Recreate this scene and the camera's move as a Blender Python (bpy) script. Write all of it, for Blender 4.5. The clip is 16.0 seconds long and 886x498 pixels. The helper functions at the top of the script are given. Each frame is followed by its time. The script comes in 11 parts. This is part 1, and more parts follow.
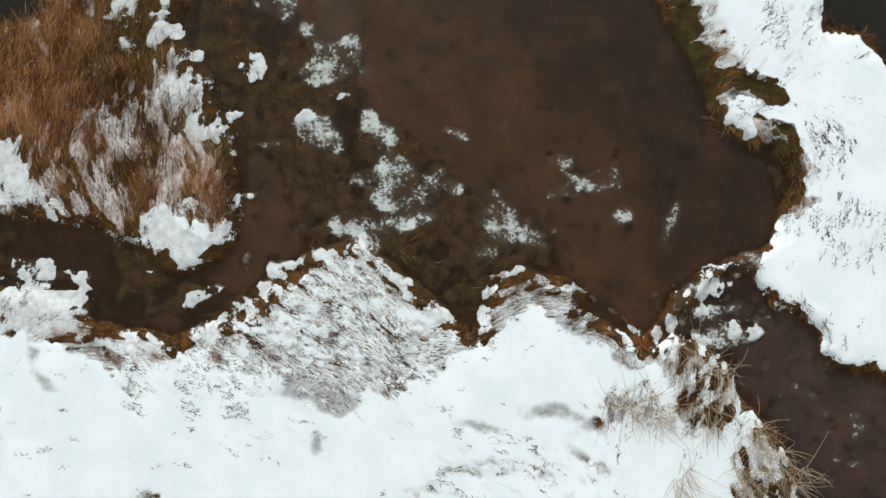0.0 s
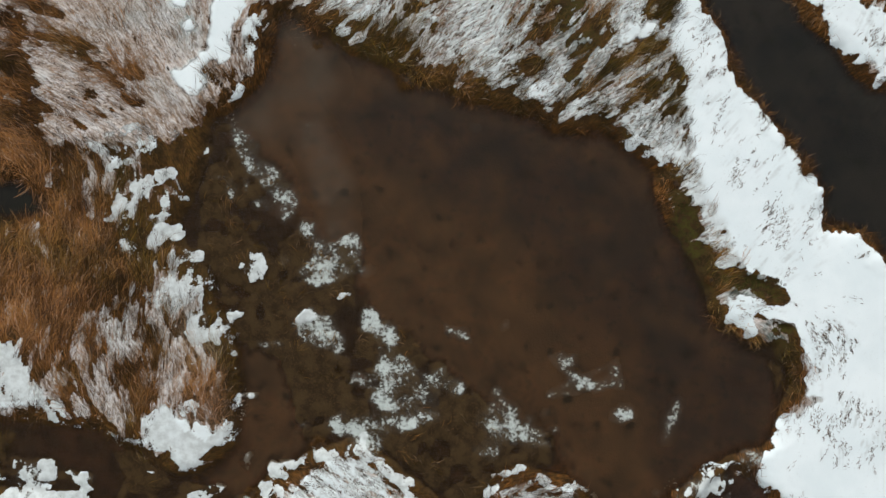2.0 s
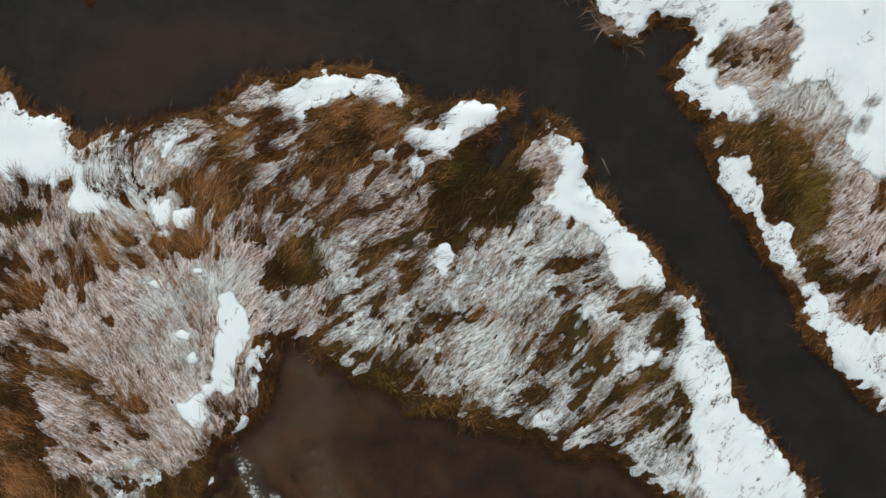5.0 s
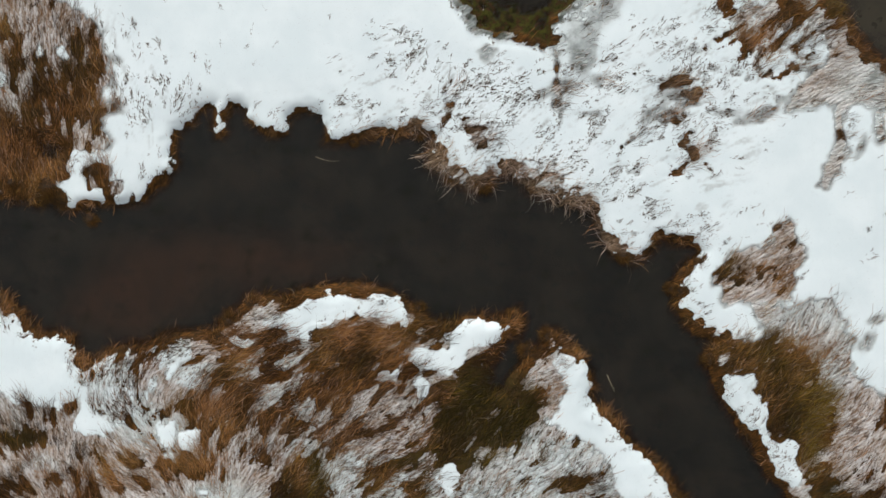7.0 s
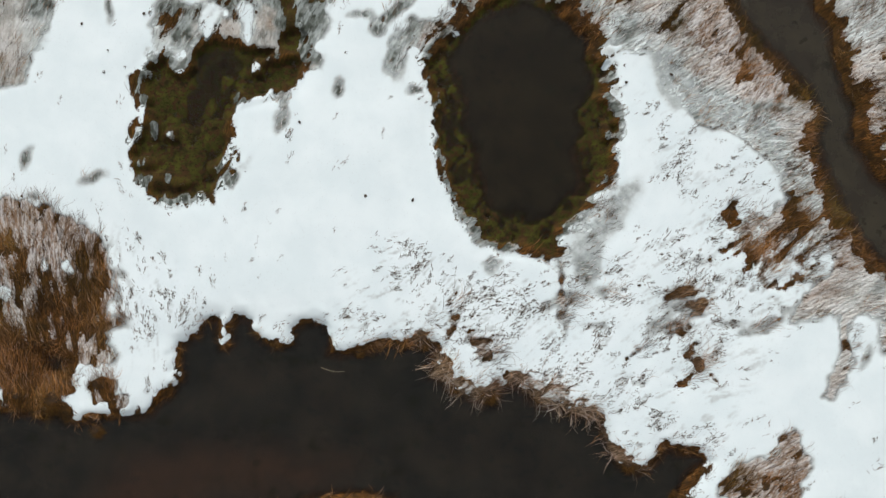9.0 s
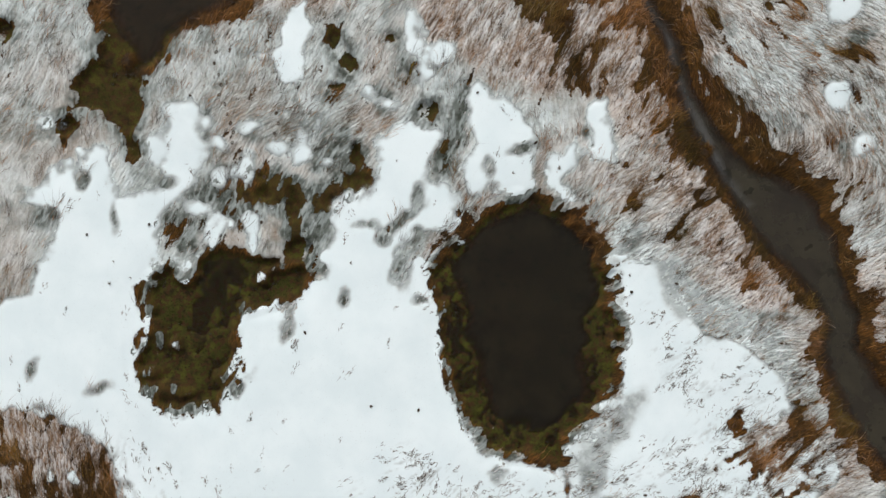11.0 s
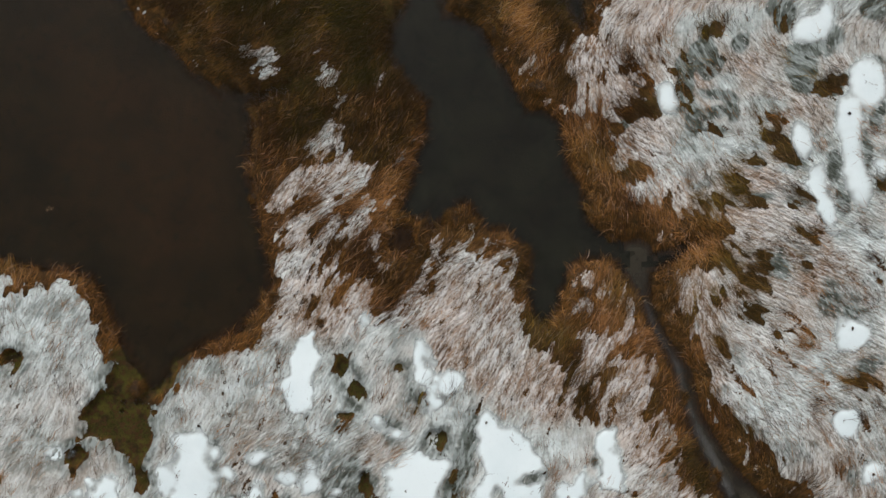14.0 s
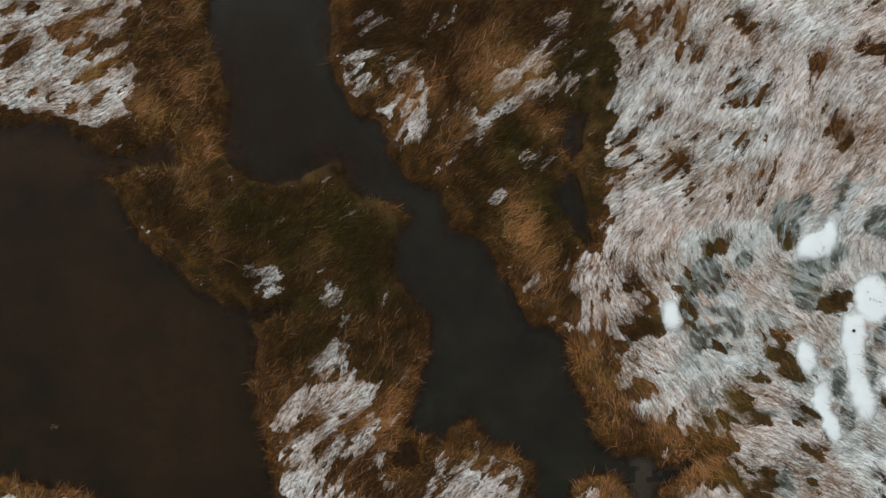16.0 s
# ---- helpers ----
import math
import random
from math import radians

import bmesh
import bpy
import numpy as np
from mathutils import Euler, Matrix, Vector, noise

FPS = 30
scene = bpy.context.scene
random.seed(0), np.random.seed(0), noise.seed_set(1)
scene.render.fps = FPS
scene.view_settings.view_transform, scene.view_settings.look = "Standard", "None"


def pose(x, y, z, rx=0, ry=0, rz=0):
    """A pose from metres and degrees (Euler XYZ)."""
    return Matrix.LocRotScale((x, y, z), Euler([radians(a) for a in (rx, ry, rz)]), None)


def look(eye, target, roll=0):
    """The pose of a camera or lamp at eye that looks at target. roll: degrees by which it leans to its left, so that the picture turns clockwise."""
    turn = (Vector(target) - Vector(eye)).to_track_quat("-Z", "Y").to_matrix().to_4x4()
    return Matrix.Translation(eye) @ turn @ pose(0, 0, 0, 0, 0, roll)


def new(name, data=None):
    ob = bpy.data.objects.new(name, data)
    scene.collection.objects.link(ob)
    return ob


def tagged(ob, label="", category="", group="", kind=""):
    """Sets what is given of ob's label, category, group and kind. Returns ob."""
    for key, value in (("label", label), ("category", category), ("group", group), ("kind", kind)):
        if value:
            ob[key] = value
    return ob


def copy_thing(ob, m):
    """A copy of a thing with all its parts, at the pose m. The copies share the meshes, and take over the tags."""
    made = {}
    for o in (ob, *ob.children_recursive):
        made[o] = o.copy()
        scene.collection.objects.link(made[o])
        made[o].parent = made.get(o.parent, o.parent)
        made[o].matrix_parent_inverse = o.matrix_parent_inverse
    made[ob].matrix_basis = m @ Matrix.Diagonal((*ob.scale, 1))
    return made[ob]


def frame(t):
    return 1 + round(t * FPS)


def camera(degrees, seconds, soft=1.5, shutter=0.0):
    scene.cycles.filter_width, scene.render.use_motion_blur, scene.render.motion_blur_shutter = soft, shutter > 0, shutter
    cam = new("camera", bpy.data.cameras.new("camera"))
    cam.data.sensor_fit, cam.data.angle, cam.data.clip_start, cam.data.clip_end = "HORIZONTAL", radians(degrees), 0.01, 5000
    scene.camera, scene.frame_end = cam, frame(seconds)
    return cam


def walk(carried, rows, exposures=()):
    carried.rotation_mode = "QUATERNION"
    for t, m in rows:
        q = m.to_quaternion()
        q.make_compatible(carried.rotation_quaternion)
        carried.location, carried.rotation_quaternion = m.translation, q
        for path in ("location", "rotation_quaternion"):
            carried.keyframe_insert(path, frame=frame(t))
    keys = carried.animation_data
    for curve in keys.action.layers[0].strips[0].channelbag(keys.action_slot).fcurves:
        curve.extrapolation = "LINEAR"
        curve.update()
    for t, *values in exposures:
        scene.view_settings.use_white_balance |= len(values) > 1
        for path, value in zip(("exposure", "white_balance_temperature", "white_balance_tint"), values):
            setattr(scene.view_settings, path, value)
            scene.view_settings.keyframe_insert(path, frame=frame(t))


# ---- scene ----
# A snowy marsh seen from a drone that looks straight down and flies along it at an even height.
HEIGHT = 24.4
cam = camera(66.0, 16.0)
ROWS = [
    (0, -0.000, 0.000, -0.00),
    (0.5, -0.008, 1.606, -0.05),
    (1, -0.015, 3.361, -0.11),
    (1.5, -0.025, 5.233, -0.16),
    (2, -0.013, 7.112, -0.22),
    (2.5, -0.022, 9.071, -0.30),
    (3, -0.014, 11.010, -0.37),
    (3.5, -0.040, 12.920, -0.45),
    (4, -0.055, 14.863, -0.55),
    (6.5, -0.074, 24.660, -1.08),
    (7, -0.095, 26.570, -1.16),
    (7.5, -0.123, 28.418, -1.24),
    (8, -0.107, 30.363, -1.32),
    (8.5, -0.100, 32.259, -1.40),
    (9, -0.109, 34.080, -1.45),
    (11.5, -0.108, 43.428, -1.61),
    (12, -0.115, 45.397, -1.64),
    (12.5, -0.109, 47.393, -1.67),
    (13, -0.097, 49.244, -1.68),
    (13.5, -0.087, 51.200, -1.70),
    (14, -0.077, 53.167, -1.74),
    (14.5, -0.045, 55.106, -1.80),
    (15, -0.024, 57.039, -1.87),
    (15.5, -0.013, 58.951, -1.92),
    (16, 0.017, 60.894, -1.98),
]
EXPOSURES = [(0.0, 0.2), (1.5, 0.1), (3.0, 0.03), (6.5, 0.04), (9.0, 0.09), (11.5, 0.09), (14.0, 0.03), (16.0, 0.03)]
walk(cam, [(t, pose(x, y, HEIGHT, 0, 0, turn)) for t, x, y, turn in ROWS], EXPOSURES)

# ---- light: an overcast winter sky ----
world = bpy.data.worlds.new("overcast_sky")
scene.world = world
world.use_nodes = True
wn = world.node_tree
wn.nodes.clear()
sky = wn.nodes.new("ShaderNodeTexSky")
sky.sky_type, sky.sun_disc = "NISHITA", False
sky.sun_elevation, sky.sun_rotation = radians(39), radians(-12)
sky.air_density, sky.dust_density, sky.ozone_density = 1.0, 4.0, 1.0
cloud = wn.nodes.new("ShaderNodeHueSaturation")
cloud.inputs["Saturation"].default_value = 0.14
cloud.inputs["Value"].default_value = 1.0
back = wn.nodes.new("ShaderNodeBackground")
back.inputs["Strength"].default_value = 0.13
wout = wn.nodes.new("ShaderNodeOutputWorld")
wn.links.new(sky.outputs[0], cloud.inputs["Color"])
wn.links.new(cloud.outputs[0], back.inputs[0])
wn.links.new(back.outputs[0], wout.inputs[0])
sun = new("sun", bpy.data.lights.new("sun", "SUN"))
sun.data.energy, sun.data.angle, sun.data.color = 1.0, radians(25), (1.0, 0.99, 0.97)
sun.matrix_world = look((-8, 36, 30), (0, 0, 0))


# ---- materials ----
def make(name):
    m = bpy.data.materials.new(name)
    m.use_nodes = True
    t = m.node_tree
    t.nodes.clear()
    return m, t


def add(t, kind, **sets):
    n = t.nodes.new("ShaderNode" + kind)
    for k, v in sets.items():
        if k.startswith("i_"):
            n.inputs[k[2:].replace("_", " ")].default_value = v
        else:
            setattr(n, k, v)
    return n


def coords(t):
    return add(t, "NewGeometry").outputs["Position"]


def noise_at(t, scale, detail=4.0, rough=0.55, stretch=None):
    n = add(t, "TexNoise", i_Scale=scale, i_Detail=detail, i_Roughness=rough)
    src = coords(t)
    if stretch:
        mp = add(t, "Mapping")
        mp.inputs["Scale"].default_value = stretch
        t.links.new(src, mp.inputs["Vector"])
        src = mp.outputs[0]
    t.links.new(src, n.inputs["Vector"])
    return n.outputs["Fac"]


def ramp(t, src, lo, hi):
    n = add(t, "MapRange", interpolation_type="SMOOTHSTEP")
    n.inputs["From Min"].default_value, n.inputs["From Max"].default_value = lo, hi
    t.links.new(src, n.inputs["Value"])
    return n.outputs[0]


def mix(t, fac, a, b):
    n = add(t, "Mix", data_type="RGBA")
    for sock, v in ((n.inputs[0], fac), (n.inputs[6], a), (n.inputs[7], b)):
        if hasattr(v, "is_linked"):
            t.links.new(v, sock)
        elif isinstance(v, (int, float)):
            sock.default_value = v
        else:
            sock.default_value = (*v, 1.0)
    return n.outputs[2]


def calc(t, op, a, b):
    n = add(t, "Math", operation=op)
    for sock, v in zip(n.inputs, (a, b)):
        if hasattr(v, "is_linked"):
            t.links.new(v, sock)
        else:
            sock.default_value = v
    return n.outputs[0]


def attr(t, name):
    return add(t, "Attribute", attribute_name=name).outputs["Fac"]


def along_lay(t, length, width, detail=2.0, rough=0.5):
    """Noise drawn out along the lay of the grass, about zero: six turned patterns, of which the two nearest to the lay are blended."""
    c2, s2, total = attr(t, "lay_c"), attr(t, "lay_s"), None
    for k in range(6):
        turn = radians(30 * k)
        mp = add(t, "Mapping", vector_type="TEXTURE")
        mp.inputs["Rotation"].default_value = (0, 0, turn)
        mp.inputs["Location"].default_value = (3.1 * k, 1.7 * k, 0)
        mp.inputs["Scale"].default_value = (length, width, 1.0)
        t.links.new(coords(t), mp.inputs["Vector"])
        n = add(t, "TexNoise", noise_dimensions="2D", i_Scale=1.0, i_Detail=detail, i_Roughness=rough)
        t.links.new(mp.outputs[0], n.inputs["Vector"])
        near = calc(t, "ADD", calc(t, "MULTIPLY", c2, 2 * math.cos(2 * turn)), calc(t, "MULTIPLY", s2, 2 * math.sin(2 * turn)))
        near = calc(t, "MAXIMUM", calc(t, "SUBTRACT", near, 1.0), 0.0)
        v = calc(t, "MULTIPLY", calc(t, "SUBTRACT", n.outputs["Fac"], 0.5), near)
        total = v if total is None else calc(t, "ADD", total, v)
    return total


def lacy(m, t, wander):
    """Lets a thin sheet end in a fine ragged edge where its depth runs out."""
    p = [n for n in t.nodes if n.bl_idname == "ShaderNodeBsdfPrincipled"][0]
    o = [n for n in t.nodes if n.bl_idname == "ShaderNodeOutputMaterial"][0]
    ragged = calc(t, "MULTIPLY", calc(t, "SUBTRACT", noise_at(t, 15.0, 5.0, 0.65), 0.5), calc(t, "MULTIPLY", attr(t, "lace"), wander))
    s = add(t, "MixShader")
    width = calc(t, "MULTIPLY", calc(t, "SUBTRACT", 1.04, attr(t, "lace")), 0.6 * wander)
    t.links.new(ramp(t, calc(t, "DIVIDE", calc(t, "ADD", attr(t, "depth"), ragged), width), -0.8, 0.8), s.inputs[0])
    t.links.new(add(t, "BsdfTransparent").outputs[0], s.inputs[1])
    t.links.new(p.outputs[0], s.inputs[2])
    t.links.new(s.outputs[0], o.inputs[0])
    return m


def finish(m, t, colour, rough=0.8, bump=None, depth=0.02, specular=0.3, sub=0.0):
    p = add(t, "BsdfPrincipled", i_Roughness=rough)
    p.inputs["Specular IOR Level"].default_value = specular
    if hasattr(colour, "is_linked"):
        t.links.new(colour, p.inputs["Base Color"])
    else:
        p.inputs["Base Color"].default_value = (*colour, 1.0)
    if bump is not None:
        b = add(t, "Bump", i_Distance=depth, i_Strength=0.7)
        t.links.new(bump, b.inputs["Height"])
        t.links.new(b.outputs[0], p.inputs["Normal"])
    o = add(t, "OutputMaterial")
    t.links.new(p.outputs[0], o.inputs[0])
    return m


def ground_material():
    m, t = make("peat_and_moss")
    big, mid, fine = noise_at(t, 0.35, 3.0), noise_at(t, 2.4), noise_at(t, 14.0, 5.0)
    peat = mix(t, ramp(t, mid, 0.35, 0.7), (0.028, 0.017, 0.007), (0.075, 0.042, 0.015))
    blade = calc(t, "ADD", along_lay(t, 0.30, 0.035, 3.0, 0.6), 0.5)
    thatch = mix(t, ramp(t, blade, 0.36, 0.66), (0.026, 0.012, 0.004), (0.165, 0.070, 0.017))
    thatch = mix(t, attr(t, "straw"), thatch, mix(t, ramp(t, blade, 0.34, 0.66), (0.050, 0.030, 0.016), (0.27, 0.185, 0.12)))
    moss = mix(t, ramp(t, mid, 0.38, 0.62), (0.026, 0.018, 0.007), (0.050, 0.038, 0.011))
    moss = mix(t, ramp(t, fine, 0.45, 0.68), moss, (0.070, 0.037, 0.014))
    green = mix(t, ramp(t, mid, 0.36, 0.6), (0.022, 0.016, 0.007), (0.056, 0.056, 0.010))
    green = mix(t, ramp(t, noise_at(t, 0.9, 4.0), 0.5, 0.58), green, mix(t, ramp(t, fine, 0.35, 0.65), (0.022, 0.024, 0.005), (0.052, 0.050, 0.011)))
    green = mix(t, ramp(t, noise_at(t, 6.0, 5.0), 0.48, 0.60), green, (0.046, 0.024, 0.010))
    green = mix(t, ramp(t, fine, 0.54, 0.7), green, (0.016, 0.013, 0.006))
    silt = mix(t, ramp(t, big, 0.40, 0.60), (0.035, 0.024, 0.015), (0.21, 0.093, 0.044))
    silt = mix(t, calc(t, "MULTIPLY", ramp(t, mid, 0.5, 0.75), 0.7), silt, (0.02, 0.015, 0.010))
    c = mix(t, ramp(t, mid, 0.3, 0.6), peat, thatch)
    c = mix(t, attr(t, "olive"), c, moss)
    mud = mix(t, ramp(t, mid, 0.38, 0.62), (0.029, 0.018, 0.009), (0.050, 0.032, 0.014))
    mud = mix(t, ramp(t, fine, 0.5, 0.7), mud, (0.058, 0.034, 0.014))
    c = mix(t, attr(t, "mud"), c, mud)
    c = mix(t, attr(t, "moss"), c, green)
    c = mix(t, attr(t, "bed"), c, silt)
    wide = mix(t, ramp(t, noise_at(t, 0.5, 8.0, 0.7), 0.40, 0.52), thatch, (0.42, 0.38, 0.36))
    wide = mix(t, ramp(t, noise_at(t, 0.16, 9.0, 0.65), 0.53, 0.57), wide, (0.72, 0.76, 0.77))
    c = mix(t, attr(t, "away"), c, wide)
    return finish(m, t, c, 0.9, fine, 0.03, 0.08)


def snow_material():
    m, t = make("old_snow")
    big, mid, fine = noise_at(t, 0.7), noise_at(t, 5.0, 5.0), noise_at(t, 30.0, 4.0)
    c = mix(t, ramp(t, big, 0.3, 0.7), (0.73, 0.815, 0.83), (0.795, 0.87, 0.88))
    thin = mix(t, ramp(t, mid, 0.3, 0.7), (0.46, 0.495, 0.485), (0.63, 0.68, 0.675))
    c = mix(t, attr(t, "slush"), c, thin)
    c = mix(t, calc(t, "MULTIPLY", ramp(t, fine, 0.66, 0.72), 0.55), c, (0.3, 0.27, 0.24))
    return lacy(finish(m, t, c, 0.6, calc(t, "ADD", mid, calc(t, "MULTIPLY", fine, 0.4)), 0.0045, 0.25), t, 0.26)


def crust_material():
    """Flattened grass under a thin frozen crust: streaks along its lay, pinkish where grass shows through, bluish where wet snow froze."""
    m, t = make("rimed_mat")
    mid, fine, grain = noise_at(t, 3.0, 4.0), noise_at(t, 16.0, 4.0), noise_at(t, 45.0, 3.0)
    s = calc(t, "ADD", attr(t, "streak"), calc(t, "MULTIPLY", calc(t, "SUBTRACT", fine, 0.5), calc(t, "SUBTRACT", 1.35, attr(t, "calm"))))
    warm = mix(t, ramp(t, s, 0.1, 0.95), (0.25, 0.175, 0.12), (0.645, 0.59, 0.54))
    cool = mix(t, ramp(t, s, 0.0, 0.9), (0.27, 0.285, 0.26), (0.69, 0.755, 0.745))
    wet = calc(t, "MULTIPLY", ramp(t, noise_at(t, 0.75, 5.0, 0.6), 0.50, 0.64), calc(t, "MULTIPLY", attr(t, "calm"), 0.8))
    c = mix(t, attr(t, "cool"), warm, cool)
    sodden = mix(t, ramp(t, mid, 0.35, 0.65), (0.050, 0.054, 0.040), (0.19, 0.215, 0.195))
    c = mix(t, calc(t, "MULTIPLY", wet, attr(t, "cool")), c, sodden)
    marble = noise_at(t, 1.5, 6.0, 0.62)
    soggy = calc(t, "MULTIPLY", attr(t, "calm"), attr(t, "cool"))
    c = mix(t, calc(t, "MULTIPLY", ramp(t, marble, 0.53, 0.66), calc(t, "MULTIPLY", soggy, 0.75)), c, sodden)
    c = mix(t, calc(t, "MULTIPLY", ramp(t, marble, 0.46, 0.36), calc(t, "MULTIPLY", soggy, 0.6)), c, (0.68, 0.73, 0.73))
    c = mix(t, ramp(t, s, 0.22, 0.0), c, (0.115, 0.056, 0.024))
    c = mix(t, calc(t, "MULTIPLY", ramp(t, grain, 0.60, 0.72), calc(t, "SUBTRACT", 0.65, calc(t, "MULTIPLY", attr(t, "calm"), 0.6))), c, (0.16, 0.115, 0.08))
    # short dents and ridges along the lay, pit shade and ridge light painted in as dark and pale, and fine hairs
    # between them
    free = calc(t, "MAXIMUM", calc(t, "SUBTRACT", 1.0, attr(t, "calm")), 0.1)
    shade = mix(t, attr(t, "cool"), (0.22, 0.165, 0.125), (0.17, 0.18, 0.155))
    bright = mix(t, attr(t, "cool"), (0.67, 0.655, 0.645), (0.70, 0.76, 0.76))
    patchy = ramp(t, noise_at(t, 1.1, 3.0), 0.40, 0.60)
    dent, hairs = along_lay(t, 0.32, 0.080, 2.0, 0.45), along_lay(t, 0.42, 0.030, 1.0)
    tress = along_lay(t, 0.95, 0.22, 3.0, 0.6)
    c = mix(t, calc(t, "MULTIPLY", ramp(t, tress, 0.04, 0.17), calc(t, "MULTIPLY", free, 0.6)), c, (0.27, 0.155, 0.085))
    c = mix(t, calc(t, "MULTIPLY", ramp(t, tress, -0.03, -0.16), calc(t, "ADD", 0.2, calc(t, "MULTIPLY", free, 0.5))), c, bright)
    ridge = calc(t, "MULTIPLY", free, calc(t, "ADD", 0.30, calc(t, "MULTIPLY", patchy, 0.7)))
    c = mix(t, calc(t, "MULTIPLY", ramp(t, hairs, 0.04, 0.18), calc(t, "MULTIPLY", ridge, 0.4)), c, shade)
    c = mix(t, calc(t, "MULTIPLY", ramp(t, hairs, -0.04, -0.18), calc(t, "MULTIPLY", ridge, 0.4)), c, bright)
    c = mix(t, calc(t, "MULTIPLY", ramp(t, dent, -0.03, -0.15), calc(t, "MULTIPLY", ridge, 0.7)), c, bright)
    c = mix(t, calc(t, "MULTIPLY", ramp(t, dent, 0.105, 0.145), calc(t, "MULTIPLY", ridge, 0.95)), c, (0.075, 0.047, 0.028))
    soaked = mix(t, calc(t, "MULTIPLY", ramp(t, tress, 0.03, -0.10), 0.65), mix(t, ramp(t, mid, 0.35, 0.65), (0.040, 0.046, 0.034), (0.135, 0.150, 0.135)), (0.36, 0.40, 0.385))
    soak = calc(t, "ADD", attr(t, "wet"), calc(t, "MULTIPLY", calc(t, "SUBTRACT", noise_at(t, 4.0, 5.0, 0.6), 0.5), 0.9))
    c = mix(t, calc(t, "MULTIPLY", ramp(t, soak, 0.0, 0.6), ramp(t, attr(t, "wet"), 0.02, 0.2)), c, soaked)
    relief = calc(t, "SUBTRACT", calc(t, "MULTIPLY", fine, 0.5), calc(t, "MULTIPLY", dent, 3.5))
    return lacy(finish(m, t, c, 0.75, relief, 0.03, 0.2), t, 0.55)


def film_material():
    m, t = make("thin_ice_and_slush")
    mid, lace, fine = noise_at(t, 2.2, 4.0), noise_at(t, 8.0, 8.0, 0.70), noise_at(t, 30.0, 4.0)
    thick = calc(t, "ADD", attr(t, "film"), calc(t, "MULTIPLY", calc(t, "SUBTRACT", mid, 0.5), 1.3))
    c = mix(t, ramp(t, calc(t, "ADD", thick, calc(t, "MULTIPLY", calc(t, "SUBTRACT", lace, 0.5), 1.6)), 0.35, 1.1), (0.20, 0.175, 0.135), (0.53, 0.59, 0.565))
    c = mix(t, calc(t, "MULTIPLY", ramp(t, fine, 0.60, 0.70), 0.5), c, (0.13, 0.11, 0.08))
    finish(m, t, c, 0.5, lace, 0.02, 0.3)
    p = [n for n in t.nodes if n.bl_idname == "ShaderNodeBsdfPrincipled"][0]
    o = [n for n in t.nodes if n.bl_idname == "ShaderNodeOutputMaterial"][0]
    s = add(t, "MixShader")
    holes = calc(t, "ADD", thick, calc(t, "MULTIPLY", calc(t, "SUBTRACT", lace, 0.5), 2.6))
    crisp = calc(t, "MULTIPLY", ramp(t, attr(t, "film"), 0.0, 0.25), calc(t, "ADD", 0.06, calc(t, "MULTIPLY", ramp(t, holes, 0.32, 1.05), 0.85)))
    misty = calc(t, "MULTIPLY", attr(t, "veil"), calc(t, "ADD", 0.05, calc(t, "ADD", calc(t, "MULTIPLY", ramp(t, lace, 0.40, 0.7), 0.10), calc(t, "MULTIPLY", ramp(t, fine, 0.52, 0.66), 0.22))))
    t.links.new(calc(t, "MAXIMUM", crisp, misty), s.inputs[0])
    t.links.new(add(t, "BsdfTransparent").outputs[0], s.inputs[1])
    t.links.new(p.outputs[0], s.inputs[2])
    t.links.new(s.outputs[0], o.inputs[0])
    return m


def blade_material():
    m, t = make("winter_grass")
    tone = attr(t, "tone")
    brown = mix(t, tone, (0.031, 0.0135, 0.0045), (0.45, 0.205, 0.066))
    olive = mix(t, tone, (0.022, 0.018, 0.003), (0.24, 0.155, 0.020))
    c = mix(t, attr(t, "olive"), brown, olive)
    rime = mix(t, tone, (0.20, 0.15, 0.125), (0.80, 0.80, 0.80))
    c = mix(t, attr(t, "frost"), c, rime)
    return finish(m, t, c, 0.85, None, 0, 0.05)


def plain(name, a, b, scale=20.0, rough=0.8):
    m, t = make(name)
    return finish(m, t, mix(t, ramp(t, noise_at(t, scale), 0.35, 0.65), a, b), rough)


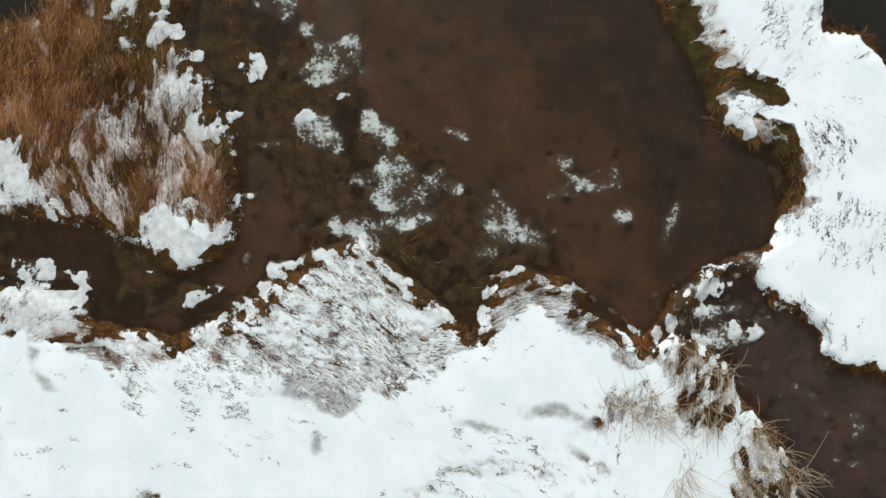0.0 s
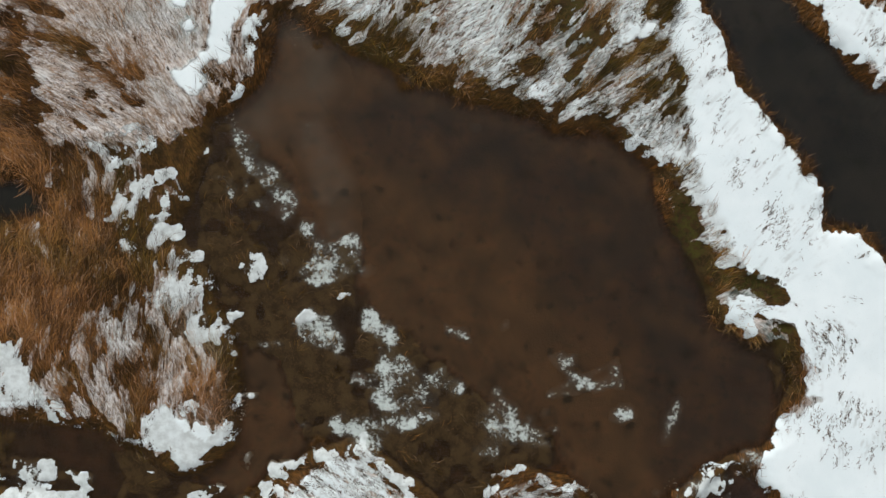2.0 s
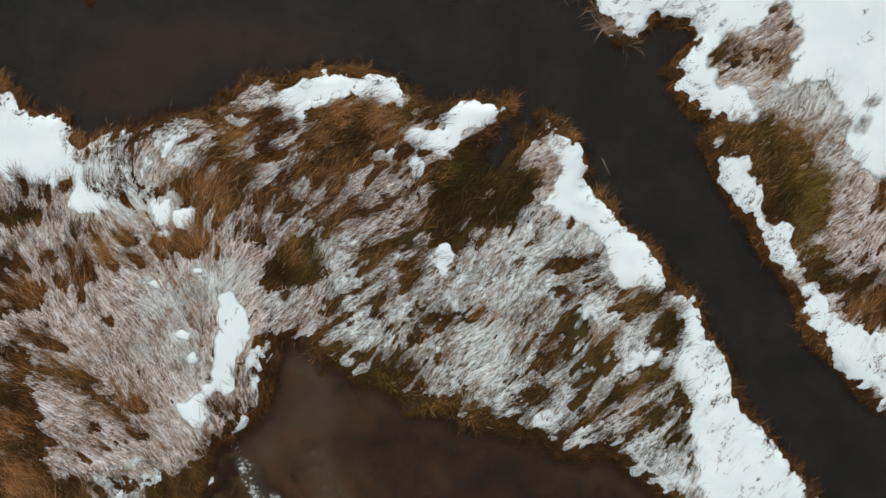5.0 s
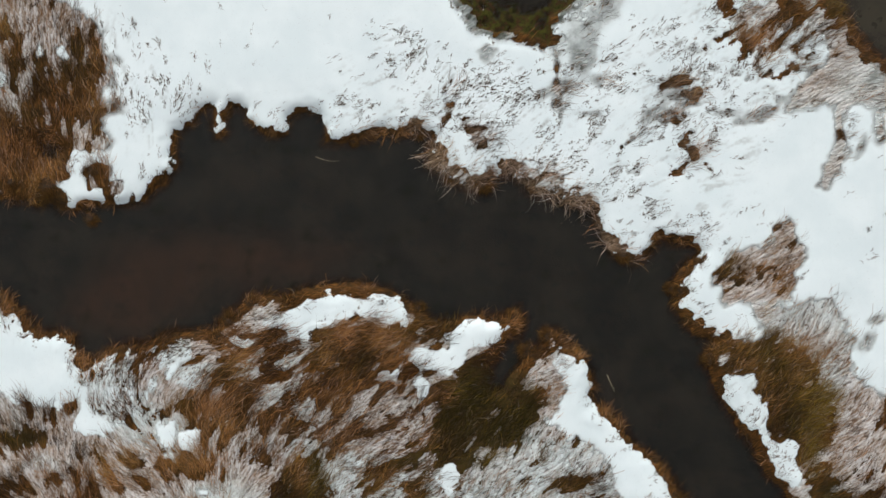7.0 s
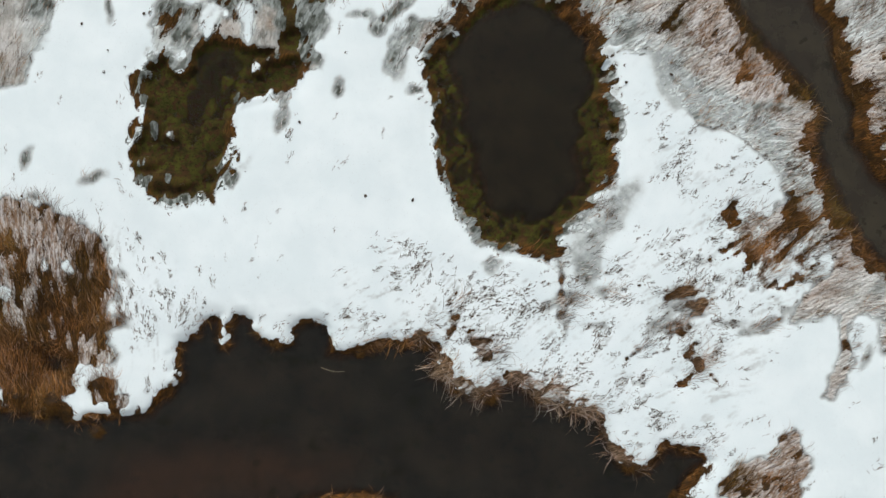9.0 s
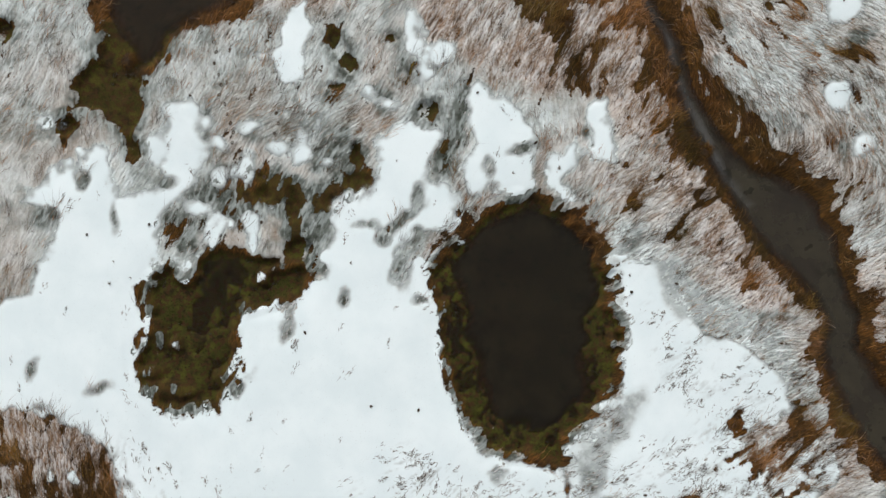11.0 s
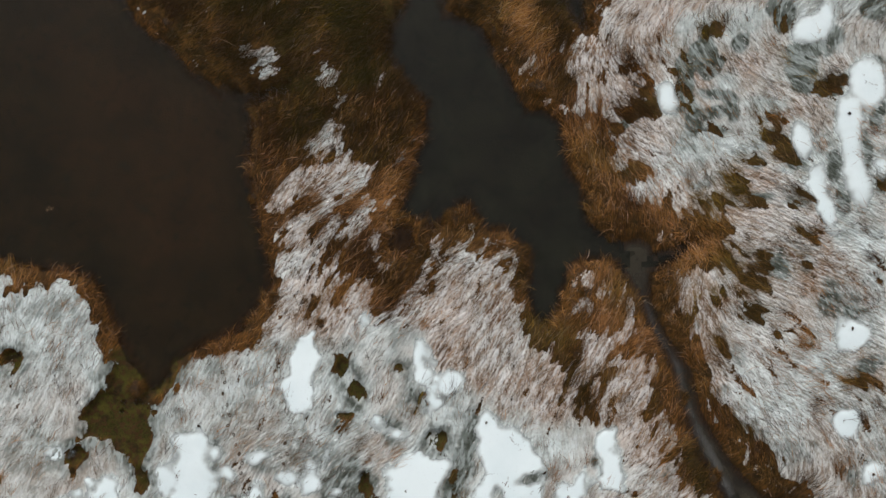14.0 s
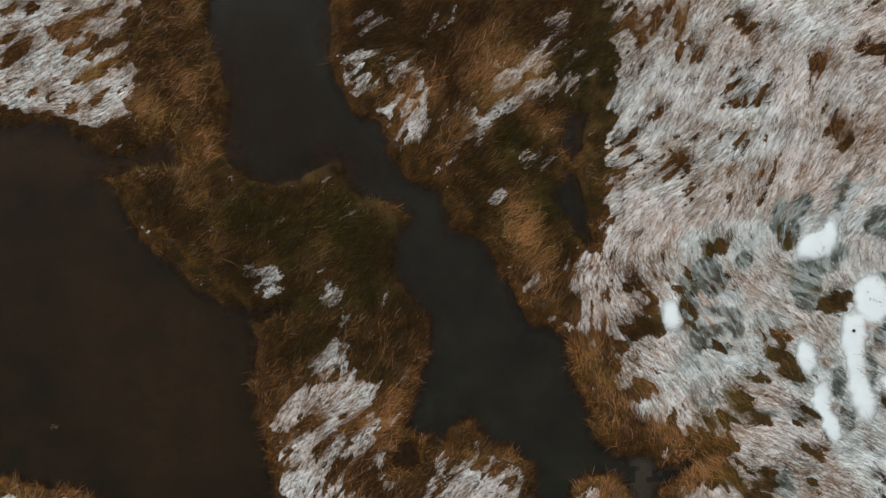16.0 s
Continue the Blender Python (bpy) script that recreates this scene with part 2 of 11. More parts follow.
def water_material(name, murk, other, share=0.5, warm=1.45):
    """Peat water: part of the light goes through to the bed, part is scattered by what floats in it, and the surface mirrors the sky."""
    m, t = make(name)
    clear = add(t, "BsdfTransparent")
    t.links.new(mix(t, attr(t, "deep"), (0.9, 0.86, 0.8), (0.55, 0.42, 0.30)), clear.inputs[0])
    cloudy = add(t, "BsdfDiffuse")
    big = noise_at(t, 0.6, 8.0, 0.68)
    c = mix(t, ramp(t, big, 0.32, 0.68), tuple(v * 0.75 for v in murk), (murk[0] * warm, murk[1] * 1.25, murk[2] * 1.1))
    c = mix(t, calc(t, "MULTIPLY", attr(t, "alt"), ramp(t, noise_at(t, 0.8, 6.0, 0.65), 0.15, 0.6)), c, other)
    # weed and sunken clumps darken it in places
    weed = calc(t, "MULTIPLY", ramp(t, noise_at(t, 1.9, 2.0, 0.5), 0.60, 0.69), calc(t, "MULTIPLY", attr(t, "deep"), 0.7))
    c = mix(t, weed, c, (0.010, 0.011, 0.006))
    t.links.new(c, cloudy.inputs[0])
    inner = add(t, "MixShader")
    t.links.new(calc(t, "MULTIPLY", calc(t, "ADD", 0.12, calc(t, "MULTIPLY", attr(t, "deep"), 0.88)), share), inner.inputs[0])
    t.links.new(clear.outputs[0], inner.inputs[1])
    t.links.new(cloudy.outputs[0], inner.inputs[2])
    gloss = add(t, "BsdfGlossy", i_Roughness=0.05)
    ripple = add(t, "Bump", i_Distance=0.004, i_Strength=0.2)
    t.links.new(noise_at(t, 3.0, 3.0), ripple.inputs["Height"])
    t.links.new(ripple.outputs[0], gloss.inputs["Normal"])
    fr = add(t, "Fresnel", i_IOR=1.33)
    s = add(t, "MixShader")
    t.links.new(fr.outputs[0], s.inputs[0])
    t.links.new(inner.outputs[0], s.inputs[1])
    t.links.new(gloss.outputs[0], s.inputs[2])
    o = add(t, "OutputMaterial")
    t.links.new(s.outputs[0], o.inputs[0])
    return m


M_GROUND, M_SNOW, M_GRASS, M_FILM = ground_material(), snow_material(), blade_material(), film_material()
M_CRUST = crust_material()
M_BROWN = water_material("brown_pond_water", (0.072, 0.043, 0.021), (0.022, 0.019, 0.016), 0.6)
M_OUTLET = water_material("outlet_water", (0.066, 0.048, 0.040), (0.05, 0.04, 0.03), 0.55)
M_BLACK = water_material("black_river_water", (0.0175, 0.0178, 0.0155), (0.040, 0.024, 0.016), 0.8)
M_DARK_BROWN = water_material("dark_pond_water", (0.0165, 0.0125, 0.0058), (0.032, 0.018, 0.008), 0.75)
# second colour of the creek water: a pale sky glint painted in
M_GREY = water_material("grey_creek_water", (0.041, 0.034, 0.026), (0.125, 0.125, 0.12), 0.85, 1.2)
M_CHANNEL = water_material("black_channel_water", (0.0165, 0.0155, 0.0115), (0.014, 0.0095, 0.005), 0.85, 1.2)
M_OVAL = water_material("black_pond_water", (0.0165, 0.0135, 0.0085), (0.022, 0.016, 0.009), 0.85, 1.3)
M_STICK = plain("dry_stalk", (0.28, 0.2, 0.11), (0.5, 0.42, 0.3))
M_PEAT = plain("root_peat", (0.02, 0.011, 0.005), (0.06, 0.032, 0.012))
M_DARK = plain("dead_leaf", (0.03, 0.02, 0.012), (0.09, 0.055, 0.03))

# ---- the plan of the marsh: fields over a square net ----
STEP = 0.1
GX = np.arange(-17.4, 17.4 + STEP / 2, STEP)
GY = np.arange(-11.5, 73.5 + STEP / 2, STEP)
NX, NY = len(GX), len(GY)
PX, PY = np.meshgrid(GX, GY)


def lattice(x, y, size, seed):
    """Smooth value noise, 0 to 1, with cells of that size."""
    r = np.random.RandomState(seed).rand(256, 256)
    u, v = x / size + 500.0, y / size + 500.0
    i, j = np.floor(u).astype(int), np.floor(v).astype(int)
    a, b = u - i, v - j
    a, b = a * a * (3 - 2 * a), b * b * (3 - 2 * b)
    i, j, k, l = i % 256, j % 256, (i + 1) % 256, (j + 1) % 256
    return (r[i, j] * (1 - a) + r[k, j] * a) * (1 - b) + (r[i, l] * (1 - a) + r[k, l] * a) * b


def fbm(x, y, size, seed, octaves=4):
    total, amp, norm = 0.0, 1.0, 0.0
    for o in range(octaves):
        total = total + amp * lattice(x, y, size / 2 ** o, seed + o)
        norm += amp
        amp *= 0.55
    return total / norm


def smooth(lo, hi, v):
    s = np.clip((v - lo) / (hi - lo), 0, 1)
    return s * s * (3 - 2 * s)


# edges wander a little, finely at the shores and more at the snow's edge
SHX = PX + 0.3 * (fbm(PX, PY, 0.8, 11) - 0.5) + 0.2 * (fbm(PX, PY, 0.3, 13, 2) - 0.5)
SHY = PY + 0.3 * (fbm(PX, PY, 0.8, 21) - 0.5) + 0.2 * (fbm(PX, PY, 0.3, 23, 2) - 0.5)
WX = PX + 0.7 * (fbm(PX, PY, 0.9, 31) - 0.5) + 0.3 * (fbm(PX, PY, 0.3, 35, 2) - 0.5)
WY = PY + 0.7 * (fbm(PX, PY, 0.9, 41) - 0.5) + 0.3 * (fbm(PX, PY, 0.3, 45, 2) - 0.5)


def distance(points, x, y):
    """Signed distance to a closed outline, negative inside."""
    d, inside = np.full(x.shape, 1e9), np.zeros(x.shape, bool)
    for (ax, ay), (bx, by) in zip(points, points[1:] + points[:1]):
        ex, ey = bx - ax, by - ay
        k = np.clip(((x - ax) * ex + (y - ay) * ey) / (ex * ex + ey * ey + 1e-12), 0, 1)
        d = np.minimum(d, (x - ax - k * ex) ** 2 + (y - ay - k * ey) ** 2)
        cross = (ay > y) != (by > y)
        inside ^= cross & (x < ax + (y - ay) * ex / (ey if ey else 1e-12))
    return np.where(inside, -np.sqrt(d), np.sqrt(d))


def window(xs, ys, margin):
    i0, i1 = np.searchsorted(GX, (min(xs) - margin, max(xs) + margin))
    j0, j1 = np.searchsorted(GY, (min(ys) - margin, max(ys) + margin))
    return slice(j0, j1), slice(i0, i1)


FAR = 9.0
WATERS = {}
DEPTH = np.zeros((NY, NX))
FIELD = {k: np.full((NY, NX), v) for k, v in dict(snow=-0.12, frost=0.72, dens=1.0, olive=0.12, moss=0.0, shoal=0.0, slush=0.0, island=0.0, film=0.0, stems=0.0, pale=0.35, lace=1.0, cool=0.25, calm=0.15, fringe=1.0, crumbs=0.0, alt=0.0, veil=0.0, wet=0.0).items()}


def body(name, d, w, depth):
    near = WATERS.setdefault(name, np.full((NY, NX), FAR))
    near[w] = np.minimum(near[w], d)
    DEPTH[w] = np.where(d < 0.3, np.maximum(DEPTH[w], depth), DEPTH[w])


def shore(name, points, depth, ragged=0.0):
    w = window([p[0] for p in points], [p[1] for p in points], 2.5)
    x, y = SHX[w] + ragged * (fbm(PX[w], PY[w], 0.9, 15) - 0.5), SHY[w] + ragged * (fbm(PX[w], PY[w], 0.9, 25) - 0.5)
    body(name, distance(points, x, y), w, depth)


def spit(points):
    """A tongue of land that takes the place of water."""
    w = window([p[0] for p in points], [p[1] for p in points], 2.0)
    d = -distance(points, SHX[w], SHY[w])
    for near in WATERS.values():
        near[w] = np.where(d > -1.5, np.maximum(near[w], d), near[w])


def stream(name, points, depth):
    w = window([p[0] for p in points], [p[1] for p in points], 3.0)
    x, y, d = SHX[w], SHY[w], np.full(SHX[w].shape, FAR)
    for (ax, ay, aw), (bx, by, bw) in zip(points, points[1:]):
        ex, ey = bx - ax, by - ay
        k = np.clip(((x - ax) * ex + (y - ay) * ey) / (ex * ex + ey * ey), 0, 1)
        d = np.minimum(d, np.hypot(x - ax - k * ex, y - ay - k * ey) - (aw + k * (bw - aw)) / 2)
    body(name, d, w, depth)


def paint(d, w, soft, values):
    k = smooth(soft, -soft, d)
    wide = smooth(soft, -soft, d - 0.45)
    ragged = smooth(soft + 0.25, -soft - 0.25, d)
    for key, v in values.items():
        f = FIELD[key]
        f[w] = f[w] + (v - f[w]) * (wide if key == "lace" else ragged if key == "frost" else k)


def zone(name, points, soft=0.16, **values):
    w = window([p[0] for p in points], [p[1] for p in points], 1.0)
    paint(distance(points, WX[w], WY[w]), w, soft, values)


def ribbon(name, points, soft=0.1, **values):
    for (ax, ay, aw), (bx, by, bw) in zip(points, points[1:]):
        w = window([ax, bx], [ay, by], 1.2)
        ex, ey = bx - ax, by - ay
        wx, wy = PX[w] + 0.45 * (WX[w] - PX[w]), PY[w] + 0.45 * (WY[w] - PY[w])
        k = np.clip(((wx - ax) * ex + (wy - ay) * ey) / (ex * ex + ey * ey), 0, 1)
        paint(np.hypot(wx - ax - k * ex, wy - ay - k * ey) - (aw + k * (bw - aw)) / 2, w, soft, values)


def blobs(name, spots, soft=0.2, **values):
    for x, y, rx, ry, turn in spots:
        w = window([x - rx - ry, x + rx + ry], [y - rx - ry, y + rx + ry], 0.8)
        c, s = math.cos(radians(turn)), math.sin(radians(turn))
        calm = min(1.0, 0.42 + 0.45 * min(rx, ry))
        wx, wy = PX[w] + calm * (WX[w] - PX[w]), PY[w] + calm * (WY[w] - PY[w])
        u, v = (wx - x) * c + (wy - y) * s, (wy - y) * c - (wx - x) * s
        paint((np.hypot(u / rx, v / ry) - 1) * min(rx, ry), w, soft, values)



# water bodies
shore("pond_main", [(-5.86, 15.57), (-5.07, 15.36), (-4.47, 14.76), (-3.67, 14.25), (-2.67, 13.95), (-1.88, 13.44), (-1.08, 13.14), (0.12, 12.73), (0.91, 12.32), (2.31, 12.12), (3.21, 11.81), (4.01, 11.3), (4.91, 11.2), (5.81, 11.39), (6.41, 10.79), (7.1, 10.28), (7.6, 9.78), (7.65, 8.88), (8.19, 7.78), (8.98, 6.57), (9.27, 5.77), (9.57, 4.67), (9.82, 4.32), (10.92, 3.82), (11.82, 3.42), (12.36, 2.92), (12.42, 2.22), (12.02, 1.42), (11.82, 0.42), (11.32, -0.08), (10.32, -0.18), (8.32, -1.58), (7.22, -3.18), (6.72, -3.18), (5.52, -2.48), (4.92, -2.08), (4.52, -1.28)], depth=0.45)
shore("pond_main", [(4.52, -1.28), (4.02, -0.98), (2.92, -0.78), (1.72, -1.28), (1.42, -1.98), (1.12, -2.98), (0.32, -2.38), (-0.28, -1.78), (-1.28, -0.98), (-1.68, -0.48), (-2.68, 0.22), (-3.48, 0.42), (-4.48, 0.02), (-5.18, -0.78), (-6.08, -1.18), (-6.78, -1.78), (-7.08, -2.38), (-8.28, -2.58), (-9.08, -2.98), (-9.68, -3.38), (-10.28, -2.98), (-11.48, -2.78), (-12.48, -2.58), (-12.68, -1.98), (-13.88, -1.58), (-15.68, -1.38), (-16.88, -1.18), (-16.88, 1.22), (-15.08, 1.12), (-13.68, 0.82), (-12.08, 0.62), (-10.88, 0.02), (-9.88, -0.78), (-8.88, -0.98), (-8.28, -0.58), (-7.48, 0.22), (-7.58, 1.02), (-7.28, 2.22), (-7.48, 3.62), (-8.08, 4.82), (-8.48, 6.22), (-9.48, 7.62), (-9.11, 8.69), (-8.5, 10.29), (-8.29, 11.88), (-7.49, 12.08), (-6.28, 13.27), (-6.07, 14.47), (-5.86, 15.57), (-1.68, 13.24)], depth=0.3)
shore("pond_outlet", [(7.22, -3.48), (7.52, -2.98), (8.52, -2.38), (10.32, -0.58), (11.02, -1.18), (11.72, -1.78), (12.72, -2.48), (13.42, -2.88), (13.52, -3.58), (14.12, -4.28), (15.52, -4.54), (18.32, -5.58), (18.32, -9.78), (12.92, -9.78), (12.32, -7.38), (11.32, -5.98), (10.52, -5.18), (10.12, -3.98), (8.92, -3.28), (8.12, -2.98)], depth=0.4)
shore("river", [(-17.43, 28.68), (-15.43, 28.64), (-14.04, 28.4), (-13.25, 27.98), (-12.55, 27.77), (-11.74, 28.05), (-10.73, 28.53), (-10.02, 29.11), (-9.61, 29.6), (-9.59, 30.4), (-9.48, 30.9), (-8.87, 31.28), (-8.72, 31.82), (-8.2, 31.77), (-8.17, 31.27), (-8.08, 30.73), (-7.82, 30.8), (-7.77, 31.36), (-7.56, 31.79), (-7.06, 31.74), (-6.97, 31.34), (-6.57, 31.03), (-5.98, 30.68), (-5.48, 30.81), (-5.46, 31.41), (-4.86, 31.59), (-4.36, 31.48), (-4.17, 30.98), (-4.29, 30.48), (-3.79, 30.37), (-2.99, 30.45), (-2.58, 30.74), (-2.07, 30.93), (-1.58, 30.62), (-0.78, 30.9), (-0.38, 30.59), (-0.51, 29.59), (-1.86, 27.22), (-9.88, 26.61), (-17.47, 26.78)], depth=0.9)
shore("river", [(-0.51, 29.59), (0.18, 28.98), (0.78, 28.76), (1.58, 28.7), (1.79, 29.14), (2.19, 29.23), (2.97, 28.61), (4.16, 28.18), (5.16, 27.96), (5.44, 27.25), (5.92, 26.24), (6.71, 25.92), (7.32, 26.31), (7.73, 26.76), (8.93, 26.47), (9.12, 26.27), (8.41, 25.79), (8.1, 25.19), (8.18, 24.39), (8.53, 23.72), (9.42, 23.1), (9.2, 22.3), (9.49, 21.5), (10.36, 20.08), (11.14, 18.67), (7.44, 18.74), (6.55, 19.55), (5.77, 20.57), (5.18, 20.98), (5.1, 22.18), (4.42, 23), (3.93, 23.6), (3.53, 23.61), (3.32, 23.02), (2.82, 23.03), (2.41, 22.63), (1.9, 21.94), (1.5, 22.05), (2.32, 23.03), (2.73, 24.03), (2.54, 24.43), (2.03, 24.04), (1.24, 24.16), (0.23, 23.97), (-0.57, 23.99), (-3.72, 26.55), (-3.66, 29.55)], depth=0.9)
shore("river", [(-1.66, 29.51), (0.32, 28.47), (0.23, 23.97), (-0.57, 23.99), (-0.96, 24.6), (-1.74, 25.21), (-2.54, 25.33), (-3.54, 25.35), (-4.54, 25.36), (-5.75, 24.99), (-6.95, 25.01), (-7.96, 24.23), (-8.37, 23.84), (-9.77, 23.76), (-10.98, 23.38), (-11.98, 23.3), (-12.79, 22.72), (-13.28, 23.13), (-13.37, 23.73), (-14.57, 23.95), (-15.16, 24.46), (-15.75, 25.17), (-17.34, 25.6), (-17.3, 27.8), (-9.68, 28.66)], depth=0.9)
shore("river", [(10.36, 20.08), (11.14, 18.67), (11.92, 17.65), (12.44, 16.55), (12.74, 15.55), (13.33, 14.74), (14.13, 14.14), (14.52, 13.54), (15.32, 12.83), (16.32, 12.72), (18.71, 11.31), (18.66, 4.51), (16.27, 6.12), (15.48, 7.13), (14.89, 7.73), (14.09, 7.84), (13.49, 8.04), (13.69, 9.14), (13.1, 9.94), (12.5, 10.75), (11.71, 11.75), (10.92, 12.76), (10.32, 13.76), (10.03, 14.76), (9.34, 15.97), (8.85, 17.17), (8.15, 17.58), (7.36, 18.78), (7.26, 19.58), (7.44, 18.74), (7.15, 19.34)], depth=0.9)
shore("oval_pond", [(0.64, 39.81), (0.37, 40.82), (1.18, 41.5), (2.01, 42.38), (3.13, 43.19), (4.11, 42.52), (4.69, 41.51), (5.36, 40.69), (5.24, 39.69), (4.82, 38.9), (4.88, 37.3), (4.26, 36.52), (3.46, 36.54), (2.86, 36.75), (2.35, 36.17), (1.46, 36.79), (1.08, 37.6), (0.93, 39.2)], depth=0.5,ragged=1.1)
shore("moss_pool", [(-8.76, 40.05), (-8.34, 40.84), (-8.02, 41.33), (-7.32, 41.32), (-7.04, 40.81), (-7.65, 40.12), (-8.27, 39.44), (-8.66, 38.45), (-8.99, 38.86)], depth=0.1,ragged=1.0)
shore("upper_pond", [(-12.57, 63.95), (-11.61, 62.52), (-10.85, 61.49), (-9.67, 60.85), (-8.71, 59.81), (-7.73, 58.98), (-6.94, 58.75), (-6.67, 57.94), (-6.86, 56.35), (-6.67, 55.14), (-6.72, 55.34), (-6.56, 54.13), (-6.36, 52.92), (-6.19, 51.92), (-6.85, 51.14), (-7.48, 50.36), (-8.69, 50), (-9.71, 49.43), (-10.34, 48.45), (-10.94, 48.37), (-11.21, 49.27), (-11.88, 50.3), (-12.24, 51.51), (-12.81, 52.53), (-13.61, 52.75), (-14.61, 52.78), (-15.79, 53.18), (-17.39, 53.47), (-17.11, 65.61), (-15.5, 65.85), (-13.52, 65.38), (-11.94, 64.63), (-10.86, 64.09), (-11.67, 63.88)], depth=0.5)
shore("upper_channel", [(-8.13, 70.8), (-8.35, 68.81), (-7.64, 67.38), (-7.48, 66.38), (-7.81, 65.39), (-7.55, 64.18), (-6.78, 63.55), (-5.98, 63.32), (-5.18, 63.49), (-4.16, 64.06), (-3.56, 64.04), (-3.38, 63.23), (-2.8, 62.71), (-1.61, 62.57), (-1.23, 61.86), (-1.85, 61.18), (-1.89, 60.18), (-1.32, 59.16), (-0.55, 58.33), (-0.69, 57.34), (-0.71, 53.73), (2.16, 55.64), (3.24, 58), (1.92, 60.45), (1.55, 61.26), (0.36, 61.7), (0.01, 62.92), (-1.17, 63.56), (-1.55, 64.17), (-2.1, 65.59), (-3.09, 66.02), (-3.46, 66.84), (-3.83, 67.85), (-3.68, 69.05), (-3.53, 70.64), (-3.74, 81.86), (-8.34, 82.01)], depth=0.6)
shore("upper_channel", [(-0.34, 57.74), (-0.87, 56.75), (-1.32, 55.37), (-1.65, 54.38), (-0.96, 54.15), (-0.14, 54.63), (0.86, 54.7), (1.24, 53.88), (2.23, 53.65), (3, 52.83), (2.77, 51.64), (3.13, 50.42), (3.52, 50.21), (4.15, 50.99), (4.29, 52.19), (5.2, 52.56), (6.19, 52.33), (6.98, 52), (8.71, 52.95), (7.81, 52.78), (7.21, 52.9), (6.42, 53.12), (5.83, 53.54), (5.24, 53.96), (5.07, 54.96), (4.51, 56.18), (4.36, 57.59), (3.77, 58.01), (3.27, 58.02), (2.4, 59.05)], depth=0.6)
shore("inlet_pool", [(-1.96, 53.99), (-1.16, 54.16), (-1.08, 53.36), (-1.5, 52.77), (-2.09, 53.09)], depth=0.25)
shore("bank_gap", [(4.44, 63.76), (5.02, 63.34), (5.28, 62.13), (5.05, 61.14), (4.56, 61.56), (4.2, 62.77)], depth=0.25)
shore("bank_gap", [(-14.5, 30.7), (-13.99, 30.88), (-13.5, 30.47), (-13.62, 29.97), (-14.22, 29.99), (-14.51, 30.3)], depth=0.2)
stream("creek", [(6.77, 52.62, 1.4), (7.12, 51, 0.62), (7.58, 49.79, 0.64), (8.25, 48.57, 0.70), (8.61, 47.16, 0.76), (9.07, 45.95, 0.96), (9.74, 44.73, 1.04), (10.51, 43.7, 1.28), (11.48, 42.87, 2.2), (12.26, 42.05, 2.6), (13.03, 41.03, 2.2), (13.6, 39.81, 1.5), (14.16, 38.59, 1.3), (13.88, 37.47, 1.5), (14.74, 35.85, 1.7), (15.61, 34.63, 2.2), (17.38, 33.18, 2.8)], depth=0.35)

shore("bank_gap", [(4.54, 65.7), (5.44, 65.47), (5.3, 64.36), (4.78, 63.78), (4.19, 64.4)], depth=0.25, ragged=0.5)
shore("bank_gap", [(3.94, 63.0), (4.76, 63.17), (5.32, 61.94), (5.38, 60.73), (4.98, 60.74), (4.4, 61.57), (3.82, 62.2)], depth=0.25, ragged=0.5)
shore("upper_pond", [(-7.89, 59.37), (-6.99, 58.98), (-5.37, 59.28), (-5.38, 58.92), (-6.81, 58.43), (-6.83, 57.92), (-7.83, 57.96)], depth=0.3, ragged=0)
shore("upper_pond", [(-16.09, 64.3), (-12.46, 64.17), (-11.68, 63.54), (-10.73, 61.69), (-8.99, 59.61), (-9.85, 58.03), (-16.3, 58.25)], depth=0.5, ragged=0)
shore("upper_pond", [(-16.04, 65.81), (-13.81, 65.93), (-12.63, 65.19), (-11.04, 64.53), (-9.6, 65.38), (-9.24, 64.06), (-11.66, 64.14), (-16.11, 63.89)], depth=0.1, ragged=0.5)
spit([(-9.47, 66.19), (-8.66, 66.26), (-7.79, 65.02), (-8.01, 64.66), (-9.21, 64.77)])
shore("upper_channel", [(3.39, 54.0), (5.2, 53.85), (6.0, 53.63), (6.59, 53.0), (7.59, 52.71), (8.91, 53.04), (8.39, 52.49), (7.37, 52.11), (7.26, 51.77), (6.86, 51.84), (6.16, 52.21), (5.17, 52.7), (4.55, 52.15), (3.94, 51.97), (3.32, 51.38), (2.94, 52.4)], depth=0.4, ragged=0)
shore("oval_pond", [(1.13, 42.24), (2.05, 42.68), (3.66, 42.84), (4.47, 42.62), (5.05, 41.64), (5.43, 40.82), (5.61, 40.21), (5.29, 39.51), (4.97, 38.81), (5.16, 38.0), (5.12, 36.79), (4.7, 36.0), (3.87, 35.21), (3.06, 34.87), (1.86, 35.46), (1.32, 36.28), (1.15, 37.7), (0.57, 38.52), (0.36, 39.94), (0.23, 40.95), (0.65, 41.75)], depth=0.5, ragged=1.2)
shore("bank_gap", [(-16.68, 9.84), (-15.07, 9.73), (-14.07, 9.02), (-14.18, 8.21), (-15.29, 7.92), (-16.7, 8.03)], depth=0.25, ragged=0.8)
shore("river", [(2.25, 23.63), (2.94, 23.11), (2.52, 22.31), (1.9, 21.42), (1.4, 21.53), (1.58, 22.43), (1.94, 23.23)], depth=0.4, ragged=0)
stream("creek", [(6.95, 52.44, 0.68), (7.87, 52.66, 0.52), (9.09, 53.06, 0.24)], depth=0.3)

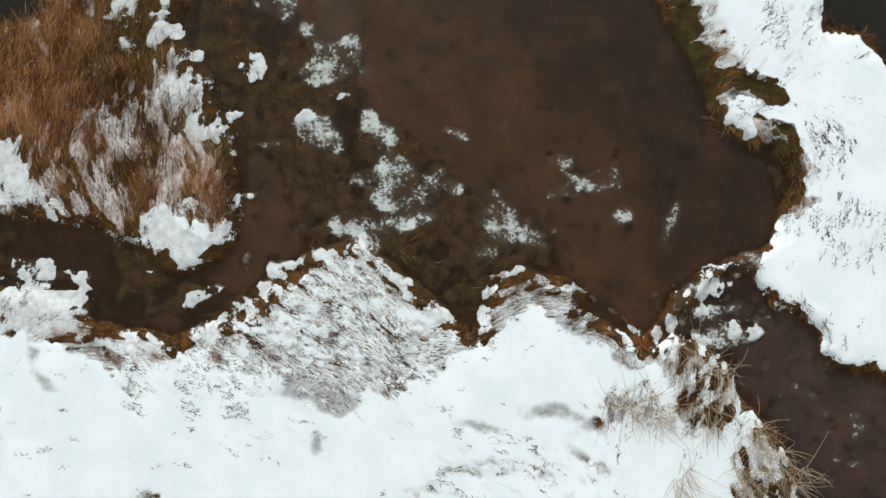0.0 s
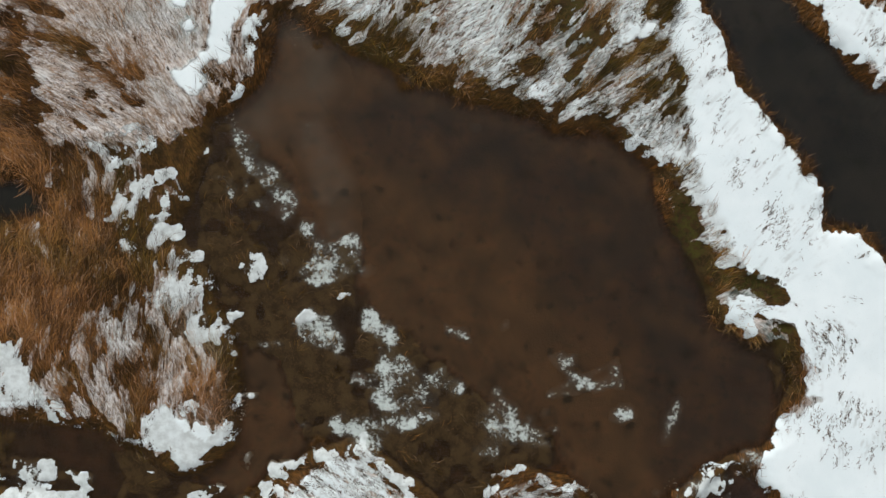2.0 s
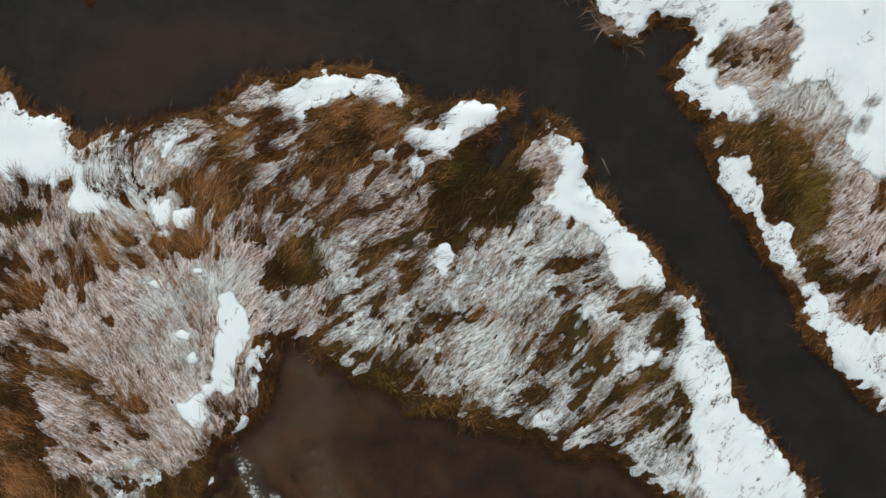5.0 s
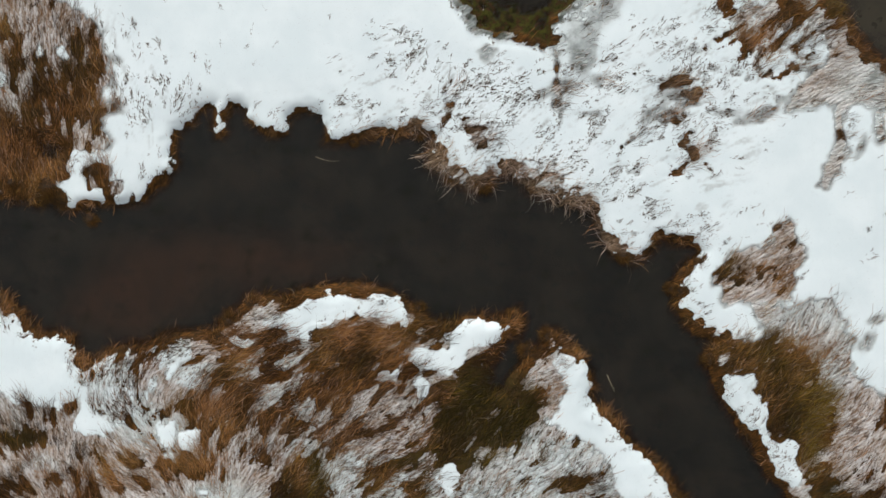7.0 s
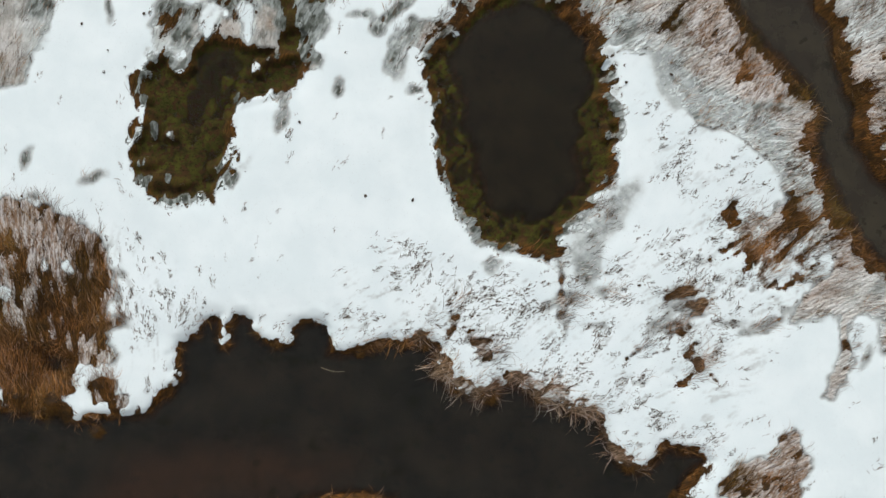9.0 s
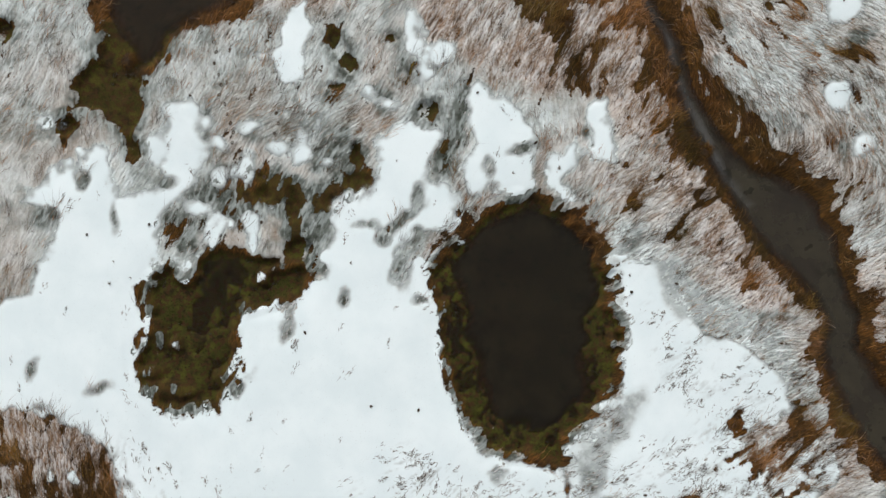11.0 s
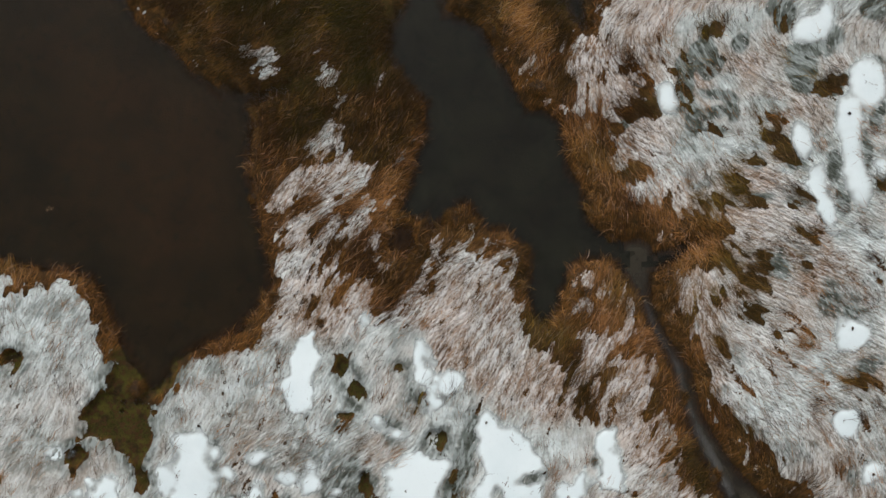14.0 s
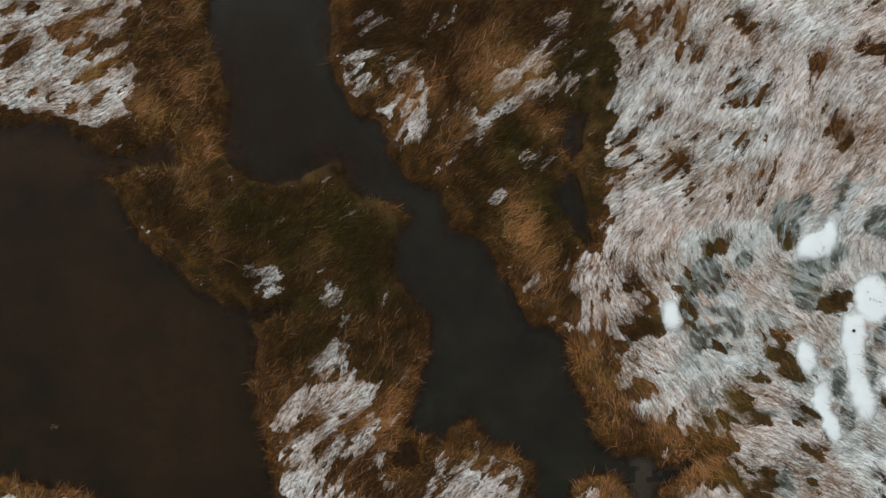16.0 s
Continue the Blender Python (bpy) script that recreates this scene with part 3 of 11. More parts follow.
# ground zones: snow (m), frost, dens, olive, bare
zone("left reeds frosted", [(-13.08, 5.82), (-10.68, 6.82), (-8.88, 6.02), (-8.48, 4.82), (-7.68, 2.82), (-7.48, 1.02), (-8.68, 0.42), (-10.88, 0.42), (-12.28, 1.02), (-13.08, 2.62)], frost=0.6,dens=1.0,pale=0.7)
zone("left reeds", [(-17.28, 8.22), (-14.48, 8.02), (-11.68, 7.62), (-10.48, 6.62), (-11.68, 5.62), (-13.08, 4.82), (-13.28, 3.62), (-14.48, 3.82), (-17.28, 4.42)], frost=0.06,dens=1.2,pale=0.5)
zone("west reeds", [(-17.27, 14.54), (-14.48, 13.12), (-13.89, 11.12), (-12.5, 10.31), (-11.91, 8.31), (-10.72, 7.1), (-10.53, 5.9), (-12.73, 5.11), (-14.73, 5.13), (-17.33, 5.14)], frost=0.08,dens=1.2,pale=0.45)
zone("west reeds olive", [(-17.31, 9.14), (-14.51, 9.13), (-13.51, 8.12), (-14.52, 6.93), (-17.32, 6.94)], frost=0.03,dens=0.7,olive=0.6)
zone("west frosted", [(-17.24, 19.54), (-11.64, 19.51), (-7.24, 19.48), (-6.24, 18.67), (-6.26, 16.87), (-7.88, 13.28), (-8.89, 11.49), (-11.69, 11.11), (-13.69, 11.12), (-14.28, 13.12), (-17.27, 14.74)], frost=0.8,dens=1.1,pale=0.45)
zone("north west brown tufts", [(-6.43, 20.07), (-4.43, 20.06), (-4.25, 17.46), (-4.86, 15.46), (-6.06, 15.67), (-6.25, 17.27)], frost=0.25,dens=1.1)
zone("tussock meadow", [(-4.84, 18.66), (-1.64, 19.44), (4.36, 19.4), (5.55, 17.79), (7.94, 16.38), (8.52, 13.77), (8.7, 10.57), (7.3, 10.38), (5.91, 11.79), (3.51, 11.61), (2.31, 12.22), (0.32, 12.63), (-3.67, 14.25), (-4.86, 15.86)], frost=0.68,dens=1.0,olive=0.8)
zone("centre brown", [(-7.97, 23.63), (-6.57, 23.6), (-3.77, 23.75), (-1.37, 23.7), (-0.99, 22.5), (-2.41, 21.52), (-1.43, 20.7), (-1.04, 19.9), (-3.45, 19.74), (-5.45, 19.38), (-7.25, 19.81), (-7.83, 20.82), (-9.42, 21.26), (-8.41, 21.64)], pale=0.35,cool=0.5,frost=0.42,dens=1.2)
zone("centre olive", [(-1.01, 21.9), (1.2, 22.26), (1.99, 21.44), (3.38, 21.01), (3.16, 19.82), (2.14, 18.84), (0.73, 18.26), (-1.05, 19.5)], pale=0.1,frost=0.25,dens=1.0,olive=0.9)
zone("river west tufts", [(-17.38, 30.98), (-15.78, 30.94), (-14.56, 31.52), (-13.72, 33.5), (-12.32, 33.26), (-11.98, 30.86), (-13.2, 30.08), (-13.63, 28.69), (-14.63, 28.52), (-17.43, 28.78)], frost=0.3,dens=1.2,cool=0.0)
zone("river west tufts", [(-17.27, 35.78), (-14.47, 35.71), (-12.08, 35.06), (-12.32, 33.46), (-13.72, 33.5), (-14.56, 31.52), (-17.37, 31.18)], frost=0.7,dens=1.0)
zone("south bank reeds", [(-6.88, -1.78), (-5.48, -1.18), (-4.48, -0.18), (-3.28, 0.22), (-1.88, -0.78), (-0.48, -1.78), (0.92, -2.98), (0.32, -3.68), (-1.28, -4.78), (-2.88, -5.18), (-3.68, -5.78), (-4.48, -5.18), (-6.08, -4.38), (-7.68, -4.28), (-9.68, -3.98), (-11.68, -4.18), (-12.68, -3.18), (-9.08, -3.18), (-7.08, -2.58)], frost=0.95,dens=1.0,snow=0.05,stems=1,lace=1,pale=0.3,soft=0.3)
zone("south bank reeds", [(1.32, -2.98), (1.52, -1.38), (2.92, -0.78), (4.02, -0.98), (4.92, -2.08), (6.72, -3.18), (7.32, -3.58), (6.32, -3.98), (5.32, -3.18), (3.32, -1.98), (2.32, -2.68)], frost=0.95,dens=1.0,snow=0.05,stems=0.7,lace=1,soft=0.3)
zone("outlet reeds", [(7.32, -3.18), (8.52, -2.78), (10.12, -3.98), (10.52, -5.18), (11.32, -5.98), (12.32, -7.38), (13.12, -9.78), (10.32, -9.78), (10.32, -7.18), (8.92, -6.38), (8.12, -4.38)], frost=0.5,dens=1.0,snow=0.01,stems=0.8)
zone("east bank brown", [(9.22, 23.1), (10.83, 23.47), (13.21, 22.43), (13.58, 21.22), (12.57, 20.24), (12.14, 18.85), (11.17, 20.67), (10, 21.89)], frost=0.12,dens=1.1,olive=0.4)
zone("east bank frosted", [(12.58, 21.24), (16.98, 21.16), (16.89, 15.96), (14.1, 16.81), (12.31, 17.45), (12.15, 19.25)], frost=0.6,dens=1.0)
zone("creek side tufts", [(4.35, 52.09), (6.54, 51.72), (6.91, 50.81), (8.23, 47.97), (8.75, 45.15), (7.79, 46.38), (6.82, 47.61), (6.27, 49.43), (5.3, 50.46), (3.91, 50.9)], frost=0.15,dens=1.2)
zone("channel island", [(-12.57, 63.95), (-9.55, 64.25), (-7.55, 64.18), (-5.98, 63.32), (-3.56, 64.04), (-2.8, 62.71), (-1.23, 61.86), (-1.89, 60.18), (-0.55, 58.33), (-1.41, 56.76), (-1.83, 55.97), (-3.8, 57.04), (-5.43, 56.1), (-6.84, 55.95), (-6.67, 57.94), (-7.73, 58.98), (-9.67, 60.85)], pale=-0.6,frost=0.04,dens=1.2,olive=0.45)
zone("channel east bank", [(-3.51, 71.04), (6.28, 70.7), (5.83, 63.51), (5.56, 61.52), (4.31, 59.96), (4.65, 58.35), (3.44, 57.99), (2.31, 60.03), (-0.03, 61.72), (-1.55, 64.17), (-3.46, 66.84)], pale=-0.6,frost=0.1,dens=1.2,olive=0.35)
zone("channel west bank", [(-10.51, 71.28), (-8.11, 71.2), (-7.48, 66.38), (-7.95, 64.39), (-10.55, 64.48), (-14.32, 65.41), (-17.11, 65.61), (-17.09, 66.31), (-12.9, 65.96), (-10.5, 65.88), (-10.22, 68.07)], pale=-0.6,frost=0.08,dens=1.2,olive=0.4)
zone("channel gap", [(4.88, 70.75), (6.48, 70.7), (6.3, 65.5), (5.61, 62.92), (5.35, 61.13), (4.35, 61.16), (4.27, 64.57), (4.91, 65.95)], pale=-0.3,frost=0.05,dens=0.6,olive=0.8)
blobs("pond island white", [(-4.5, 57.07, 0.8, 0.56, 0), (-3.41, 56.83, 0.3, 0.4, 0), (-0.88, 66.15, 0.4, 0.8, 0), (-0.92, 65.05, 0.36, 0.4, 0), (-2.44, 67.4, 0.7, 0.6, -20), (1.49, 65.27, 0.6, 0.44, -30), (2.74, 66.82, 0.7, 0.36, -30), (3.74, 66.59, 0.8, 0.6, -20), (2.22, 66.04, 0.24, 0.2, 0), (-2.58, 69.01, 0.24, 0.28, 0), (-6.3, 60.03, 0.5, 0.6, 0), (-4.02, 59.35, 0.2, 0.5, 0), (4.5, 59.76, 0.24, 0.2, 0), (4.19, 68.27, 0.3, 0.6, 0), (1.79, 62.45, 0.5, 0.5, 0)], frost=0.55)
blobs("white centre tufts", [(-3.03, 20.73, 0.6, 0.4, 0), (-4.21, 21.96, 0.8, 0.3, 0), (-6.43, 20.8, 0.5, 0.24, 0), (-6.84, 20.01, 0.6, 0.24, 0), (-7.83, 20.82, 0.2, 0.16, 0), (-2.01, 21.92, 0.5, 0.3, 0), (-6.19, 22.79, 0.8, 0.4, 0), (-4.65, 19.57, 1, 0.4, 0)], frost=0.75)
zone("shore mud", [(-11.9, 10.51), (-8.89, 11.09), (-8.3, 9.48), (-8.52, 7.09), (-8.14, 4.68), (-9.14, 3.89), (-10.73, 5.9), (-11.71, 7.91)], frost=0.12,dens=0.55,olive=0.7)
zone("shore mud", [(-9.08, 7.62), (-7.28, 4.82), (-6.88, 0.42), (-7.68, 0.02), (-7.88, 2.82), (-8.88, 4.62), (-11.08, 6.82)], frost=0.15,dens=0.6,olive=0.6)
zone("north mats", [(-17.24, 52.71), (-12.64, 52.58), (-10.78, 47.92), (-7.1, 50.42), (-5.32, 49.77), (-1.7, 50.46), (1.26, 49.17), (4.2, 46.89), (4.09, 43.29), (-3.95, 41.92), (-9.99, 40.5), (-17.65, 38.72)], frost=0.97,cool=0.7,calm=0.85,soft=0.6)
zone("creek mats", [(4.45, 43.91), (10.25, 43.77), (13.13, 39.29), (13.42, 34.88), (10.31, 38.56), (7.37, 40.84)], frost=0.88,cool=0.15,calm=0.7,soft=0.8)
zone("far east mats", [(9.41, 53.94), (18.43, 54.48), (18.13, 44.48), (12.54, 44.64), (10.22, 47.51), (9.11, 50.75)], frost=0.9,cool=0.5,calm=0.7,soft=0.8)
zone("meadow mats", [(-4.84, 18.66), (4.36, 19.4), (7.94, 16.38), (8.7, 10.57), (6.31, 10.99), (2.31, 12.02), (-3.67, 14.25)], cool=0.8,calm=0.2,soft=0.6)
zone("west mats", [(-17.24, 19.54), (-7.24, 19.48), (-6.26, 16.87), (-8.89, 11.49), (-13.69, 11.12), (-17.27, 14.74)], cool=-0.05,calm=0.3,soft=0.6)
zone("west mats north", [(-17.41, 21.81), (-10.21, 21.67), (-9.45, 19.66), (-6.87, 18.41), (-6.93, 15.61), (-17.52, 15.81)], cool=0.3,calm=0.4,soft=0.6)
zone("upper island mats", [(-6.7, 56.14), (-2.89, 56.22), (-2.15, 54.39), (-3.82, 52.04), (-6.23, 51.72)], frost=0.66,cool=0.1,calm=0.0,soft=0.4)
zone("upper west mats", [(-17.39, 53.27), (-13.61, 52.75), (-11.9, 49.9), (-11.55, 48.28), (-17.61, 46.47)], frost=0.9,cool=0.8,calm=0.65,soft=0.5)
zone("inlet wedge", [(2.61, 51.17), (4.08, 50.22), (5.07, 49.89), (4.89, 47.69), (3.96, 46.52), (3.7, 47.73), (4.03, 48.92), (2.64, 49.07)], frost=0,dens=0.8,olive=0.6,pale=0.15)
zone("creek head brown", [(5.29, 56.69), (5.95, 55.66), (6.22, 54.45), (7.78, 53.4), (9.39, 53.75), (9.66, 52.74), (8.34, 51.98), (7.91, 51.2), (8.86, 49.57), (9.41, 47.95), (8.25, 49.19), (7.12, 51.62), (5.78, 53.27), (5.03, 54.89)], frost=0.08,dens=1.1,pale=0.1)
blobs("brown gaps", [(10.94, 52.1, 0.56, 0.68, -20), (10.89, 50.5, 0.56, 0.36, 0), (9.62, 54.54, 0.48, 0.28, 0), (12.45, 52.35, 0.44, 0.24, 0), (12.94, 52.13, 0.28, 0.4, 0), (12.78, 53.24, 0.36, 0.18, 0), (12.27, 55.96, 0.32, 0.48, 30), (10.24, 48.92, 0.36, 0.52, 30), (9.66, 49.54, 0.32, 0.2, 0), (8.56, 58.98, 0.28, 0.88, 0), (7.32, 57.78, 0.48, 0.32, 0), (9.3, 60.16, 0.52, 0.24, -10), (10.6, 60.11, 0.24, 0.28, 0), (12.23, 60.96, 0.28, 0.48, 0)], frost=0.05,olive=0.5,soft=0.15)
blobs("brown gaps", [(13.91, 58.61, 0.52, 0.32, -20), (11.72, 57.58, 0.28, 0.16, 0), (9.9, 57.04, 0.6, 0.12, 0), (6.45, 55.65, 0.44, 0.2, -20), (7.61, 54.21, 0.6, 0.2, -10), (10.48, 62.56, 0.88, 0.12, 10), (7.4, 60.22, 0.48, 0.28, -20), (6.64, 61.44, 0.2, 0.28, 0), (8.12, 63.8, 0.32, 0.2, 0), (6.54, 64.45, 0.32, 0.16, -30), (14.61, 47.98, 0.2, 0.12, 0), (8.86, 49.77, 0.2, 0.24, 0), (8.5, 50.98, 0.44, 0.2, -30), (13.61, 54.21, 0.2, 0.32, 0), (9.03, 48.56, 0.28, 0.2, 0)], frost=0.1,olive=0.3,soft=0.15)
zone("upper east mats", [(6.49, 71.1), (18.69, 70.67), (18.32, 60.08), (11.34, 60.92), (8.28, 59.03), (6.13, 60.7)], frost=0.9,calm=0.4,cool=-0.1,soft=0.5)
zone("creek bank tufts", [(9.94, 44.72), (10.75, 45.1), (12.12, 44.26), (13.7, 43.41), (14.44, 41.39), (15.16, 38.57), (13.96, 38.6), (13.47, 42.22), (12.09, 43.06), (10.7, 43.5)], frost=0.12,dens=1.1,olive=0.4,pale=0.3)
zone("creek bank tufts", [(8.16, 45.57), (8.94, 44.75), (10.08, 42.71), (10.84, 41.49), (12.8, 39.83), (13.36, 38.42), (12.56, 38.44), (11.6, 40.07), (10.43, 41.1), (9.86, 41.92), (8.71, 43.96)], frost=0.18,dens=1.1,olive=0.4,pale=0.3)
zone("creek east streaks", [(9.18, 52.95), (10.41, 54.11), (12.42, 54.25), (12.97, 52.63), (12.1, 50.26), (10.68, 49.7), (10.11, 50.72), (8.88, 49.55), (8.31, 50.77)], frost=0.68,dens=1.0,olive=0.5,pale=-0.1,soft=0.5)
blobs("golden tufts", [(-8.44, 65.46, 1, 0.44, -10), (-10.9, 63.84, 1.2, 0.4, 0), (-2.1, 63.54, 0.52, 0.68, 0), (0.75, 64.95, 1.2, 0.52, 40), (2.63, 61.28, 0.52, 1.2, 20), (3.57, 59.45, 0.48, 0.8, 0), (-4.72, 57.13, 0.6, 0.8, 0), (-0.64, 66.6, 0.6, 0.6, 0), (1.98, 66.91, 0.8, 0.52, 0), (4.69, 64.22, 0.4, 0.8, 0), (-14.32, 64.25, 1.2, 0.28, 0)], pale=0.5,olive=0.05,soft=0.5)
blobs("dark olive tufts", [(-3.61, 61.49, 0.88, 1.2, 0), (-5.24, 60.75, 0.8, 0.8, 0), (4.8, 66.41, 0.8, 1, 0), (3.87, 62.44, 0.8, 0.8, 0), (-6.79, 62.2, 1, 0.6, 0), (-5.3, 58.75, 1, 0.8, 0), (-2.7, 58.86, 0.72, 1, 0), (2.49, 64.49, 0.6, 0.8, 0)], pale=-0.8,olive=1,soft=0.5)
zone("island neck brown", [(-7.05, 58.89), (-1.65, 58.71), (-1.1, 57.09), (-1.93, 56.12), (-2.93, 56.35), (-4.53, 56.25), (-5.74, 56.04), (-6.46, 55.47), (-6.98, 54.88), (-7.22, 56.69)], frost=0.05,dens=1.2,olive=0.5,pale=-0.3)
zone("island rim brown", [(-2.66, 52.14), (-1.43, 53.1), (-0.6, 54.08), (0.21, 54.25), (1.19, 53.62), (2.17, 52.99), (2.71, 51.37), (2.13, 51.99), (1.37, 53.01), (0.38, 53.44), (-0.43, 53.07), (-1.07, 52.09), (-2.11, 50.72)], frost=0.1,dens=1.2,olive=0.3,pale=-0.1)
zone("mud gap", [(-12.46, 64.67), (-10.26, 64.64), (-7.47, 64.35), (-6.68, 64.08), (-6.89, 63.69), (-8.89, 63.79), (-10.28, 63.96), (-12.48, 64.11)], frost=0,dens=0.12,olive=0.9,pale=-0.5)

# bare moss and mud
zone("oval rim", [(-0.64, 40.64), (-0.13, 41.03), (0.39, 41.82), (1.41, 42.59), (2.42, 43.07), (3.13, 43.45), (4.12, 42.92), (4.69, 41.81), (5.27, 40.89), (5.96, 40.48), (5.74, 39.68), (5.33, 39.49), (5.82, 38.88), (6.21, 38.37), (5.87, 36.88), (5.45, 36.09), (4.72, 35.21), (3.91, 34.83), (3.79, 33.73), (3.2, 34.14), (2, 34.17), (1.21, 34.8), (0.53, 35.61), (0.26, 36.62), (-0.2, 38.23), (-0.36, 39.64)], snow=-0.3,frost=0,dens=0.0,moss=1)
zone("moss pool rim", [(-10.95, 40.41), (-10.13, 41.19), (-9.54, 40.77), (-9.15, 40.46), (-8.64, 40.85), (-8.52, 41.65), (-7.61, 41.72), (-6.82, 41.3), (-6.54, 40.6), (-5.84, 40.78), (-5.03, 40.96), (-5.15, 40.26), (-5.86, 39.98), (-6.76, 39.7), (-7.39, 38.92), (-7.71, 38.03), (-7.83, 37.03), (-7.95, 36.43), (-8.16, 36.04), (-8.96, 35.86), (-9.76, 36.18), (-10.95, 36.61), (-10.91, 38.11), (-10.39, 38.69), (-10.46, 39.9)], snow=-0.3,frost=0,dens=0.15,moss=1)
zone("moss streak", [(-12.8, 47.18), (-12.17, 48.16), (-10.77, 48.32), (-10.58, 47.72), (-10.92, 46.53), (-10.85, 45.33), (-11.17, 44.73), (-11.53, 46.15), (-12.41, 46.77)], frost=0,dens=0.3,moss=1)
blobs("moss streak", [(-3.45, 48.61, 0.44, 0.8, -20), (-0.41, 46.66, 0.4, 0.4, 0), (-1.64, 48.96, 0.28, 0.5, -30), (-15.43, 49.66, 0.36, 0.4, 0), (-13.23, 46.29, 0.28, 0.28, 0)], frost=0,dens=0.2,moss=1)
blobs("moss streak", [(8.68, 59.01, 0.44, 0.9, 0), (7.64, 57.95, 0.44, 0.28, -20), (13.86, 58.53, 0.6, 0.4, 0), (11.99, 56.3, 0.32, 0.4, 0), (12.25, 61.09, 0.24, 0.44, 0), (9.52, 54.38, 0.4, 0.5, 0)], frost=0.05,dens=0.4,olive=0.8)
zone("pond shoal", [(-8.48, 7.62), (-7.28, 7.62), (-5.28, 6.42), (-3.68, 4.82), (-1.68, 4.82), (-0.48, 3.22), (0.92, 2.22), (2.32, 1.02), (4.12, 0.42), (3.92, -0.58), (2.32, -0.78), (1.32, -2.38), (-0.48, -1.58), (-2.68, 0.22), (-4.88, 0.02), (-6.08, 2.82), (-7.28, 3.82), (-8.08, 5.62)], shoal=1,dens=0.12,olive=0.8,pale=-0.3)
zone("pond shoal", [(-8.89, 11.49), (-7.69, 11.48), (-6.5, 9.47), (-5.31, 7.86), (-2.92, 7.05), (-3.33, 5.45), (-4.54, 4.66), (-7.33, 5.48), (-9.12, 6.29), (-9.71, 7.89)], shoal=1,dens=0.15,olive=0.7,pale=-0.2)
zone("shore shoal", [(-17.28, -1.18), (-17.28, 0.82), (-13.68, 0.82), (-10.88, -0.18), (-9.08, -1.18), (-6.88, -1.58), (-8.28, -2.58), (-12.68, -2.38)], shoal=0.9,dens=0.3,olive=0.8)
zone("shore shoal", [(8.12, -1.78), (10.32, -0.18), (11.32, -1.58), (11.32, -3.18), (9.92, -3.98), (8.32, -3.18)], shoal=0.85,dens=0.2,olive=0.5)
zone("east shore moss", [(7.92, 9.62), (9.12, 8.22), (9.52, 5.82), (10.32, 4.02), (12.32, 3.42), (12.72, 2.22), (11.92, 1.62), (11.52, 3.02), (9.92, 4.02), (9.12, 5.42), (8.12, 7.22)], shoal=0.9,dens=0.3,olive=0.8)
zone("island mud", [(-15.86, 27.34), (-11.86, 27.45), (-5.85, 27.51), (-1.89, 26.02), (-7.91, 24.96), (-11.95, 23.45), (-14.72, 24.72)], shoal=0.4)
zone("channel weed", [(-6.98, 69.16), (-6.01, 68.33), (-4.89, 65.89), (-3.36, 64.03), (-2.6, 62.81), (-1.23, 61.86), (-1.66, 60.97), (-2.82, 62.21), (-3.77, 63.65), (-5.19, 63.19), (-6.78, 63.35), (-7.64, 64.58), (-7.48, 66.38), (-8.02, 68)], shoal=0.75,dens=0.3,olive=1,pale=-0.4,soft=0.4)
blobs("channel weed", [(-4.33, 64.87, 0.6, 0.8, 0), (-2.76, 63.81, 0.44, 0.6, 0), (-5.44, 67.51, 0.4, 0.8, 0), (-4, 68.66, 0.48, 0.6, 0)], shoal=0.7,dens=0.25,olive=1,pale=-0.4,soft=0.4)

# half-covered ground
zone("east slush hollow", [(7.93, 60.44), (10.33, 60.56), (12.37, 61.69), (15.76, 62.57), (18, 62.49), (17.61, 51.1), (13.07, 52.86), (10.12, 54.56), (7.81, 57.04)], snow=-0.12,slush=0.15,calm=0.7,cool=0.75,frost=0.93,soft=0.5)
zone("north slush hollow", [(-7.39, 47.63), (-5.8, 47.18), (-2.99, 47.5), (-2.66, 45.09), (-3.9, 43.52), (-6.28, 44.19), (-7.46, 45.23)], snow=-0.01,slush=0.6,soft=0.4)
zone("north west slush", [(-17.25, 52.31), (-13.85, 52.42), (-12.67, 51.78), (-12.32, 49.97), (-11.75, 48.95), (-13.38, 47.8), (-13.82, 46.61), (-17.43, 46.32)], snow=-0.1,slush=0.3,soft=0.4)
zone("creek east slush", [(9.38, 52.94), (13.39, 53.42), (17.97, 52.69), (17.78, 46.09), (12.22, 47.45), (9.29, 49.94)], snow=-0.12,slush=0.15,soft=0.5)
zone("meadow slush", [(-4.44, 18.66), (-1.64, 19.04), (-1.25, 17.84), (-2.06, 15.44), (-3.67, 15.25)], snow=-0.03,slush=0.9,soft=0.4)
zone("meadow slush", [(0.33, 15.03), (3.33, 14.61), (5.94, 15.79), (8.32, 13.78), (8.71, 10.77), (7.3, 10.38), (5.91, 11.79), (3.51, 11.81), (1.52, 12.42)], snow=-0.025,slush=0.9,soft=0.4)
zone("pond shoal east slush", [(4.22, 34.92), (5.65, 36.08), (6.86, 36.45), (6.42, 34.86), (5.2, 34.09), (4.17, 33.12)], snow=0.0,slush=0.6,soft=0.3)
zone("hollow north slush", [(4.63, 43.31), (10.03, 43.17), (10.38, 41.36), (12.94, 39.7), (13.28, 37.29), (10.31, 38.56), (7.97, 40.82), (5.57, 41.09)], snow=-0.03,slush=0.4,soft=0.5)
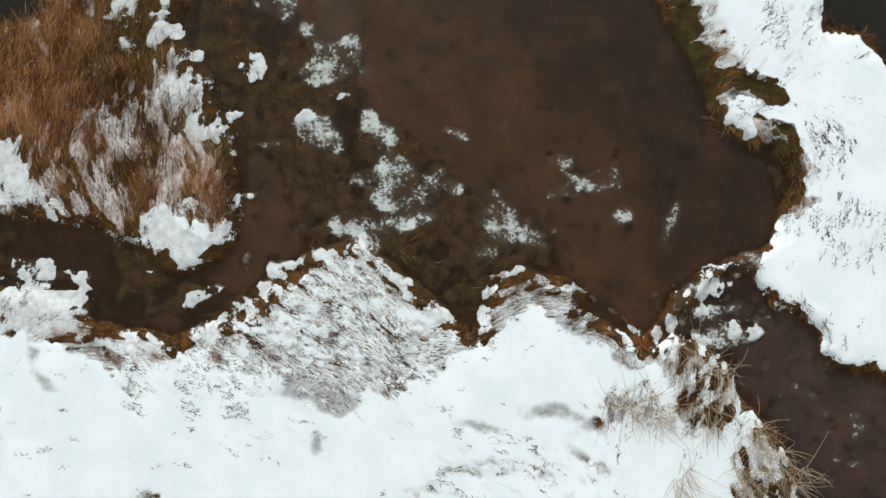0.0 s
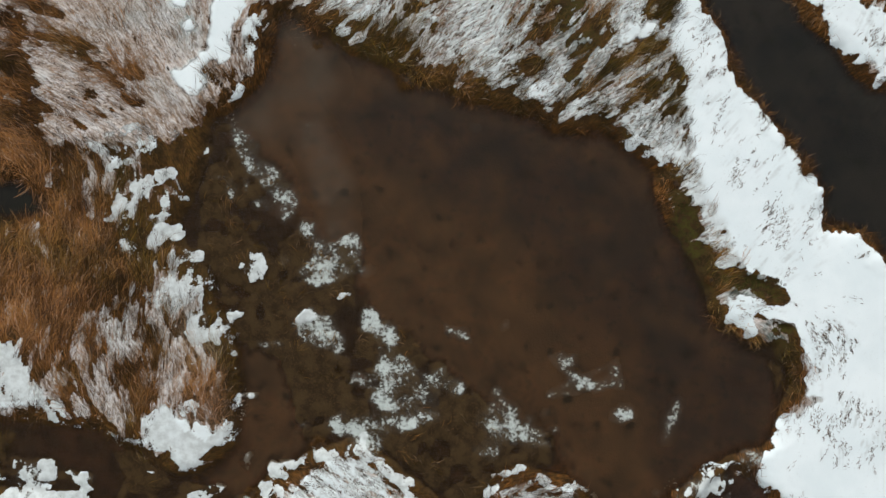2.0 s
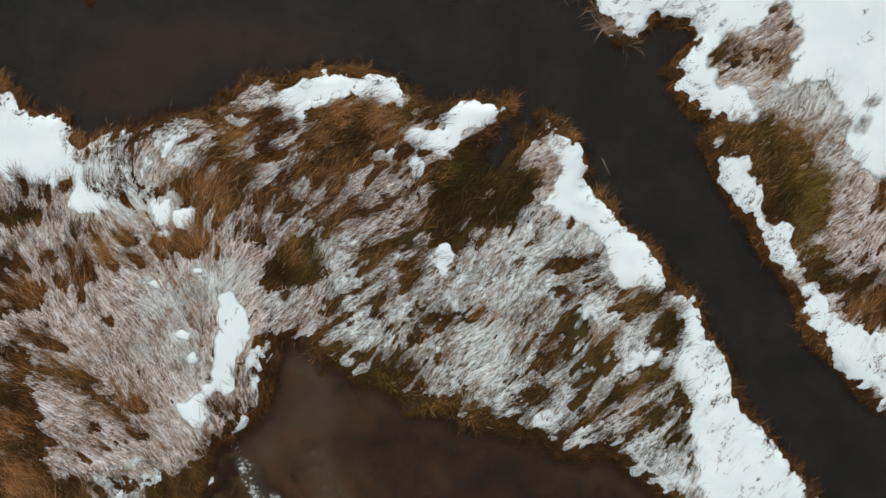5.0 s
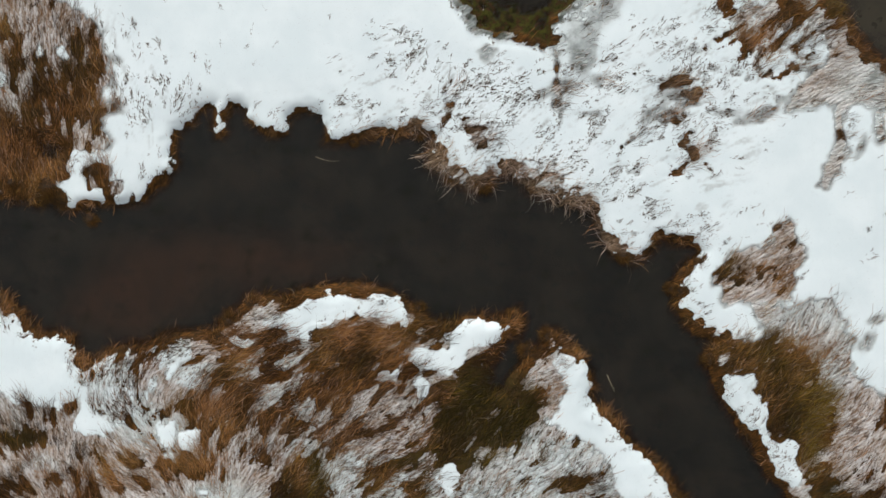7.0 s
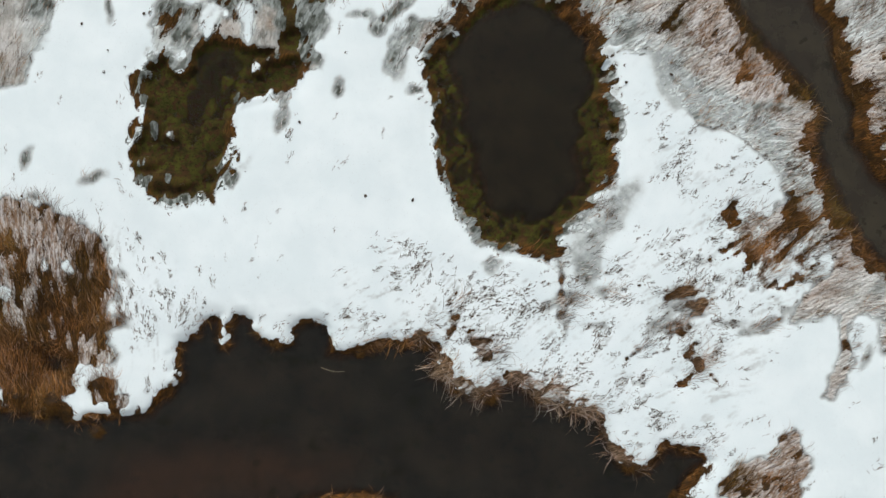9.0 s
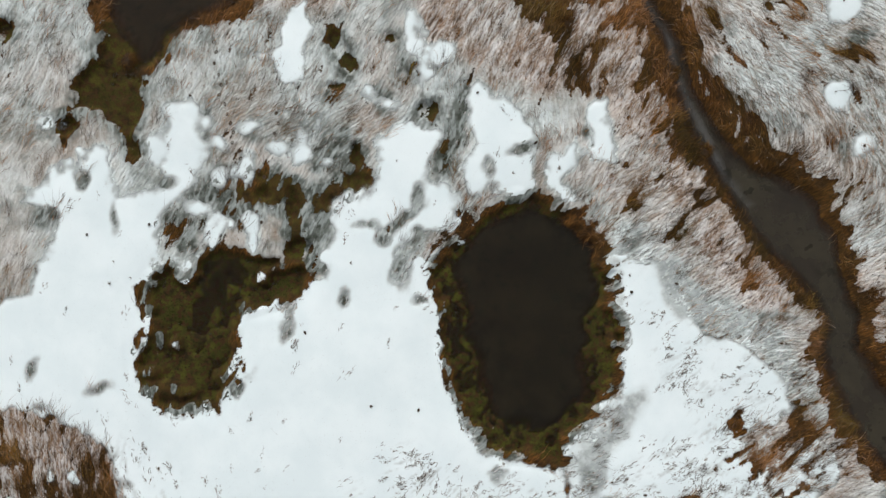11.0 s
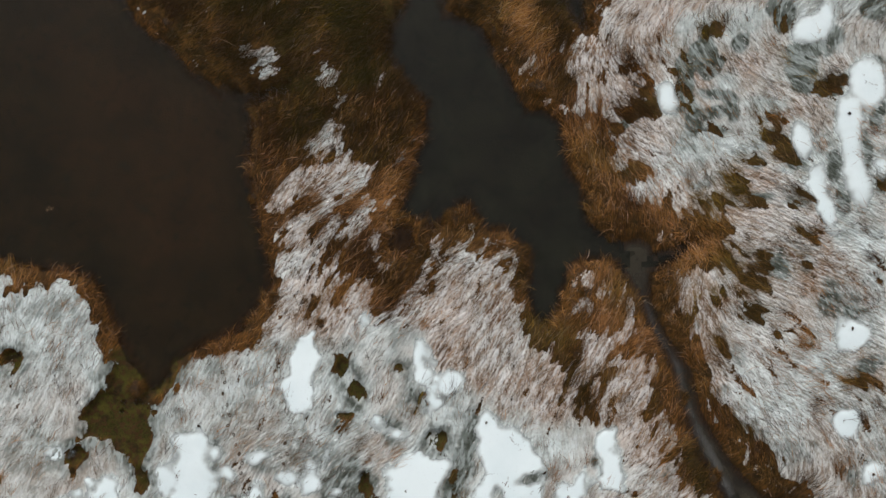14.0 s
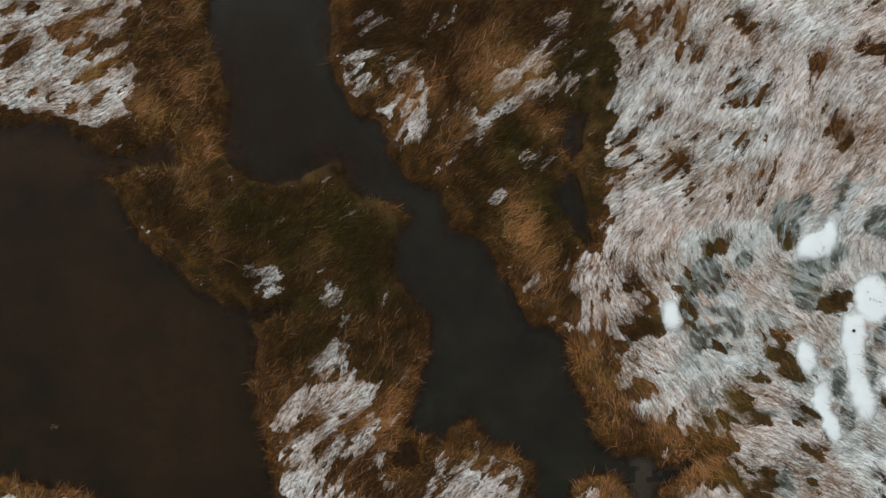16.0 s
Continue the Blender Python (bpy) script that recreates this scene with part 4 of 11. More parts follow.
zone("east shore moss", [(7.6, 9.78), (8.5, 9.97), (9.09, 8.57), (9.48, 6.97), (10.27, 5.96), (12.07, 5.95), (11.87, 5.45), (9.87, 5.77), (9.27, 5.77), (8.09, 7.78)], frost=0,dens=0.35,olive=1,snow=-0.3)
zone("east shore moss", [(11.02, 4.52), (12.02, 4.62), (12.32, 4.02), (12.82, 3.02), (12.42, 2.12), (12.32, 2.82), (11.12, 3.72)], frost=0,dens=0.35,olive=1,snow=-0.3)
blobs("wet olive hollows", [(9.6, 60.15, 0.8, 0.44, 0), (10.18, 59.53, 0.4, 0.5, 0), (12.97, 59.14, 0.96, 0.76, 0), (14.41, 60.19, 0.8, 0.52, 0), (13.52, 57.62, 0.92, 0.44, 0), (11.27, 56.09, 0.72, 0.32, 0), (8.64, 58.38, 0.36, 1, 0), (10.63, 54.71, 1, 0.4, 0)], frost=0.8,cool=1,olive=1,dens=0.5,calm=0.8,soft=0.45)
blobs("wet dark gaps", [(12.15, 60.9, 0.2, 0.52, 0), (8.91, 58.67, 0.26, 0.8, 0), (13.75, 58.61, 0.72, 0.24, 0), (12.23, 56.02, 0.28, 0.6, 35), (10.33, 54.92, 0.8, 0.2, -10), (12.22, 54.56, 0.24, 0.44, 0), (12.81, 54.24, 0.2, 0.6, 0), (9.22, 54.66, 0.48, 0.24, 0)], frost=0.5,olive=0.9,dens=0.4,pale=-0.3,cool=1,soft=0.35)
blobs("grey pools", [(14.01, 61.6, 0.32, 0.8, 0), (13.25, 61.63, 0.72, 0.32, 0), (9.74, 58.14, 0.52, 0.52, 0), (15.63, 60.75, 0.44, 0.68, 0), (10.9, 56.9, 0.8, 0.4, 0), (9, 56.97, 0.6, 0.6, 0), (12.69, 56.64, 0.44, 0.8, 0), (15.3, 56.76, 0.44, 1, 0), (12.39, 59.66, 0.6, 0.32, 0), (14.06, 55.8, 0.36, 0.8, 0), (9.45, 55.35, 0.6, 0.4, 0)], snow=-0.01,slush=1,lace=0.2,soft=0.5)

# snow sheets
zone("south bank snow", [(-17.28, -2.88), (-14.88, -2.68), (-13.88, -3.18), (-12.88, -3.68), (-11.68, -4.18), (-9.68, -3.98), (-7.68, -4.28), (-6.08, -4.38), (-4.48, -5.18), (-3.68, -5.78), (-2.88, -5.18), (-1.28, -4.78), (0.32, -3.68), (1.52, -3.18), (2.32, -2.58), (3.32, -1.88), (4.32, -2.38), (5.32, -2.98), (6.32, -3.58), (7.32, -3.98), (8.12, -4.38), (8.32, -5.58), (8.72, -6.38), (10.12, -6.38), (10.52, -5.98), (11.22, -5.88), (10.72, -6.78), (10.12, -7.58), (10.32, -9.78), (6.32, -11.18), (-17.28, -11.18)], snow=0.12,frost=0.8,soft=0.24)
zone("bank strip snow", [(3.62, 23.11), (4.21, 22.8), (5, 22.18), (5.18, 21.18), (5.77, 20.57), (6.55, 19.55), (7.13, 18.54), (7.71, 17.53), (7.81, 17.23), (6.7, 17.05), (5.72, 17.97), (5.34, 18.98), (4.35, 19.6), (3.37, 20.31), (3.97, 20.8), (4.19, 21.6), (3.71, 22.61)], snow=0.1,frost=0.8,soft=0.24)
zone("east bank snow", [(8.04, 16.78), (8.64, 16.87), (9.14, 15.97), (9.93, 14.57), (10.52, 13.16), (11.51, 11.95), (12.31, 10.95), (13.1, 9.74), (13.65, 8.94), (13.29, 8.14), (13.48, 7.68), (14.68, 7.63), (15.64, 6.63), (18.26, 4.51), (18.32, -5.58), (15.68, -4.28), (14.32, -4.18), (13.52, -3.68), (13.42, -2.78), (12.72, -2.18), (11.72, -1.58), (11.22, -0.98), (11.42, -0.18), (12.02, 0.22), (12.02, 1.12), (13.12, 1.52), (12.62, 2.22), (12.92, 2.82), (12.72, 3.52), (12.32, 4.02), (11.92, 4.52), (11.12, 4.62), (11.02, 4.02), (10.12, 4.42), (9.72, 5.22), (10.32, 5.52)], snow=0.12,frost=0.8,soft=0.24)
zone("east bank snow", [(10.12, 5.52), (11.12, 5.22), (12.12, 5.72), (12.12, 6.12), (11.52, 6.22), (10.32, 6.92), (9.92, 7.82), (9.12, 8.62), (9.29, 8.17), (8.89, 8.97), (8.8, 9.97), (9.1, 10.37), (8.51, 11.77), (8.62, 13.17), (8.13, 13.98), (7.93, 14.98), (9.14, 15.77), (11.31, 11.76), (14.27, 5.74), (12.27, 5.75)], snow=0.12,frost=0.8,soft=0.24)
zone("west drift", [(-7.95, 17.48), (-7.05, 17.28), (-6.86, 16.48), (-7.27, 15.28), (-7.38, 13.88), (-8.08, 13.08), (-8.88, 12.79), (-9.68, 13.29), (-9.98, 13.7), (-9.08, 13.69), (-8.47, 14.29), (-8.17, 15.28), (-8.26, 16.48)], snow=0.12,frost=0.8,soft=0.24)
zone("left drift", [(-10.78, 1.02), (-9.88, 1.42), (-9.28, 1.02), (-8.28, 0.82), (-7.78, 0.42), (-8.68, 0.02), (-8.48, -0.68), (-9.48, -0.98), (-9.88, 0.02), (-10.68, 0.12)], slush=0.4,snow=0.06,frost=0.8,soft=0.24)
zone("left drift", [(-17.28, 4.12), (-15.08, 3.62), (-14.48, 2.82), (-14.18, 2.02), (-13.28, 1.32), (-13.88, 0.92), (-14.88, 1.52), (-17.28, 1.42)], slush=0.6,snow=0.045,frost=0.8,soft=0.4)
blobs("meadow drift", [(-10.45, 17.8, 0.5, 0.24, 0), (-8.95, 18.29, 0.3, 0.3, 0), (-9.46, 15.99, 0.4, 0.3, 0), (-8.87, 15.09, 0.36, 0.3, 0), (-0.05, 18.43, 0.44, 0.5, 0), (3.85, 17.21, 0.5, 0.4, 0), (5.34, 16.7, 0.8, 0.3, -15), (7.13, 14.58, 0.5, 0.64, 0), (-6.77, 14.87, 0.32, 0.8, 0), (-7.08, 12.58, 0.76, 0.44, 0), (4.34, 15.5, 0.28, 0.28, 0)], snow=0.09)
blobs("meadow drift", [(-12.53, 20.81, 0.6, 0.7, 0), (-10.04, 20.27, 0.4, 0.4, 0), (-9.04, 19.95, 0.4, 0.44, 0), (-2.2, 22.02, 0.44, 0.2, 0), (-1.01, 21.7, 0.28, 0.28, 0)], snow=0.1)
blobs("shoal snow", [(-11.41, 9, 0.3, 0.24, 0), (-10.6, 9.4, 0.5, 0.36, -30), (-9.9, 9.89, 0.7, 0.28, -20), (-9.31, 8.99, 0.22, 0.16, 0), (-9.71, 7.89, 0.4, 0.24, -30), (-9.02, 6.79, 0.8, 0.34, 10), (-6.82, 6.47, 0.68, 0.72, 0), (-9.13, 5.49, 0.64, 0.76, 0), (-8.44, 4.03, 0.72, 0.24, -10), (-11.22, 7.3, 0.32, 0.16, -30), (-10.31, 8.7, 0.28, 0.16, 0), (-11.01, 8.4, 0.2, 0.18, 0), (-12.1, 10.81, 0.4, 0.16, 0), (-8.7, 10.59, 0.2, 0.24, -40), (-7.11, 9.08, 0.18, 0.28, 0)], snow=0.05,slush=0.5,island=1,soft=0.4)
blobs("shoal snow", [(-14.68, -0.78, 0.68, 0.48, 0), (-12.98, -0.98, 0.56, 0.28, 0), (-8.48, -1.58, 0.56, 0.34, 0), (-6.98, -0.48, 0.26, 0.24, 0), (-7.68, 4.32, 0.28, 0.56, 30), (-8.68, 4.12, 0.4, 0.32, 0), (-8.38, 4.72, 0.16, 0.16, 0), (-3.58, 5.32, 0.52, 0.16, -20), (11.72, -1.98, 0.18, 0.3, 0), (11.12, -3.08, 0.32, 0.32, 0), (10.32, -2.98, 0.28, 0.32, 0), (9.22, -2.18, 0.24, 0.28, 0), (8.22, -2.58, 0.32, 0.2, 0), (9.62, -1.28, 0.4, 0.28, 0), (9.02, -1.48, 0.28, 0.18, 0)], snow=0.045,slush=0.5,island=1,soft=0.4)
zone("south west slush", [(-17.28, -1.58), (-14.48, -1.58), (-13.08, -1.58), (-12.68, -2.38), (-13.28, -3.18), (-14.88, -2.78), (-17.28, -2.98)], snow=0.03,slush=0.7,island=1)
zone("river bank snow", [(-17.37, 24.2), (-15.36, 24.37), (-14.57, 23.75), (-13.58, 23.53), (-12.8, 22.32), (-12.61, 21.72), (-13.82, 21.34), (-15.01, 21.56), (-17.41, 21.81)], snow=0.1,soft=0.24)
zone("river bank snow", [(-12.19, 22.91), (-11.48, 23.19), (-11, 22.08), (-10.42, 21.27), (-11.22, 21.49), (-12, 22.1)], snow=0.03,frost=0.8)
zone("river bank snow", [(-9.98, 23.57), (-9.18, 23.45), (-8.8, 22.44), (-8.2, 22.23), (-9.01, 21.65), (-9.8, 22.06), (-10.49, 23.08)], snow=0.05,frost=0.8)
zone("river bank snow", [(-6.47, 24), (-5.56, 24.18), (-4.85, 24.97), (-3.75, 25.15), (-2.95, 24.73), (-2.15, 25.12), (-1.45, 24.71), (-1.47, 23.91), (-2.17, 24.02), (-3.57, 24.05), (-4.38, 23.56), (-5.37, 23.68)], snow=0.1,soft=0.24)
zone("river bank snow", [(-0.99, 22.9), (0.02, 23.48), (1.24, 24.06), (2.03, 23.84), (1.82, 23.24), (0.62, 23.07), (0.61, 22.47), (-0.4, 22.19), (-0.9, 22.09)], snow=0.1,soft=0.24)
zone("river east snow", [(9.69, 21.7), (10.19, 21.49), (10.97, 20.67), (11.15, 19.67), (12.14, 19.05), (12.22, 17.85), (11.53, 18.46), (10.95, 19.47), (9.98, 20.89)], snow=0.1,soft=0.24)
zone("river east snow", [(11.26, 19.86), (12.36, 19.35), (12.15, 18.15), (11.56, 18.75)], snow=0.1,soft=0.24)
zone("river east snow", [(12.65, 17.35), (13.15, 17.14), (13.34, 16.14), (14.34, 15.74), (15.69, 15.33), (18.33, 14.91), (18.31, 12.11), (15.52, 13.03), (15.12, 13.73), (13.73, 14.34), (13.34, 15.34), (12.74, 16.15)], snow=0.1,soft=0.24)
zone("north west field", [(-13.76, 44.63), (-12.96, 44.71), (-12.78, 44), (-12.43, 45.59), (-12.03, 45.58), (-11.76, 44.57), (-11.58, 43.97), (-11.51, 42.97), (-10.79, 43.55), (-9.98, 43.92), (-9.76, 44.52), (-9.94, 45.12), (-9.51, 46.31), (-8.99, 47.1), (-8.7, 46.79), (-8.72, 45.89), (-8.35, 45.08), (-8.57, 44.09), (-9.1, 43.3), (-9.81, 42.72), (-10.23, 41.93), (-10.15, 41.33), (-10.87, 40.75), (-11.15, 40.31), (-10.77, 39.6), (-11.01, 38.11), (-11.05, 36.51), (-9.96, 36.08), (-8.97, 35.76), (-8.07, 35.73), (-7.25, 36.41), (-7.13, 37.11), (-7.73, 37.23), (-7.7, 38.23), (-5.77, 35.77), (-5.88, 31.38), (-9.69, 31.07), (-9.72, 29.67), (-10.85, 28.7), (-11.86, 28.23), (-12.66, 28.15), (-13.36, 28.47), (-13.73, 29.38), (-13.41, 30.17), (-12.31, 30.34), (-12.08, 31.54), (-12.12, 33.54), (-11.79, 34.73), (-13.77, 35.78)], snow=0.13,lace=0.15,soft=0.3)
zone("north west field", [(-11.7, 34.33), (-13.77, 35.78), (-15.76, 36.03), (-17.36, 36.07), (-17.28, 39.27), (-15.66, 40.03), (-14.45, 40.4), (-13.62, 41.58), (-13.96, 41.23), (-13.62, 42.63), (-14.4, 43.05), (-14.59, 43.55), (-13.87, 44.23), (-11.78, 43.77), (-10.62, 42.54), (-11.37, 40.56), (-11.16, 39.91), (-11.41, 37.92), (-11.56, 35.92)], snow=0.13,lace=0.15,soft=0.3)
zone("north mid field", [(-7.72, 37.43), (-7.7, 38.23), (-7.07, 39.31), (-5.86, 39.98), (-5.05, 40.36), (-4.23, 41.14), (-3.8, 42.13), (-4.64, 41.57), (-3.82, 42.35), (-2.62, 42.32), (-2.25, 41.41), (-1.43, 41.88), (-0.65, 41.06), (-0.48, 40.26), (-0.45, 40.24), (-0.37, 39.44), (-0.21, 37.83), (0.24, 36.02), (0.81, 34.81), (1.99, 34.07), (2.99, 33.75), (3.78, 33.69), (4.15, 32.32), (4.05, 28.32), (2.85, 28.65), (1.67, 29.22), (0.07, 29.12), (-0.51, 30.04), (-0.89, 30.95), (-1.69, 30.77), (-2.69, 30.89), (-3.9, 30.52), (-4.29, 30.93), (-5.49, 30.97), (-6.69, 31), (-7.27, 31.71), (-7.88, 31.43), (-9.69, 31.07)], snow=0.13,lace=0.15,soft=0.3)
zone("north east field", [(3.69, 33.73), (4, 34.32), (4.82, 34.9), (5.43, 35.49), (6.05, 36.07), (6.28, 37.47), (6.41, 38.66), (5.95, 40.08), (6.57, 40.86), (7.57, 41.03), (8.34, 39.81), (8.92, 39), (10.31, 38.36), (11.28, 37.14), (11.95, 36.32), (12.03, 35.32), (10.21, 34.76), (9.2, 34.19), (9.58, 33.38), (11.17, 32.94), (12.78, 33.3), (13.39, 33.88), (13.57, 32.88), (12.54, 31.7), (12.12, 31.11), (13.72, 30.87), (15.49, 31.23), (18.12, 31.16)], snow=0.13,lace=0.15,soft=0.3)
zone("north east field", [(3.69, 33.93), (9.18, 33.39), (12.17, 32.91), (12.54, 31.7), (18.12, 31.16), (18.07, 23.96), (14.08, 24.46), (12.06, 23.7), (10.64, 22.93), (9.65, 23.36), (8.57, 24.18), (8.4, 25.19), (9.11, 25.87), (7.93, 26.8), (7.32, 26.41), (6.72, 26.12), (6.12, 26.44), (5.54, 27.25), (5.26, 28.06), (4.17, 28.38), (3.58, 29.1)], snow=0.13,lace=0.15,soft=0.3)
blobs("east drift", [(13.33, 60.83, 1.16, 0.4, -35), (14.62, 57.38, 0.56, 1.32, 0), (15.26, 58.76, 0.64, 0.76, 0), (13.32, 54.52, 0.48, 1.12, 15), (12.14, 55.16, 0.48, 0.3, 0), (14.67, 54.68, 0.4, 0.88, 10), (7.98, 58.24, 0.3, 0.52, 0), (14.27, 62, 0.24, 0.56, -20)], snow=0.17,lace=0.15,soft=0.32)
zone("hollow snow", [(-1.69, 46.99), (-1.3, 46.68), (-0.51, 46.26), (-0.13, 45.65), (-0.45, 44.66), (-0.57, 44.06), (0.23, 44.04), (0.92, 43.72), (0.8, 42.92), (0.19, 42.54), (-0.42, 42.46), (-1.23, 42.08), (-1.82, 42.3), (-2.62, 42.22), (-3.62, 42.35), (-4, 42.96), (-3.78, 43.75), (-2.57, 44.12), (-1.95, 44.9), (-2.13, 45.7), (-1.9, 46.5)], snow=0.11,lace=0.15,soft=0.28)
zone("hollow snow", [(1, 46.42), (1.32, 47.21), (1.73, 47.56), (2.21, 46.98), (2.9, 46.56), (3.38, 45.95), (3.37, 45.45), (3.55, 44.75), (3.12, 43.56), (2.21, 43.34), (1.21, 43.37), (0.67, 43.93), (0.87, 45.42)], snow=0.11,lace=0.15,soft=0.28)
zone("hollow snow", [(3.74, 44.34), (4.47, 45.32), (4.68, 44.51), (4.33, 44.12), (4.5, 43.12), (4.01, 43.33)], snow=0.11,lace=0.15,soft=0.25)
zone("hollow snow", [(5.1, 46.5), (5.6, 46.59), (5.78, 45.68), (6.2, 45.07), (6.18, 44.27), (5.04, 44.46), (4.96, 44.91), (5.47, 45.49), (5.19, 46.1)], snow=0.11,lace=0.15,soft=0.22)
zone("hollow snow", [(-1.62, 49.39), (-0.92, 49.47), (-0.4, 48.66), (-0.37, 47.56), (-0.68, 47.17), (-0.86, 48.17), (-1.34, 48.88)], snow=0.11,lace=0.15,soft=0.22)
zone("hollow snow", [(-5.62, 49.77), (-4.63, 49.55), (-4.56, 48.54), (-4.79, 47.55), (-5.98, 47.78), (-5.75, 48.78)], snow=0.11,lace=0.3,soft=0.25)
blobs("hollow drift", [(-8.9, 43.09, 0.4, 0.32, 0), (-8.12, 42.27, 0.36, 0.68, 0), (-7.52, 42.55, 0.24, 0.36, 0), (-6.72, 42.33, 0.48, 0.6, 0), (-6.96, 44.54, 0.48, 0.6, 0), (-7.83, 45.66, 0.56, 0.48, 0), (-5.15, 44.79, 0.4, 0.44, 0), (-4.06, 44.56, 0.3, 0.22, 0), (-9.45, 41.21, 0.4, 0.28, 0), (-6, 43.01, 0.2, 0.16, 0), (-6.57, 40.73, 0.2, 0.28, 0), (-13.91, 46.54, 0.24, 0.2, 0), (-7.99, 46.97, 0.32, 0.36, 0), (-2.29, 47.01, 0.3, 0.3, 0), (0.35, 48.44, 0.52, 0.56, 0)], snow=0.11,lace=0.15,soft=0.28)
blobs("hollow drift", [(14.29, 49.8, 0.56, 0.4, -30), (13.99, 46.6, 0.48, 0.48, 0), (14.84, 44.58, 0.4, 0.5, 0), (-2.89, 50.7, 0.2, 0.32, 0)], snow=0.1,lace=0.15,soft=0.25)
blobs("grey hollow", [(-1.09, 43.28, 0.26, 0.6, 25), (-2.03, 42.06, 0.44, 0.44, 0), (-2.71, 42.52, 0.36, 0.18, 0), (2.76, 45.13, 0.68, 0.2, -18), (1.6, 44.4, 0.2, 0.32, 0), (-12.66, 44.6, 0.3, 0.44, 0), (-9.37, 44.31, 0.36, 0.28, 0), (1.13, 40.51, 0.4, 0.24, 0), (-1.47, 40.68, 0.24, 0.6, 0), (-3.59, 39.94, 0.24, 0.32, 30), (-1.82, 42.3, 0.24, 0.28, 0), (-4.26, 40.96, 0.28, 0.24, 0)], snow=0.0,slush=0.9,soft=0.22)
zone("dark mat", [(-6.39, 43.62), (-5.77, 44.31), (-4.56, 44.47), (-3.76, 44.35), (-2.76, 44.62), (-2.67, 44.12), (-3.78, 43.75), (-4.02, 42.36), (-4.34, 41.57), (-5.44, 41.6), (-5.81, 42.61), (-6.4, 43.02)], frost=0.5,cool=0.5,dens=0.6,olive=0.7,snow=-0.2,soft=0.2)
zone("olive streak", [(-0.47, 44.26), (0.27, 45.54), (0.78, 46.02), (1.11, 45.51), (0.59, 43.93), (0.02, 43.74)], frost=0.62,cool=0.5,dens=0.5,olive=0.9,snow=-0.15,soft=0.2)
blobs("olive streak", [(-7.39, 43.61, 0.52, 0.2, 0), (-2.94, 45.13, 0.16, 0.36, 0), (1.17, 49.21, 0.28, 0.8, -20), (-1.27, 47.68, 0.28, 0.6, -20)], frost=0.5,cool=0.5,dens=0.4,olive=0.8,snow=-0.2,soft=0.15)

# thin snow over grass inside the sheets
zone("thin grey", [(9.4, 25.36), (10.12, 26.35), (11.73, 26.71), (12.72, 26.29), (12.5, 25.29), (11.68, 24.51), (10.47, 24.24), (9.69, 24.86)], snow=-0.07,frost=0.93,cool=-0.2,calm=0.5,dens=0.9,lace=0.3,soft=0.3)
zone("thin grey", [(8.99, 33.8), (9.8, 34.27), (11.21, 34.74), (12.82, 35.1), (12.99, 33.89), (11.77, 33.12), (10.17, 32.96)], snow=-0.07,frost=0.74,cool=0.1,pale=-0.5,calm=0.5,dens=0.9,lace=0.3,soft=0.3)
zone("thin grey", [(12.13, 31.31), (13.36, 32.68), (15.38, 33.23), (18.18, 33.16), (18.11, 30.76), (14.13, 31.26)], snow=-0.07,frost=0.93,cool=0.35,calm=0.5,dens=0.9,lace=0.3,soft=0.3)
zone("thin grey", [(10.86, 23.53), (12.88, 24.48), (13.88, 24.46), (14.06, 23.66), (13.43, 22.27), (12.04, 22.9)], snow=-0.07,frost=0.93,cool=0.35,calm=0.5,dens=0.9,lace=0.3,soft=0.3)
zone("bare bank", [(-3.99, 30.17), (-2.98, 30.75), (-1.77, 31.06), (-0.67, 31.16), (-0.08, 30.58), (0.1, 29.68), (0.79, 29.36), (1.59, 29.34), (1.67, 28.34), (-0.03, 28.68), (-0.69, 30.3), (-1.79, 30.42), (-2.79, 30.14)], snow=-0.06,frost=0.5,dens=1.1,pale=0.6)
zone("bare bank", [(1.99, 29.53), (3.38, 29.1), (4.97, 28.37), (5.64, 27.25), (6.33, 26.53), (6.82, 26.22), (6.71, 25.73), (5.71, 25.95), (5.05, 27.66), (3.96, 27.89), (2.77, 28.52)], snow=-0.05,frost=0.5,dens=1.1,pale=0.6)
zone("bare bank", [(7.33, 26.71), (8.14, 26.99), (9.23, 26.57), (9.22, 26.07), (8.41, 25.59), (8.27, 24.19), (7.87, 24.2), (7.5, 25.21)], snow=-0.06,frost=0.1,dens=1.1)
zone("snow to the water", [(10.32, 0.02), (11.92, 0.32), (11.72, -1.18), (13.52, -2.28), (14.12, -3.98), (18.32, -3.98), (18.32, -5.78), (14.12, -4.98), (13.12, -3.68), (10.92, -1.68)], fringe=0,dens=0.1)
zone("snow to the water", [(-12.02, 29.06), (-9.8, 29.81), (-9.57, 31.4), (-8.55, 32.18), (-4.55, 32.09), (-4.59, 30.09), (-7.19, 30.15), (-9.22, 28.99), (-11.25, 27.64), (-12.86, 27.48)], fringe=0.5,dens=0.6)
zone("crumbly shoal", [(-12.09, 11.31), (-8.69, 11.09), (-7.69, 11.88), (-6.3, 9.47), (-5.73, 5.87), (-6.15, 1.87), (-9.75, 1.89), (-10.53, 5.9)], crumbs=0.8,soft=0.4)
zone("crumbly shoal", [(-17.28, 1.02), (-13.28, 0.82), (-10.68, 0.02), (-7.28, 0.42), (-6.48, -2.38), (-9.08, -2.78), (-17.28, -2.38)], crumbs=0.9,soft=0.4)
